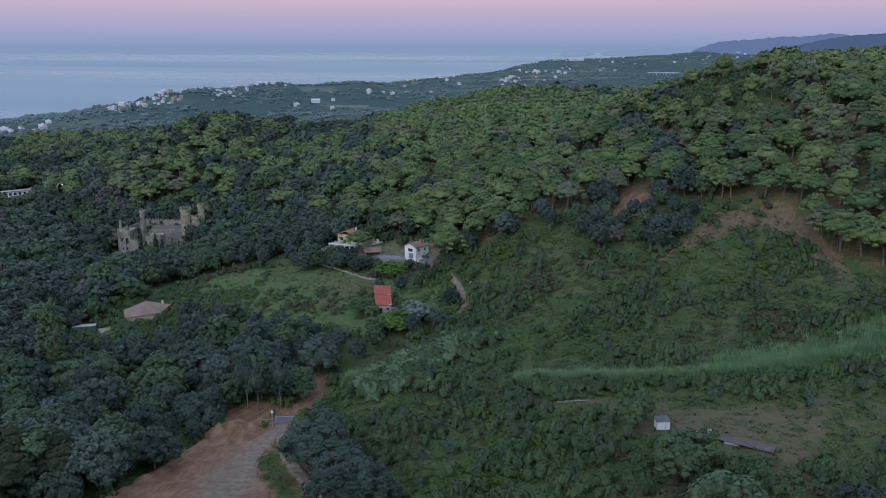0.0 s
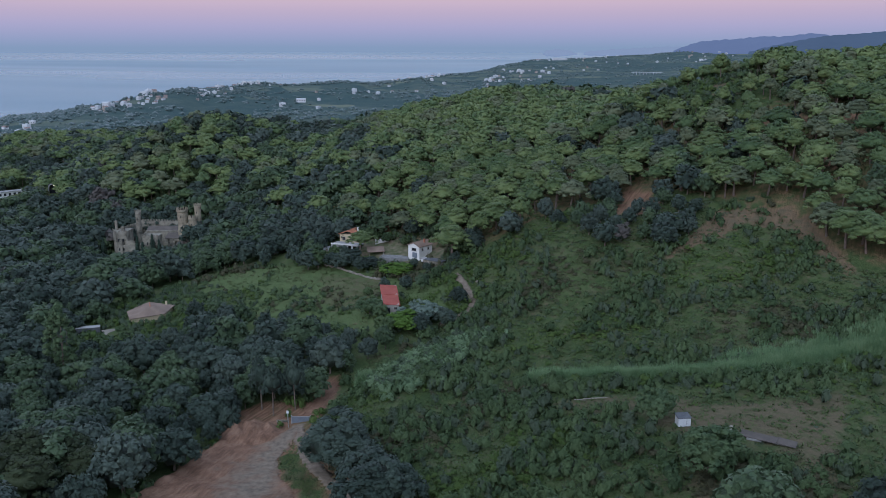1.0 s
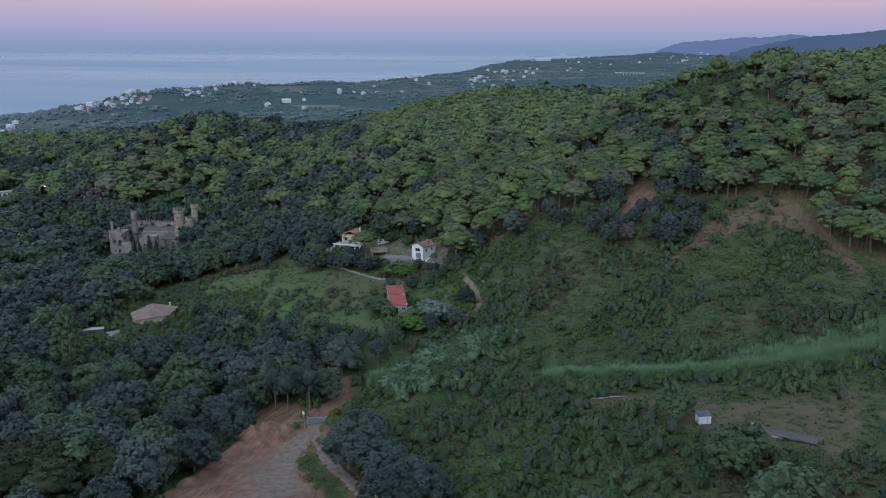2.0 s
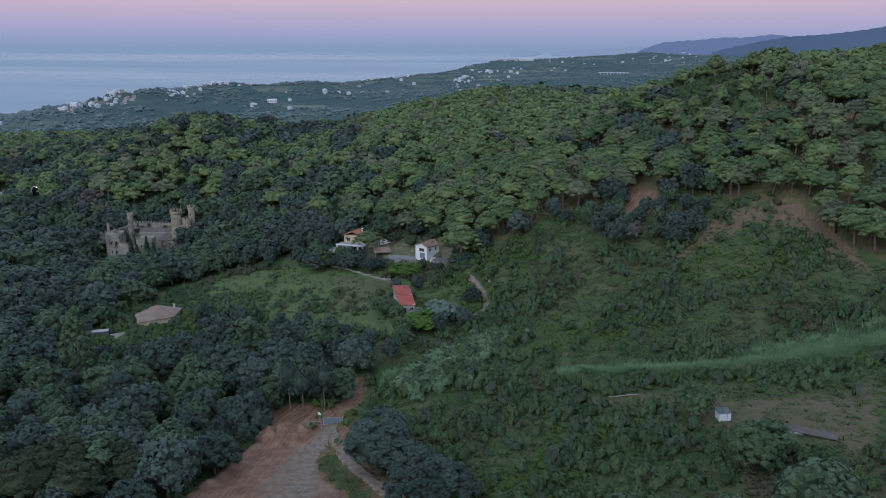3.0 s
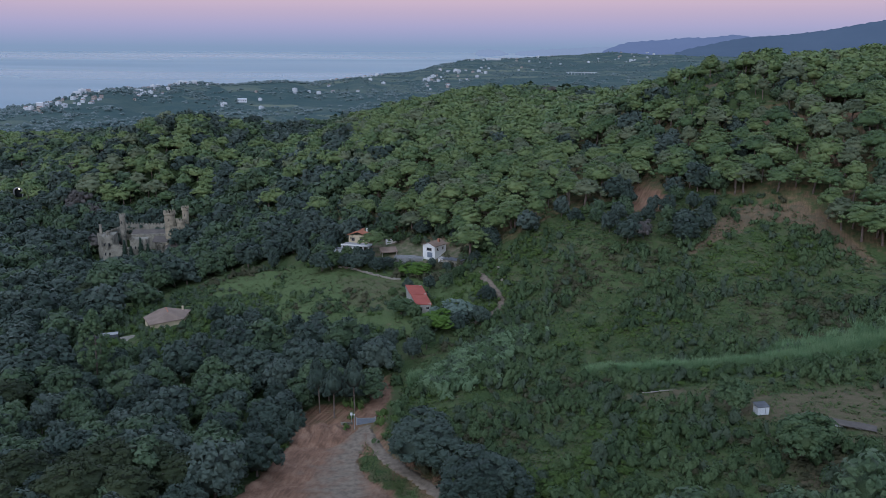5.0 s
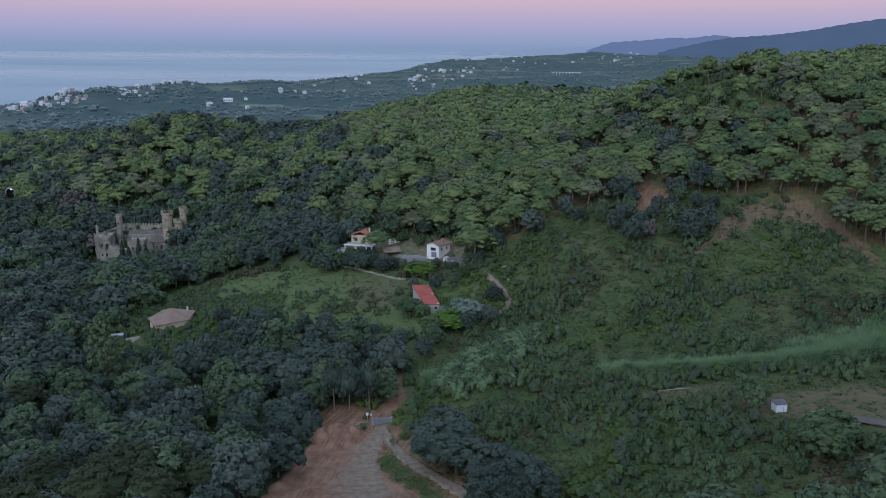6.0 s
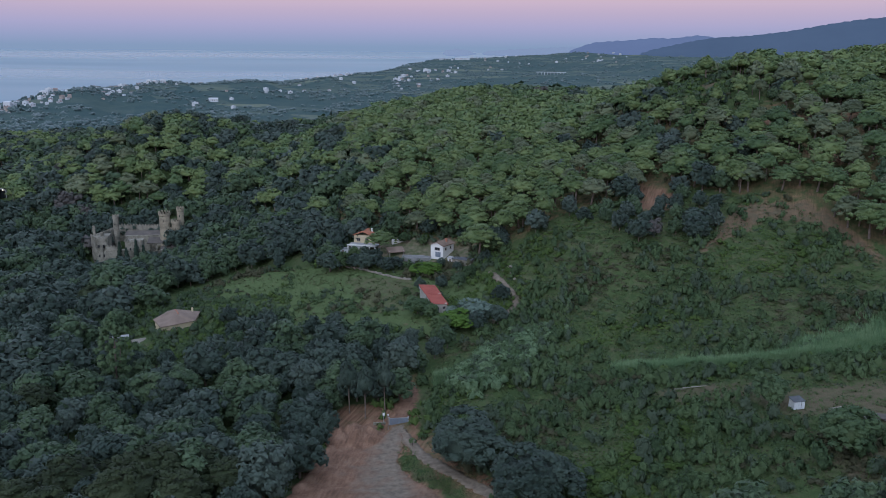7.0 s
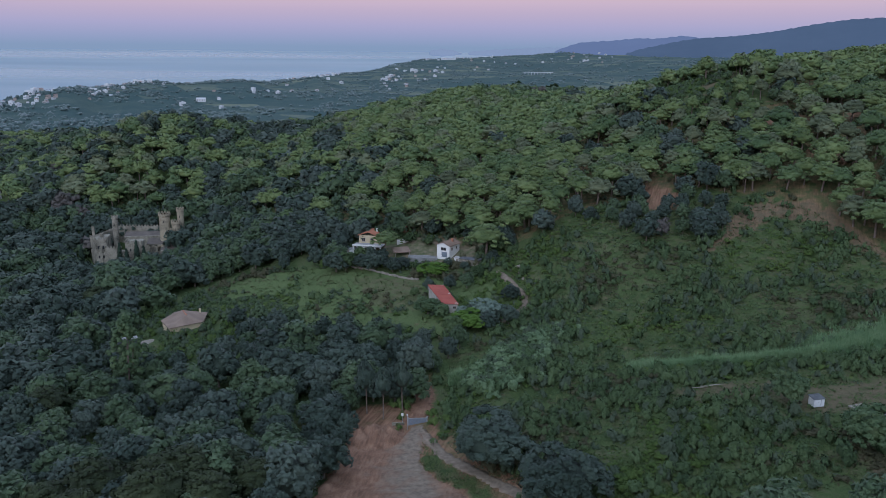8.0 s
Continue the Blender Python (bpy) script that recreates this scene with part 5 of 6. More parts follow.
# ---- buildings near by ----
def gable(sx, sy, z0, rise, over=0.4, thick=0.18):
    """A two-pitch roof, ridge along y."""
    bm = bmesh.new()
    for side in (-1, 1):
        a = [(0, z0 + rise), (side * (sx / 2 + over), z0 - rise * over * 2 / sx)]
        vs = []
        for py in (-sy / 2 - over, sy / 2 + over):
            for px, pz in a:
                vs += [bm.verts.new((px, py, pz)), bm.verts.new((px, py, pz + thick))]
        q = vs
        for f in ((0, 2, 3, 1), (4, 5, 7, 6), (1, 3, 7, 5), (0, 4, 6, 2), (2, 6, 7, 3), (0, 1, 5, 4)):
            bm.faces.new([q[i] for i in f])
    bmesh.ops.recalc_face_normals(bm, faces=bm.faces)
    return bm


def tile_rows(sx, sy, z0, rise, over, name, parent, mat):
    """Courses of rounded tiles down both pitches, each course a part."""
    slope = math.hypot(sx / 2 + over, rise * (1 + over * 2 / sx))
    lean = math.atan2(rise, sx / 2)
    n = max(4, int((sy + 2 * over) / 0.55))
    bm = bmesh.new()
    bmesh.ops.create_cone(bm, cap_ends=True, segments=6, radius1=0.16, radius2=0.16, depth=slope, matrix=pose(0, 0, 0, 0, 90, 0))
    me = bpy.data.meshes.new(name)
    bm.to_mesh(me)
    bm.free()
    me.materials.append(mat)
    for side in (-1, 1):
        for k in range(n):
            ob = new(name, me)
            ob.parent = parent
            mx, mz = side * (sx / 2 + over) / 2, z0 + rise - (rise * (1 + over * 2 / sx)) / 2 + 0.2
            ob.matrix_basis = pose(mx, -sy / 2 - over + (k + 0.5) * (sy + 2 * over) / n, mz, 0, math.degrees(lean) * side, 0)


def window(parent, x, y, z, w, h, face, sill=True):
    """A window let into a wall that faces -y ('y') or +x ('x')."""
    rz = 0 if face == "y" else 90
    frame_bm = boxes((0, 0, 0, w + 0.16, 0.14, 0.08), (0, 0, h - 0.08, w + 0.16, 0.14, 0.08), (-w / 2, 0, 0, 0.08, 0.14, h), (w / 2, 0, 0, 0.08, 0.14, h), (0, 0, 0, 0.06, 0.12, h))
    f = part("window", frame_bm, M_WOOD, parent, "brown window frame")
    f.matrix_basis = pose(x, y, z, 0, 0, rz)
    p = part("pane", boxes((0, 0.02, 0.04, w, 0.04, h - 0.08)), M_GLASS, f, "dark glass pane")
    if sill:
        part("sill", boxes((0, -0.1, -0.1, w + 0.3, 0.3, 0.1)), M_CONC, f)
    return f


def white_house():
    ob = thing("house", at(-10.8, 339.5, -42, -0.2) @ Matrix.Scale(0.93, 4), "white two-storey house with a low brown tiled roof", "house")
    sx, sy, wall = 6.6, 8.4, 5.2
    bm = boxes((0, 0, -1.2, sx, sy, wall + 1.2))
    for end in (-1, 1):
        y0, y1 = end * sy / 2, end * (sy / 2 - 0.25)
        vs = [bm.verts.new(c) for c in ((-sx / 2, y0, wall), (sx / 2, y0, wall), (0, y0, wall + 1.3), (-sx / 2, y1, wall), (sx / 2, y1, wall), (0, y1, wall + 1.3))]
        bm.faces.new(vs[:3]), bm.faces.new(vs[3:][::-1]), bm.faces.new((vs[0], vs[2], vs[5], vs[3])), bm.faces.new((vs[1], vs[4], vs[5], vs[2]))
    part("wall", bm, M_WHITE, ob)
    roof = part("roof", gable(sx, sy, wall, 1.35, 0.5), M_BROWN, ob, "low-pitched brown tiled roof")
    tile_rows(sx, sy, wall, 1.35, 0.5, "tile", roof, M_BROWN)
    ch = part("chimney", boxes((1.5, 1.0, wall + 0.4, 0.7, 0.7, 1.9), (1.5, 1.0, wall + 2.3, 0.95, 0.95, 0.15)), M_TILE, ob, "terracotta chimney")
    window(ob, 0.2, -sy / 2 - 0.02, 3.0, 2.6, 1.3, "y")
    window(ob, sx / 2 + 0.02, -2.2, 3.1, 1.0, 1.1, "x")
    window(ob, sx / 2 + 0.02, 1.6, 3.1, 1.0, 1.1, "x")
    d = part("garage_door", boxes((0.6, -sy / 2 - 0.05, 0, 2.7, 0.1, 2.3)), M_METAL, ob, "grey garage door")
    for k in range(5):
        part("slat", boxes((0.6, -sy / 2 - 0.11, 0.15 + 0.44 * k, 2.6, 0.04, 0.38)), M_METAL, d)
    return ob


white_house()


def terrace_house():
    ob = thing("house", at(-41.5, 362, -22), "terracotta-roofed house with a white arcaded terrace", "house")
    part("wall", boxes((0, 2, -1.5, 8.5, 7, 6.0)), M_CREAM, ob)
    roof = part("roof", gable(8.5, 7, 4.5, 1.5, 0.6), M_TILE, ob, "orange terracotta tiled roof")
    roof.matrix_basis = pose(0, 2, 0)
    tile_rows(8.5, 7, 4.5, 1.5, 0.6, "tile", roof, M_TILE)
    part("chimney", boxes((2.4, 3.2, 5.0, 0.6, 0.6, 1.9)), M_WHITE, ob)
    part("terrace", boxes((1, -4.5, 0.9, 13, 6, 0.3)), M_CONC, ob, "grey paved terrace")
    for k in range(6):
        part("pillar", boxes((-5 + 2.4 * k, -7.2, -2.2, 0.5, 0.5, 3.1)), M_WHITE, ob)
    part("parapet", boxes((1, -7.4, 1.2, 13, 0.2, 0.5)), M_WHITE, ob)
    part("terrace_wall", boxes((1, -2.2, -2.2, 12.6, 0.4, 3.1)), M_WHITE, ob)
    for k in (-2.2, 1.6):
        window(ob, k, -1.52, 1.9, 1.4, 1.5, "y")
    return ob


terrace_house()


def garden_bits():
    w = thing("garden_wall", at(-27.5, 356.5, 8), "short white garden wall beside the terrace", "wall")
    part("panel", boxes((0, 0, -1, 5.5, 0.4, 2.6)), M_WHITE, w)
    part("pier", boxes((2.9, 0, -1, 0.7, 0.7, 4.0)), M_WHITE, w)
    p = thing("pergola", at(-29.5, 346.5, 10, -0.5), "low pergola with a sloping dark reddish roof", "pergola")
    pr = part("roof", boxes((0, 0, 0, 7.2, 5.2, 0.2)), M_BROWN, p)
    pr.matrix_basis = pose(0, 0, 2.3, 13, 0, 0)
    for k in range(9):
        part("slat", boxes((-3.4 + 0.85 * k, 0, 0.2, 0.22, 5.2, 0.1)), M_BROWN, pr)
    for px in (-3, 3):
        for py in (-2, 2):
            part("post", boxes((px, py, -0.6, 0.2, 0.2, 2.9)), M_WOOD, p)
    t = thing("terrace", at(-21, 342.5, -12), "grey paved terrace with retaining walls", "terrace")
    part("paving", boxes((0, 0, -2.5, 12, 8, 2.9)), M_PAVING, t)
    for k in range(4):
        part("step", boxes((-1, -4.0 - 0.5 * (k + 0.5), -2.5, 3, 0.5, 2.7 - 0.4 * k)), M_PAVING, t)
    part("parapet", boxes((0, 4.1, -2.5, 12, 0.25, 3.4)), M_WHITE, t)
    part("parapet", boxes((6.1, 0, -2.5, 0.25, 8, 3.4)), M_CONC, t)
    for x, y, rz, sx, sy, h, mat, label in ((-4.8, 322.5, -35, 8.0, 3.6, 2.2, M_STONE, "low grey stone outbuilding with a flat roof"), (-7.6, 327.5, -35, 5.0, 2.6, 1.8, M_WHITE, "small white outbuilding below the house"),
                                            (-50, 358, 15, 5.5, 2.2, 2.0, M_PALE, "pale lean-to shelter beside the terrace")):
        o = thing("outbuilding", at(x, y, rz), label, "outbuilding")
        part("wall", boxes((0, 0, -1.5, sx, sy, h + 1.5)), mat, o)
        part("roof", boxes((0, 0, h, sx + 0.5, sy + 0.5, 0.18)), M_CONC if mat is not M_STONE else M_DARKROOF, o)
        part("door", boxes((-sx / 4, -sy / 2 - 0.04, 0.1, 0.9, 0.08, h - 0.4)), M_WOOD, o)
    # dry-stone wall along the top of the meadow
    line = [(-55, 345.5), (-46.2, 337.3), (-39.2, 331.1), (-33.6, 324.5), (-26, 318.1)]
    dw = thing("stone_wall", at(-46, 337), "low pale dry-stone wall along the meadow", "wall")
    back = dw.matrix_basis.inverted()
    rng = np.random.default_rng(190)
    for (x0, y0), (x1, y1) in zip(line, line[1:]):
        run = int(math.hypot(x1 - x0, y1 - y0) / 0.9)
        for i in range(run):
            f = (i + 0.5) / run
            px, py = x0 + f * (x1 - x0), y0 + f * (y1 - y0)
            st = part("stone", boxes((0, 0, -0.4, 0.95, 0.6, 1.1 + rng.uniform(-0.25, 0.2), 0, 0.08)), M_ROCK, dw)
            st.matrix_basis = back @ at(px, py, math.degrees(math.atan2(y1 - y0, x1 - x0)) + rng.uniform(-7, 7))
    for k, (x, y, s) in enumerate(((-0.2, 343, 1.2), (0.6, 340.5, 0.9), (9.6, 301, 0.6), (10.1, 297, 0.5), (9.9, 305, 0.9))):
        rng = np.random.default_rng(200 + k)
        v, f, q = clumps(rng, np.array([[0, 0, 0.5], [0.7, 0.3, 0.2], [-0.5, 0.4, 0.9]]), np.array([1.0, 0.7, 0.7]), 1.2, 0)
        b = tagged(new("boulder", mesh_from("boulder", v, f, [M_ROCK], smooth=False)), "pale weathered rock in the bank", "rock", "pale rocks")
        b.matrix_basis = at(x, y, 40 * k)
        b.scale = (s, s, s)


garden_bits()


def barn():
    ob = thing("barn", at(-21.4, 290, 6, 0.5), "long low barn with a stepped red sheet roof", "barn")
    part("wall", boxes((0, -6.0, -2.0, 5.0, 9.8, 4.5), (0, 4.2, -2.0, 5.4, 9.8, 5.1)), M_LIMEWASH, ob)
    for y0, sy, z, sx in ((-6.0, 10.4, 2.5, 5.8), (4.4, 10.4, 3.15, 6.2)):
        roof = part("roof", boxes((0, 0, 0, sx, sy, 0.12)), M_RED, ob, "faded red corrugated roof")
        roof.matrix_basis = pose(0, y0, z + 0.25, 3, 5, 0)
        me = boxes((0, 0, 0.12, 0.16, sy, 0.07))
        first = part("rib", me, M_RED, roof)
        n = int(sx / 0.5)
        first.matrix_basis = pose(-sx / 2 + 0.25, 0, 0)
        for k in range(1, n):
            r = new("rib", first.data)
            r.parent = roof
            r.matrix_basis = pose(-sx / 2 + 0.25 + k * (sx - 0.5) / (n - 1), 0, 0)
    # doorways are dark plates on the wall, standing for the shade indoors
    part("door", boxes((-1.2, -10.93, -0.6, 1.2, 0.1, 2.1)), M_GLASS, ob, "dark plate for the shade inside the doorway")
    window(ob, 1.3, -10.92, 0.7, 1.0, 0.9, "y")
    for k in range(3):
        part("doorway", boxes((-2.53, -9.4 + 3.0 * k, -0.4, 0.08, 1.4, 2.0)), M_GLASS, ob, "dark plate for the shade inside the opening")
    part("ridge_parapet", boxes((0, 9.3, 2.4, 6.0, 0.3, 1.2)), M_CONC, ob)
    s = thing("stone_slab", at(-15.5, 273.5, 12), "pale flat slab lying in front of the barn", "slab")
    part("slab", boxes((0, 0, -0.2, 5.0, 2.6, 0.6, 0, 0.08)), M_CONC, s)
    st = thing("stone_post", at(-26.5, 296.5, 0), "small pale upright stone beside the barn", "stone")
    bm = tube(bmesh.new(), 0, 0, -0.3, 0.45, 0.25, 2.1, 7)
    part("stone", bm, M_ROCK, st)
    tk = thing("water_tank", at(-12.5, 283.5, 20), "dark covered tank behind the barn", "tank")
    part("body", boxes((0, 0, -0.3, 3.4, 2.0, 1.8, 0, 0.12)), M_GLASS, tk)


barn()


def hut():
    ob = thing("farmhouse", at(-113.5, 309.5, -8, -0.4), "low ochre farmhouse with a hipped brown tiled roof", "house")
    poly = [(-8.0, -1.5), (-2.5, -10.5), (7.5, -2.5), (6.5, 8.5), (-6.0, 8.5)]
    part("wall", prism([(x * 0.93, y * 0.93) for x, y in poly], -1.5, 3.0), M_CREAM, ob)
    bm = bmesh.new()
    low = [bm.verts.new((x, y, 2.9)) for x, y in poly]
    under = [bm.verts.new((x, y, 2.72)) for x, y in poly]
    a, b = bm.verts.new((-1.5, 4.0, 5.2)), bm.verts.new((1.5, -1.5, 5.0))
    for f in ((low[4], low[0], a), (low[0], low[1], b, a), (low[1], low[2], b), (low[2], low[3], a, b), (low[3], low[4], a)):
        bm.faces.new(f)
    bm.faces.new(under[::-1])
    for i in range(5):
        j = (i + 1) % 5
        bm.faces.new((under[i], under[j], low[j], low[i]))
    bmesh.ops.triangulate(bm, faces=bm.faces)
    roof = part("roof", bm, M_BROWN, ob, "weathered brown tile roof")
    for k in range(-2, 3):
        part("ridge_tile", boxes((k * 0.5, 1.2 - k * 0.95, 5.0 - 0.03 * k, 0.35, 1.2, 0.22, 29)), M_TILE, roof)
    part("chimney", boxes((4.2, 6.2, 3.0, 0.6, 0.6, 2.1)), M_CREAM, ob)
    for k, (x, y) in enumerate(((-6.1, -3.4), (-4.2, -6.6))):
        w = part("window", boxes((0, 0, 0.9, 0.8, 0.12, 1.2)), M_GLASS, ob, "small dark window")
        w.matrix_basis = pose(x, y, 0, 0, 0, -59)
    y2 = thing("farm_yard", at(-124, 296.5, 25), "pale concrete slab yard beside the farmhouse", "yard")
    part("slab", boxes((0, 0, -0.6, 5, 6, 0.7)), M_ROCK, y2)
    c = thing("container", at(-132, 297.5, 14), "dark blue-grey container with a pale top", "container")
    part("body", boxes((0, 0, -0.4, 8, 2.6, 2.8)), M_DARKROOF, c)
    part("roof", boxes((0, 0, 2.4, 8.2, 2.8, 0.15)), M_CONC, c)
    for k in range(14):
        part("rib", boxes((-3.8 + 0.58 * k, -1.34, -0.2, 0.25, 0.08, 2.5)), M_DARKROOF, c)


hut()


def shed():
    ob = thing("shed", at(47.7, 171.3, 6, 0.45) @ Matrix.Scale(0.78, 4), "small white metal shed with double doors and dark roof", "shed")
    part("wall", boxes((0, 0, -0.4, 3.6, 2.6, 2.5)), M_PALE, ob)
    roof = part("roof", boxes((0, 0, 0, 4.0, 3.2, 0.1)), M_DARKROOF, ob, "dark corrugated lean-to roof")
    roof.matrix_basis = pose(0, 0.1, 2.25, 9, 0, 0)
    for k in range(8):
        part("rib", boxes((-1.85 + 0.53 * k, 0, 0.1, 0.1, 3.2, 0.05)), M_DARKROOF, roof)
    for k in (-0.75, 0.05):
        d = part("door", boxes((k, -1.34, 0.05, 0.74, 0.06, 1.85)), M_PALE, ob, "pale metal door leaf")
        part("handle", boxes((k + (0.25 if k < 0 else -0.25), -1.4, 0.9, 0.05, 0.06, 0.3)), M_STEEL, d)
    part("seam", boxes((0.62, -1.32, 0, 0.08, 0.05, 2.1)), M_DARKROOF, ob, "dark corner seam")
    b = thing("collapsed_roof", at(62.3, 160.8, -33), "low collapsed grey roof lying in the dry grass", "ruin")
    for x, tilt, sag, size in ((-3.6, 3, 1.5, 3.9), (0.1, -2, -2, 3.8), (3.8, 2, 3, 3.7)):
        sh = part("sheet", boxes((0, 0, 0, size, 3.2 - 0.1 * tilt, 0.12)), M_SLATE, b)
        sh.matrix_basis = pose(x, 0.08 * tilt, 0.5 - 0.03 * tilt, tilt, sag, 0.8 * tilt)
    part("sheet", boxes((-3.6, 1.0, 0.1, 3.2, 2.4, 0.12, 12)), M_ROCK, b, "pale concrete sheet")
    part("rubble", boxes((2.0, 0.2, -0.3, 4, 2, 0.6), (-2.5, -0.3, -0.3, 3, 2, 0.6)), M_CONC, b)
    p = thing("concrete_slab", at(56, 167.5, 10), "pale concrete slab beside the shed", "slab")
    part("slab", boxes((0, 0, -0.3, 4.2, 2.4, 0.5, 0, 0.05)), M_ROCK, p)
    q = thing("pallet", at(1.6, 238.0, 15), "small pale board on posts in the scrub", "board")
    part("board", boxes((0, 0, 1.5, 2.6, 1.2, 0.15)), M_PALE, q)
    for k in (-1, 1):
        part("leg", boxes((k, 0, -0.3, 0.12, 0.12, 1.9)), M_WOOD, q)
    for k in range(3):
        l = thing("plank", at(30 + 2 * k, 194 - 0.5 * k, -8 + 5 * k, 0.1), "pale plank lying in the grass", "plank", "planks in the grass")
        part("board", boxes((0, 0, 0, 4.2, 0.3, 0.12)), M_WOOD, l)


shed()


def gate():
    ob = thing("gate", at(-41.6, 207.6, -3, -0.5) @ Matrix.Diagonal((0.85, 1, 0.9, 1)), "wide blue-grey sliding metal gate across the lane", "gate")
    part("rail", boxes((0, 0, 2.25, 5.6, 0.12, 0.12), (0, 0, 0.15, 5.6, 0.12, 0.12)), M_STEEL, ob)
    first = part("panel", boxes((0, 0, 0.2, 0.37, 0.06, 2.1)), M_METAL, ob)
    first.matrix_basis = pose(-2.6, 0, 0)
    for k in range(1, 14):
        p = new("panel", first.data)
        p.parent = ob
        p.matrix_basis = pose(-2.6 + 0.4 * k, 0, 0)
    for k in (-2.95, 2.95):
        post = part("post", boxes((k, 0.05, -0.6, 0.3, 0.35, 3.1)), M_CONC, ob, "pale concrete gate post")
        part("cap", boxes((k, 0.05, 2.5, 0.45, 0.45, 0.1)), M_CONC, post)
    w = thing("boundary_wall", at(-47.2, 208.8, -3), "low pale wall beside the gate", "wall")
    part("wall", boxes((0.6, 0, -0.8, 3.2, 0.3, 1.5)), M_STONE, w)
    part("coping", boxes((0.6, 0, 0.7, 3.3, 0.42, 0.08)), M_STONE, w)
    s = thing("lamp_post", at(-44.6, 205.4), "slim street lamp with a white head beside the gate", "street lamp")
    part("pole", tube(bmesh.new(), 0, 0, -0.4, 0.09, 0.06, 4.6, 8), M_STEEL, s)
    part("lamp_head", boxes((0, -0.2, 4.15, 0.35, 0.7, 0.16, 0, 0.04)), M_PALE, s, "white lamp head")
    b = thing("meter_cabinet", at(-45.4, 209.5), "white cabinet on a post beside the gate", "cabinet")
    part("box", boxes((0, 0, 2.2, 0.6, 0.4, 0.7, 0, 0.05)), M_WHITE, b)
    part("pole", tube(bmesh.new(), 0, 0, -0.4, 0.1, 0.1, 2.6, 8), M_STEEL, b)
    d = thing("young_tree", at(-39.6, 193.5), "small young tree on the verge of the lot", "tree")
    v, f, q = limb([(0, 0, -0.3), (0, 0, 1.2), (0.1, 0, 2)], 0.08, 0.03)
    o = new("trunk", mesh_from("trunk", v, f, [M_BARK]))
    o.parent = d
    v, f, q = bush_shape(210, 14, 16)
    o = new("crown", mesh_from("crown", v + np.array([0, 0, 0.9]), f, [M_BUSH], normals=q))
    o.parent = d
    t = thing("dead_tree", at(60.5, 219, 0), "bare pale dead tree in the scrub", "tree")
    rng = np.random.default_rng(220)
    pieces = [limb([(0, 0, -0.2), (0.3, 0, 1.0), (0.5, 0.1, 1.8)], 0.16, 0.08, 5)]
    for k in range(9):
        a = rng.uniform(0, 6.28)
        q = np.array([math.cos(a), math.sin(a), 0])
        s0 = np.array([0.3, 0, rng.uniform(0.7, 1.7)])
        pieces.append(limb([s0, s0 + q * 0.9 + (0, 0, 0.4), s0 + q * rng.uniform(1.4, 2.3) + (0, 0, rng.uniform(0.2, 1.2))], 0.07, 0.02, 4))
    v, f, q = join(pieces)
    o = new("bare_crown", mesh_from("bare_crown", v, f, [M_DEAD]))
    o.parent = t


gate()


# ---- the castle ----
def merlons(parent, x0, y0, x1, y1, z, size=0.8, gap=0.75, high=0.9, mat=None):
    n = max(2, int(math.hypot(x1 - x0, y1 - y0) / (size + gap)))
    rz = math.degrees(math.atan2(y1 - y0, x1 - x0))
    me = None
    for k in range(n + 1):
        f = k / n
        if me is None:
            ob = part("merlon", boxes((0, 0, -0.02, size, 0.5, high)), mat or M_STONE, parent)
            me = ob.data
        else:
            ob = new("merlon", me)
            ob.parent = parent
        ob.matrix_basis = pose(x0 + f * (x1 - x0), y0 + f * (y1 - y0), z, 0, 0, rz)


def round_tower(ob, x, y, z0, z1, r, mat, crown=True):
    bm = tube(bmesh.new(), x, y, z0, r * 1.06, r, z1 - z0, 18)
    if crown:
        tube(bm, x, y, z1 - 1.6, r, r * 1.16, 0.5, 18)
        tube(bm, x, y, z1 - 1.1, r * 1.16, r * 1.16, 1.1, 18)
    t = part("tower", bm, mat, ob, "round stone tower with battlements")
    me = None
    n = max(7, int(r * 2 * math.pi / 1.35))
    for k in range(n):
        a = 2 * math.pi * k / n
        if me is None:
            m = part("merlon", boxes((0, 0, 0, 0.65, 0.4, 0.85)), mat, t)
            me = m.data
        else:
            m = new("merlon", me)
            m.parent = t
        m.matrix_basis = pose(x + r * 1.04 * math.cos(a), y + r * 1.04 * math.sin(a), z1 - 0.02, 0, 0, math.degrees(a) + 90)
    part("slit", boxes((x - 0.2, y - r * 1.03, z1 - 4.5, 0.3, 0.15, 1.2)), M_GLASS, t)
    return t


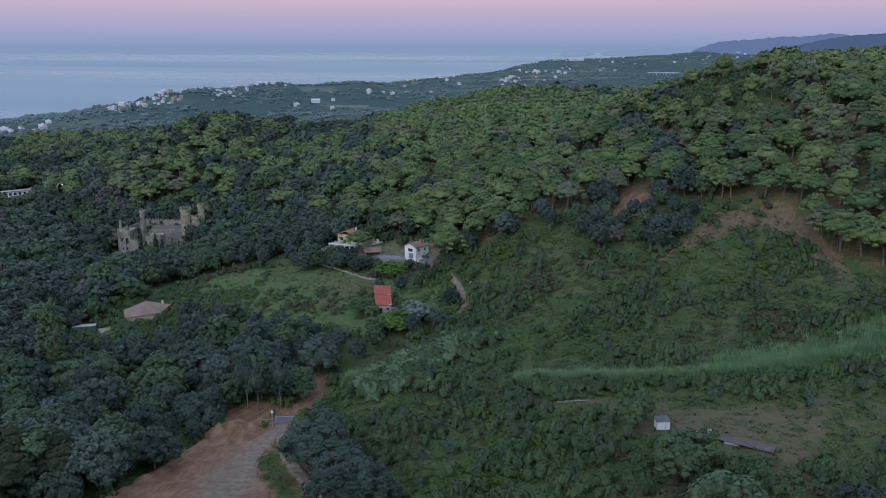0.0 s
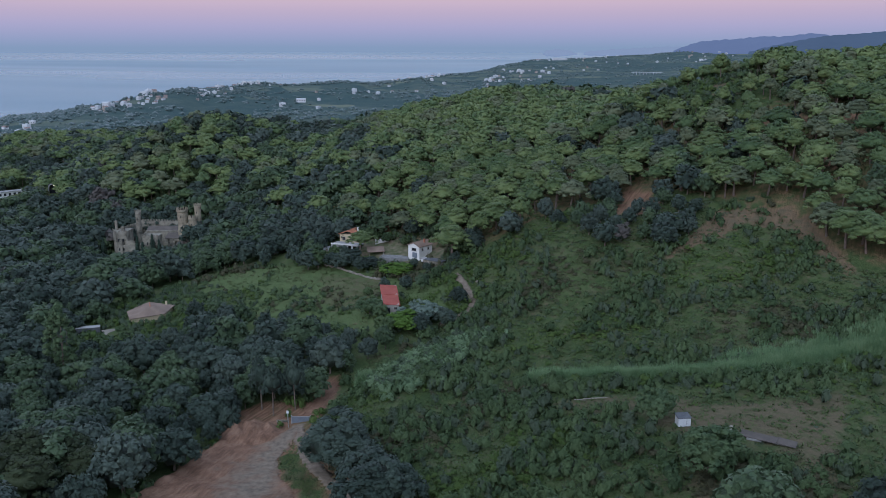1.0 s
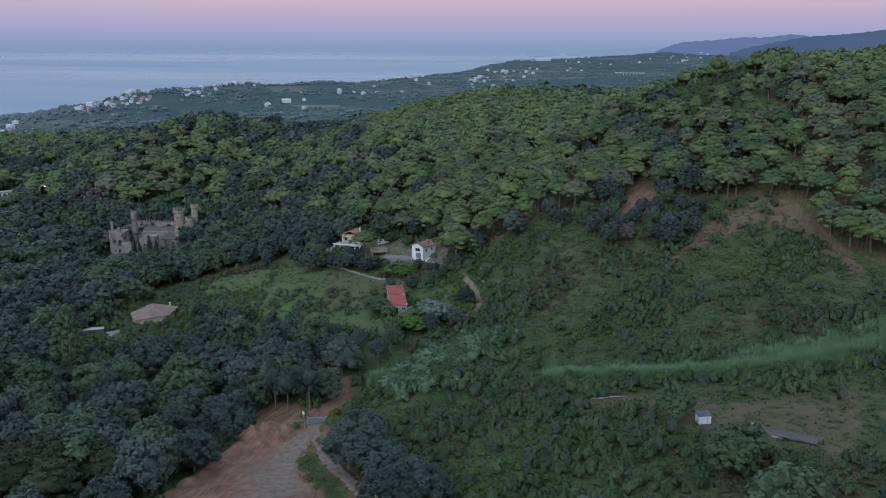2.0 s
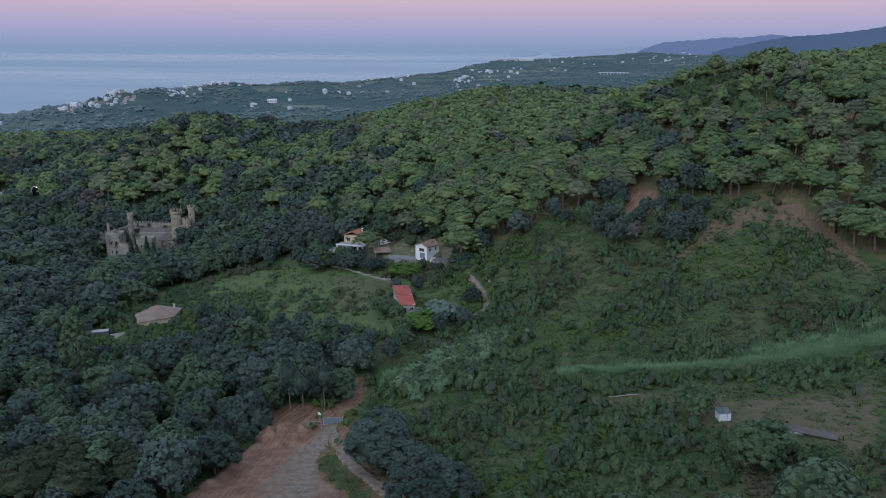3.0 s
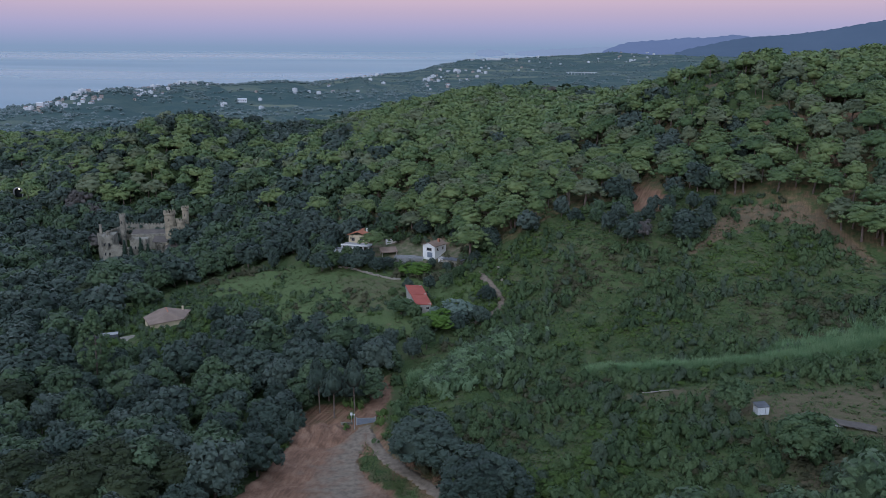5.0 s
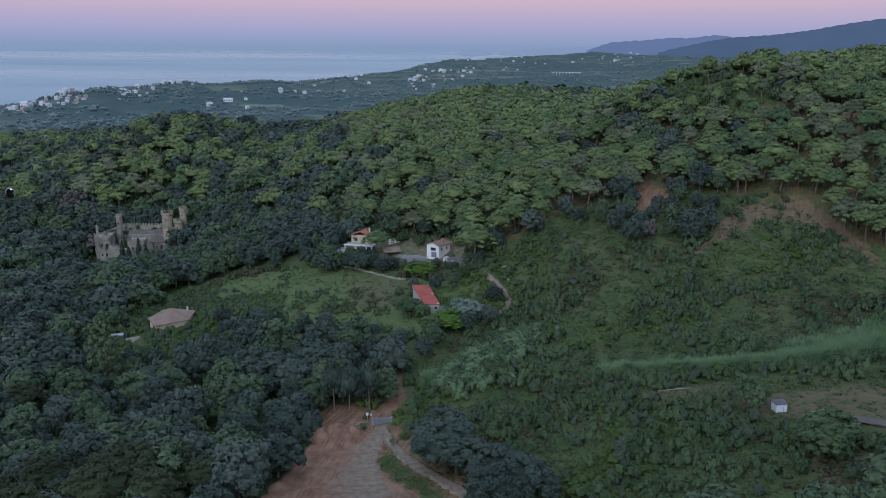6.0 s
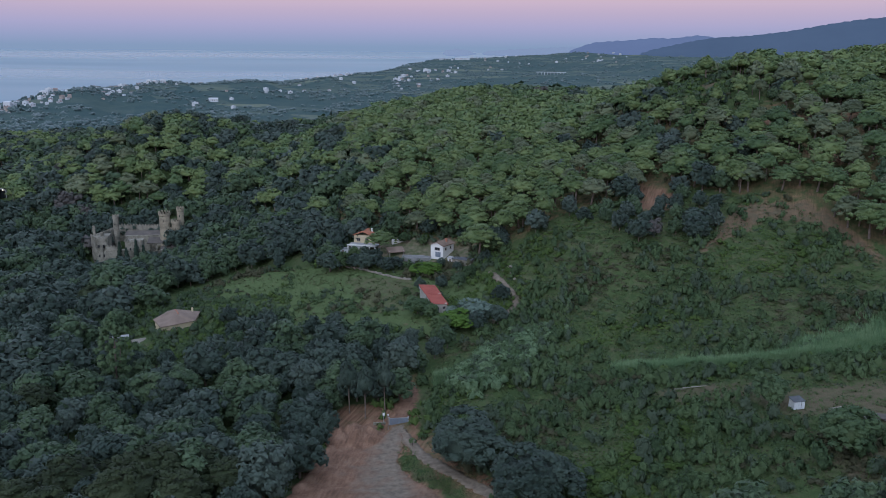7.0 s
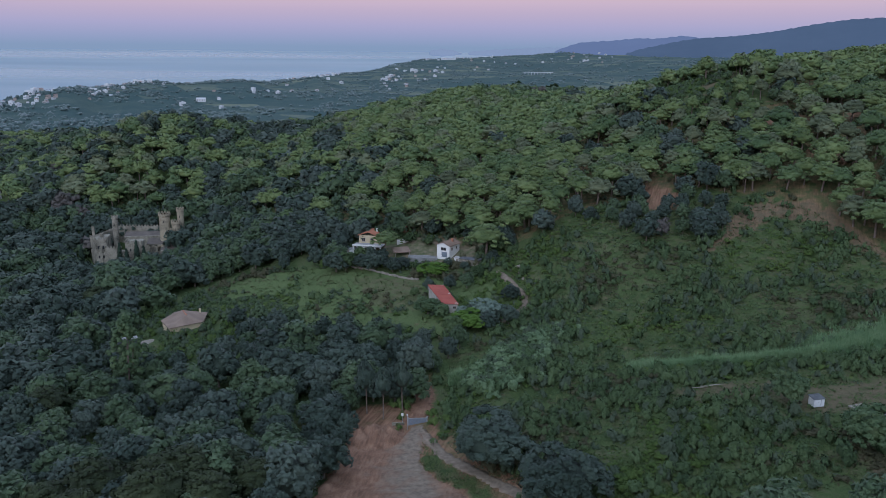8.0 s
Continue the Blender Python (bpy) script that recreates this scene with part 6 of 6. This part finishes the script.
def castle():
    ob = thing("castle", pose(-158, 462, 0, 0, 0, 0), "ruined sandstone castle with battlements and round towers", "castle")
    # curtain walls
    for x0, y0, x1, y1, z0, z1 in ((-18, -8, -12, 13, -24, -4.5), (-12, 13, 17, 9, -24, -3.2), (17, 9, 24, -6, -24, -6.0), (-12, -14, -4, -15, -24, -9.0)):
        length, rz = math.hypot(x1 - x0, y1 - y0), math.degrees(math.atan2(y1 - y0, x1 - x0))
        w = part("curtain_wall", boxes((0, 0, z0, length, 1.2, z1 - z0)), M_STONE, ob, "weathered stone curtain wall")
        w.matrix_basis = pose((x0 + x1) / 2, (y0 + y1) / 2, 0, 0, 0, rz)
        merlons(w, -length / 2, -0.3, length / 2, -0.3, z1)
    # corner block at the front
    k = part("gatehouse", prism([(-20, -8.5), (-16, -15.5), (-11, -14), (-11, -3), (-18, -2)], -26, -4.2), M_STONE, ob, "tall pale corner block")
    merlons(k, -16, -15.3, -11, -13.8, -4.2)
    merlons(k, -19.8, -8.5, -16, -15.3, -4.2)
    part("buttress", boxes((-13.5, -15.4, -26, 1.4, 1.2, 18)), M_STONE, k)
    part("turret", boxes((-18.8, -6, -4.4, 1.2, 1.2, 5.0)), M_STONE, k)
    part("turret", boxes((-14.2, -9, -4.4, 1.6, 1.6, 2.2)), M_STONE, k)
    for x, z in ((-14.6, -9), (-12.4, -9), (-14.6, -14), (-12.4, -14)):
        part("window", boxes((x, -15.1, z, 0.7, 1.0, 1.4)), M_GLASS, k, "dark window opening")
    # keep
    kp = part("keep", boxes((3.0, -15, -26, 8.2, 7.5, 20.5)), M_STONE, ob, "square keep with a flat top")
    merlons(kp, -0.9, -18.5, 6.9, -18.5, -5.5)
    merlons(kp, -0.9, -11.5, -0.9, -18.5, -5.5)
    for x, z in ((1.5, -10), (4.8, -10), (3.2, -15)):
        part("window", boxes((x, -18.78, z, 0.6, 0.1, 1.3)), M_GLASS, kp, "dark window slit")
    part("hall", boxes((-8.5, -13, -26, 15, 5, 15.0)), M_STONE, ob)
    # court ranges with roofs
    r = part("range", boxes((5, 4, -24, 20, 6.5, 17.5)), M_STONE, ob)
    rf = part("roof", boxes((0, 0, 0, 20.6, 6.2, 0.3)), M_SLATE, r, "grey lean-to roof behind the battlements")
    rf.matrix_basis = pose(5, 4, -6.2, 16, 0, 0)
    lg = part("loggia", boxes((9.5, -7.6, -24, 1.0, 1.0, 14.5), (12.3, -7.6, -24, 1.0, 1.0, 14.5), (15.1, -7.6, -24, 1.0, 1.0, 14.5), (12.3, -7.6, -10.2, 6.6, 1.0, 1.2), (12.3, -4.2, -24, 6.6, 6, 11.0)), M_STONE, ob, "arched stone loggia")
    for x in (10.9, 13.7):
        bm = bmesh.new()
        for j in range(6):
            a0 = math.pi * (j + 0.5) / 6
            box(bm, x + 1.05 * math.cos(a0), -7.6, -11.4 + 1.05 * math.sin(a0), 0.5, 0.9, 0.5)
        part("arch", bm, M_STONE_WARM, lg)
    lr = part("roof", boxes((0, 0, 0, 11, 7.4, 0.3)), M_SLATE, lg, "low brown court roof")
    lr.matrix_basis = pose(13.0, -4.5, -8.3, 14, 0, 0)
    e = part("east_range", boxes((21, -11.5, -26, 11, 9, 15.0)), M_STONE, ob)
    er = part("roof", boxes((0, 0, 0, 11.8, 9.8, 0.3)), M_SLATE, e, "grey sloping roof")
    er.matrix_basis = pose(21, -11.5, -10.3, 14, -6, 0)
    part("wall_panel", boxes((16.3, -8.2, -24, 3.0, 3.0, 14.8)), M_STONE_WARM, ob, "pale plastered wall")
    # towers
    round_tower(ob, -9.7, 3.3, -22, 3.8, 1.45, M_STONE)
    round_tower(ob, 16.5, -3.0, -22, 6.2, 2.75, M_STONE_WARM)
    round_tower(ob, 22.3, -4.0, -24, 2.0, 2.2, M_STONE_WARM)
    round_tower(ob, 24.3, -0.5, -22, 8.0, 1.75, M_STONE_WARM)
    round_tower(ob, 18.8, -7.0, -22, -2.0, 1.6, M_STONE_WARM)
    return ob


castle()


# ---- far things ----
def pylon():
    ob = thing("pylon", at(-321, 790) @ Matrix.Scale(0.42, 4), "grey steel lattice power pylon on the far slope", "pylon")
    bm = bmesh.new()
    for sx in (-1, 1):
        for sy in (-1, 1):
            v = [bm.verts.new(c) for c in ((sx * 1.6, sy * 1.6, -2), (sx * 1.6 - 0.25 * sx, sy * 1.6, -2), (sx * 0.35 - 0.2 * sx, sy * 0.35, 30), (sx * 0.35, sy * 0.35, 30))]
            bm.faces.new(v)
    part("mast", bm, M_STEEL, ob)
    for z, w in ((24, 4.0), (27, 3.2), (29.5, 2.4)):
        part("arm", boxes((0, 0, z, 2 * w, 0.35, 0.35)), M_STEEL, ob)
    for k in range(7):
        part("brace", boxes((0, 0, 2 + 4 * k, 2 * (1.5 - 0.17 * k), 0.15, 0.15), (0, 0, 2 + 4 * k, 0.15, 2 * (1.5 - 0.17 * k), 0.15)), M_STEEL, ob)


pylon()


def roadside():
    v, f = [], []
    line = np.array(ROAD, float)
    pts = np.concatenate([np.stack([np.linspace(a[0], b[0], 8), np.linspace(a[1], b[1], 8)], 1) for a, b in zip(line, line[1:])])
    for k, p in enumerate(pts):
        q = pts[min(k + 1, len(pts) - 1)] - pts[max(k - 1, 0)]
        q /= np.hypot(*q) + 1e-9
        for s in (-5, 5):
            x, y = p[0] - q[1] * s, p[1] + q[0] * s
            v.append((x, y, land(x, y) + 0.7))
            v.append((x, y, land(x, y) - 1.5))
    for k in range(len(pts) - 1):
        a, b = 4 * k, 4 * k + 4
        for p, q in ((0, 2), (2, 3), (1, 0)):
            f += [(a + p, a + q, b + q), (a + p, b + q, b + p)]
    tagged(new("road", mesh_from("road", v, f, [M_ASPHALT], smooth=False)), "grey asphalt road through the woods", "road", kind="structure")
    h = thing("roadside_building", at(-311, 612, 40), "long low white roadside building", "building")
    part("wall", boxes((0, 0, -2, 20, 6, 5.5)), M_WHITE, h)
    part("roof", boxes((0, 0, 3.5, 21, 7, 0.3)), M_CONC, h)
    for k in range(6):
        part("window", boxes((-8 + 3.2 * k, -3.03, 0.8, 1.6, 0.1, 1.8)), M_GLASS, h, "dark window")
    t = thing("tunnel_portal", pose(-262, 577, -1.5, 0, 0, 12) @ Matrix.Scale(0.8, 4), "concrete tunnel portal with an arched mouth in the wooded slope", "tunnel")
    bm = bmesh.new()
    for k in range(11):
        a = math.pi * k / 10
        bmesh.ops.create_cube(bm, size=1, matrix=pose(3.2 * math.cos(a), 0, 1.0 + 3.2 * math.sin(a), 0, -math.degrees(a), 0) @ Matrix.Diagonal((0.8, 3.0, 1.15, 1)))
    box(bm, -3.2, 0, -4, 0.8, 3, 5)
    box(bm, 3.2, 0, -4, 0.8, 3, 5)
    part("arch", bm, M_CONC, t)
    # a dark sheet across the arch takes the place of the tunnel's inner shade
    part("mouth_shade", boxes((0, 1.6, -4, 7.2, 0.4, 8.0)), M_GLASS, t, "dark sheet for the shade inside the tunnel")
    m_lamp = bpy.data.materials.new("lamp_glow")
    m_lamp.use_nodes = True
    b = m_lamp.node_tree.nodes["Principled BSDF"]
    b.inputs["Emission Color"].default_value, b.inputs["Emission Strength"].default_value = (1.0, 0.80, 0.6, 1), 4
    for x, y in ((-300, 583), (-286, 584), (-270, 572)):
        s = thing("street_lamp", at(x, y) @ Matrix.Scale(0.8, 4), "tall unlit street lamp beside the road", "street lamp", "street lamps by the road")
        part("pole", tube(bmesh.new(), 0, 0, -1, 0.16, 0.1, 13.5, 6), M_STEEL, s)
        part("lamp_head", boxes((0, -0.6, 12.3, 0.6, 1.4, 0.3)), M_STEEL, s, "lamp head")
    part("tunnel_lamp", boxes((0.8, 0.4, 2.6, 0.9, 0.3, 0.9, 0, 0.1)), m_lamp, t, "glowing warm lamp")


roadside()


def far_house(name, sx, sy, h, roof, wall, mat_roof):
    ob = new(name)
    part("wall", boxes((0, 0, -6, sx, sy, h + 6)), wall, ob)
    if roof:
        part("roof", gable(sx, sy, h, sx * 0.18, 0.5, 0.3), mat_roof, ob)
    else:
        part("roof", boxes((0, 0, h, sx * 0.98, sy * 0.98, 0.5), (0, 0, h + 0.5, sx * 0.3, sy * 0.3, 2.0)), wall, ob)
    for k in (-0.3, 0.0, 0.3):
        part("window", boxes((sx * k, -sy / 2 - 0.06, h * 0.45, 1.6, 0.12, 1.8)), M_GLASS, ob)
    return ob


def far_town():
    rng = np.random.default_rng(33)
    kinds = [far_house("town_house", 11, 13, 6, True, M_FARWHITE, M_FARROOF), far_house("town_house", 14, 10, 9, False, M_FARWHITE, M_FARROOF),
             far_house("town_house", 10, 10, 7, True, M_FAROCHRE, M_FARROOF), far_house("town_house", 18, 11, 12, False, M_FARWHITE, M_FARROOF), far_house("town_house", 9, 12, 5, True, M_FARWHITE, M_FARROOF)]
    labels = ["distant white house with a tiled roof", "distant white flat-roofed villa", "distant ochre house with a tiled roof", "distant white apartment block", "small distant white house"]
    for ob, label in zip(kinds, labels):
        tagged(ob, label, "house", "town houses on the coast")
    spots = []
    # clusters: bearing from and to (x over y), distance behind the shore, its spread, number
    for u0, u1, back, sd, n in ((-0.33, -0.30, 70, 30, 12), (-0.30, -0.25, 75, 40, 34), (-0.25, -0.19, 80, 45, 62), (-0.19, -0.15, 70, 35, 22), (-0.39, -0.30, 230, 45, 60), (-0.27, -0.22, 190, 50, 18), (-0.12, -0.09, 90, 40, 4),
                                (-0.045, 0.02, 60, 30, 52), (-0.17, 0.02, 420, 130, 16), (0.06, 0.10, 700, 120, 22), (0.09, 0.15, 900, 140, 24), (0.12, 0.16, 200, 60, 16), (0.16, 0.24, 60, 60, 40), (0.18, 0.34, 900, 250, 22), (0.30, 0.45, 260, 200, 46), (-0.52, -0.46, 380, 60, 10)):
        for _ in range(n):
            uu = rng.uniform(u0, u1)
            dd = min(float(np.interp(uu, [c[0] for c in COAST], [c[1] for c in COAST])), 4560) - back + rng.normal() * sd
            x, y = dd * uu / math.sqrt(1 + uu * uu), dd / math.sqrt(1 + uu * uu)
            if coast_at(np.array([x]), np.array([y]))[0] - dd > 20 and all(math.hypot(x - a, y - b) > 13 for a, b in spots):
                spots.append((x, y))
    used = set()
    for n, (x, y) in enumerate(spots):
        k = int(rng.integers(5))
        m = pose(x, y, land(x, y), 0, 0, rng.uniform(-60, 60))
        grow = rng.uniform(0.36, 0.72)
        if k in used:
            copy_thing(kinds[k], m).scale = (grow, grow, grow)
        else:
            kinds[k].matrix_basis = m
            used.add(k)


far_town()


def far_halls():
    for x, y, rz, sx, sy, h, mat, label in ((296, 1820, 5, 38, 18, 8, M_FARWHITE, "distant white factory hall"), (229, 1785, 8, 26, 14, 5, M_FARWHITE, "distant pale flat warehouse"), (545, 3552, 0, 80, 25, 10, M_FARWHITE, "distant white apartment complex on the headland"),
                                            (-209, 1270, 12, 20, 13, 9, M_FAROCHRE, "ochre villa with a tiled roof among trees"), (-262, 1770, 5, 24, 12, 8, M_FARWHITE, "low white villa on the plain"), (-560, 1500, 0, 14, 12, 14, M_FARWHITE, "pale water tower among the trees"), (135, 1490, 10, 16, 10, 6, M_FAROCHRE, "reddish farm building with a tiled roof")):
        ob = thing("far_building", at(x, y, rz) @ Matrix.Scale(0.75, 4), label, "building")
        part("wall", boxes((0, 0, -6, sx, sy, h + 6)), mat, ob)
        part("roof", gable(sy, sx, h, 2.0, 0.6, 0.4), M_FARROOF if "tiled" in label else M_FARWHITE, ob).matrix_basis = pose(0, 0, 0, 0, 0, 90)
        for k in range(int(sx / 6)):
            part("window", boxes((-sx / 2 + 3 + 6 * k, -sy / 2 - 0.06, h * 0.4, 2.2, 0.12, 2.2)), M_GLASS, ob)
    v = thing("viaduct", at(663, 2608, -12, 0) @ Matrix.Scale(0.62, 4), "distant pale road viaduct on piers", "bridge")
    part("deck", boxes((0, 0, 10, 150, 9, 2.2)), M_FARWHITE, v)
    for k in range(9):
        part("pier", boxes((-64 + 16 * k, 0, -8, 2.4, 5, 18)), M_FARWHITE, v)


far_halls()


def lot_material():
    """Trodden earth: orange-red where it was dug, pale and stony where it is driven on (attribute pale)."""
    m = material("trodden_earth", [(0.115, 0.064, 0.043), (0.18, 0.102, 0.068), (0.25, 0.152, 0.104)], 3.0, 0.95, 0.25, 0.5, spec=0.1, fine=0.9)
    n, l = m.node_tree.nodes, m.node_tree.links
    b = n["Principled BSDF"]
    base = b.inputs["Base Color"].links[0].from_socket
    at_pale, g = n.new("ShaderNodeAttribute"), n.new("ShaderNodeNewGeometry")
    turn, rut, dark = n.new("ShaderNodeMapping"), n.new("ShaderNodeTexNoise"), n.new("ShaderNodeValToRGB")
    turn.vector_type = "TEXTURE"
    turn.inputs["Rotation"].default_value, turn.inputs["Scale"].default_value = (0, 0, radians(-17)), (0.55, 3.6, 2.0)
    rut.inputs["Scale"].default_value, rut.inputs["Detail"].default_value = 1.0, 5
    l.new(g.outputs["Position"], turn.inputs["Vector"]), l.new(turn.outputs[0], rut.inputs["Vector"])
    # dark streaks along the ruts paint the shadow between their ridges
    dark.color_ramp.elements[0].position, dark.color_ramp.elements[1].position = 0.36, 0.62
    dark.color_ramp.elements[0].color, dark.color_ramp.elements[1].color = (0.090, 0.052, 0.037, 1), (0.255, 0.148, 0.096, 1)
    l.new(rut.outputs[0], dark.inputs[0])
    rut_shade = n.new("ShaderNodeMix")
    rut_shade.data_type = "RGBA"
    rut_shade.inputs["Factor"].default_value = 0.3
    l.new(base, rut_shade.inputs["A"]), l.new(dark.outputs[0], rut_shade.inputs["B"])
    base = rut_shade.outputs["Result"]
    at_pale.attribute_name = "pale"
    rag, spot = n.new("ShaderNodeTexNoise"), n.new("ShaderNodeTexNoise")
    rag.inputs["Scale"].default_value, rag.inputs["Detail"].default_value = 0.28, 7
    spot.inputs["Scale"].default_value, spot.inputs["Detail"].default_value = 0.8, 6
    l.new(g.outputs["Position"], rag.inputs["Vector"]), l.new(g.outputs["Position"], spot.inputs["Vector"])
    stone = n.new("ShaderNodeValToRGB")
    stone.color_ramp.elements[0].position, stone.color_ramp.elements[1].position = 0.33, 0.72
    stone.color_ramp.elements[0].color, stone.color_ramp.elements[1].color = (0.130, 0.102, 0.078, 1), (0.225, 0.180, 0.138, 1)
    l.new(spot.outputs[0], stone.inputs[0])
    edge, span, over = n.new("ShaderNodeMath"), n.new("ShaderNodeMapRange"), n.new("ShaderNodeMix")
    edge.operation = "MULTIPLY_ADD"
    l.new(rag.outputs[0], edge.inputs[0]), l.new(at_pale.outputs["Fac"], edge.inputs[2])
    edge.inputs[1].default_value = 1.6
    span.inputs["From Min"].default_value, span.inputs["From Max"].default_value = 0.95, 1.75
    l.new(edge.outputs[0], span.inputs["Value"])
    over.data_type = "RGBA"
    l.new(span.outputs[0], over.inputs["Factor"]), l.new(base, over.inputs["A"]), l.new(stone.outputs[0], over.inputs["B"])
    l.new(over.outputs["Result"], b.inputs["Base Color"])
    return m


M_LOT = lot_material()


def lot_sheet():
    """The dug and driven lot by the gate, with wheel ruts and a ragged bank."""
    rng = np.random.default_rng(43)
    xs, ys = np.arange(-80, -28, 0.55), np.arange(131, 210, 0.55)
    gx, gy = np.meshgrid(xs, ys)
    x, y = gx.ravel() + rng.uniform(-0.12, 0.12, gx.size), gy.ravel() + rng.uniform(-0.12, 0.12, gx.size)
    border = near_line(x, y, LOT + LOT[:1])
    wob = 0.9 * np.sin(x * 0.9 + 1.7 * np.sin(y * 0.6)) + 0.6 * np.sin(y * 1.7 + x * 0.8)
    keep = inside(x, y, LOT) & (border + 0.5 * wob > 0.2) | inside(x, y, LOT) & (border > 1.5)
    across = x * 0.95 - y * 0.31 + 0.8 * np.sin(y * 0.11)
    dug = smooth_step(-49, -55, x + 0.12 * (y - 190))
    ruts = np.abs(np.sin(across * 1.5)) ** 0.5 * 0.42 * dug * (0.4 + 0.6 * np.sin(y * 0.23 + x * 0.1) ** 2)
    bank = 0.7 * np.exp(-((near_line(x, y, [(-62, 196), (-66, 181), (-71, 168), (-80, 132)]) - 2.2) / 1.3) ** 2)
    rough = 0.10 * np.sin(x * 2.3 + np.sin(y * 1.9)) * np.sin(y * 2.1) + rng.uniform(-0.06, 0.06, x.size)
    z = height(x, y) + 0.22 + ruts + bank * (1 + 0.4 * np.sin(y * 1.1)) + rough * (0.4 + 0.6 * dug) - 0.35 * (border < 0.7)
    nx = len(xs)
    a = (np.arange(len(ys) - 1)[:, None] * nx + np.arange(nx - 1)).ravel()
    tris = np.concatenate([np.stack([a, a + 1, a + nx + 1], 1), np.stack([a, a + nx + 1, a + nx], 1)])
    tris = tris[keep[tris].all(1)]
    me = mesh_from("dirt_lot", np.stack([x, y, z], 1), tris, [M_LOT])
    pale = 0.95 * np.exp(-(near_line(x, y, [(-42.3, 207), (-43.5, 201), (-46, 190), (-47.5, 178), (-48, 160), (-48, 131)]) / np.interp(y, [150, 180, 195, 204, 208], [8.0, 6.5, 4.5, 2.4, 2.0])) ** 2)
    at_pale = me.attributes.new("pale", "FLOAT", "POINT")
    at_pale.data.foreach_set("value", pale.astype(np.float32))
    tagged(new("dirt_lot", me), "bare red earth lot with a pale trodden middle and wheel ruts", "dirt lot", kind="structure")


def ribbon(name, line, half, mat, label, pale=0.6, lift=0.16):
    """A trodden way draped over the ground along a line, with ragged edges."""
    rng = np.random.default_rng(len(line))
    pts = np.array(line, float)
    run = np.concatenate([[0], np.cumsum(np.hypot(*np.diff(pts, axis=0).T))])
    t = np.arange(0, run[-1], 0.8)
    cx = np.convolve(np.pad(np.interp(t, run, pts[:, 0]), 4, "edge"), np.ones(9) / 9, "valid")
    cy = np.convolve(np.pad(np.interp(t, run, pts[:, 1]), 4, "edge"), np.ones(9) / 9, "valid")
    dx, dy = np.gradient(cx), np.gradient(cy)
    size = np.hypot(dx, dy) + 1e-9
    rows = []
    for f, drop in ((-1.25, -0.5), (-1, 0), (-0.5, 0.02), (0, 0.08), (0.5, 0.02), (1, 0), (1.25, -0.5)):
        w = f * half * (1 + (0.22 * rng.normal(size=len(t)) if abs(f) > 0.9 else 0))
        x, y = cx - dy / size * w, cy + dx / size * w
        rows.append(np.stack([x, y, height(x, y) + lift + drop], 1))
    v, n = np.concatenate(rows), len(t)
    i = (np.arange(len(rows) - 1)[:, None] * n + np.arange(n - 1)).ravel()
    me = mesh_from(name, v, np.concatenate([np.stack([i, i + 1, i + n + 1], 1), np.stack([i, i + n + 1, i + n], 1)]), [mat])
    me.attributes.new("pale", "FLOAT", "POINT").data.foreach_set("value", np.full(len(v), pale, np.float32))
    tagged(new(name, me), label, "path", kind="structure")


lot_sheet()
ribbon("lane", LANE[:4][::-1], 2.3, M_LOT, "red earth lane climbing behind the gate", 0.0)
ribbon("lane", [(-42.3, 206.8), (-41, 199), (-39.6, 193.5), (-35.5, 182), (-30.5, 172), (-25, 163), (-17, 148)], 1.5, M_LOT, "pale dirt lane beside the lot", 1.0)
ribbon("footpath", FOOTPATH, 1.15, M_LOT, "pale trodden footpath curving up to the houses", 1.1)


def lot_details():
    """The heap of red earth beside the gate and the loose clods and stones on the lot."""
    rng = np.random.default_rng(44)
    n = 26
    gx, gy = np.meshgrid(np.linspace(-9, 9, n), np.linspace(-8, 8, n))
    x, y = gx.ravel(), gy.ravel()
    k = np.clip(1 - (x / 8.5) ** 2 - (y / 7.5) ** 2, 0, 1)
    z = 3.0 * k**0.75 * (1 + 0.25 * np.sin(x * 1.3 + np.sin(y))) - 0.7 * k * np.abs(np.sin(x * 1.1 + 0.5 * y)) ** 3 + 0.35 * k * np.sin(x * 2.1 - y * 1.7) + k * rng.uniform(-0.12, 0.12, x.size) - 0.15
    wx, wy = x - 54.5, y + 202
    v = np.stack([x, y, z + height(wx, wy) - land(-54.5, 202)], 1)
    a = (np.arange(n - 1)[:, None] * n + np.arange(n - 1)).ravel()
    tris = np.concatenate([np.stack([a, a + 1, a + n + 1], 1), np.stack([a, a + n + 1, a + n], 1)])
    heap = tagged(new("earth_mound", mesh_from("earth_mound", v, tris, [M_LOT])), "low heap of bare red earth on the lot", "earth")
    heap.matrix_basis = at(-54.5, 202, 0, 0.25)
    shape = [(ICO * np.random.default_rng(k).uniform(0.6, 1.2, (12, 1)), ICO_F, ICO, np.zeros(20, int)) for k in range(4)]
    px, py = rng.uniform(-74, -26, 1500), rng.uniform(150, 208, 1500)
    ok = inside(px, py, LOT)
    rows = [(rng.integers(4), a, b, c, rng.uniform(0, 6.28), s, s * 0.6) for a, b, c, s in zip(px[ok], py[ok], height(px[ok], py[ok]), rng.uniform(0.05, 0.28, ok.sum()))]
    scatter("clods", shape, rows, [M_EARTH], "loose stones and clods of earth on the lot", "stones", False)


lot_details()
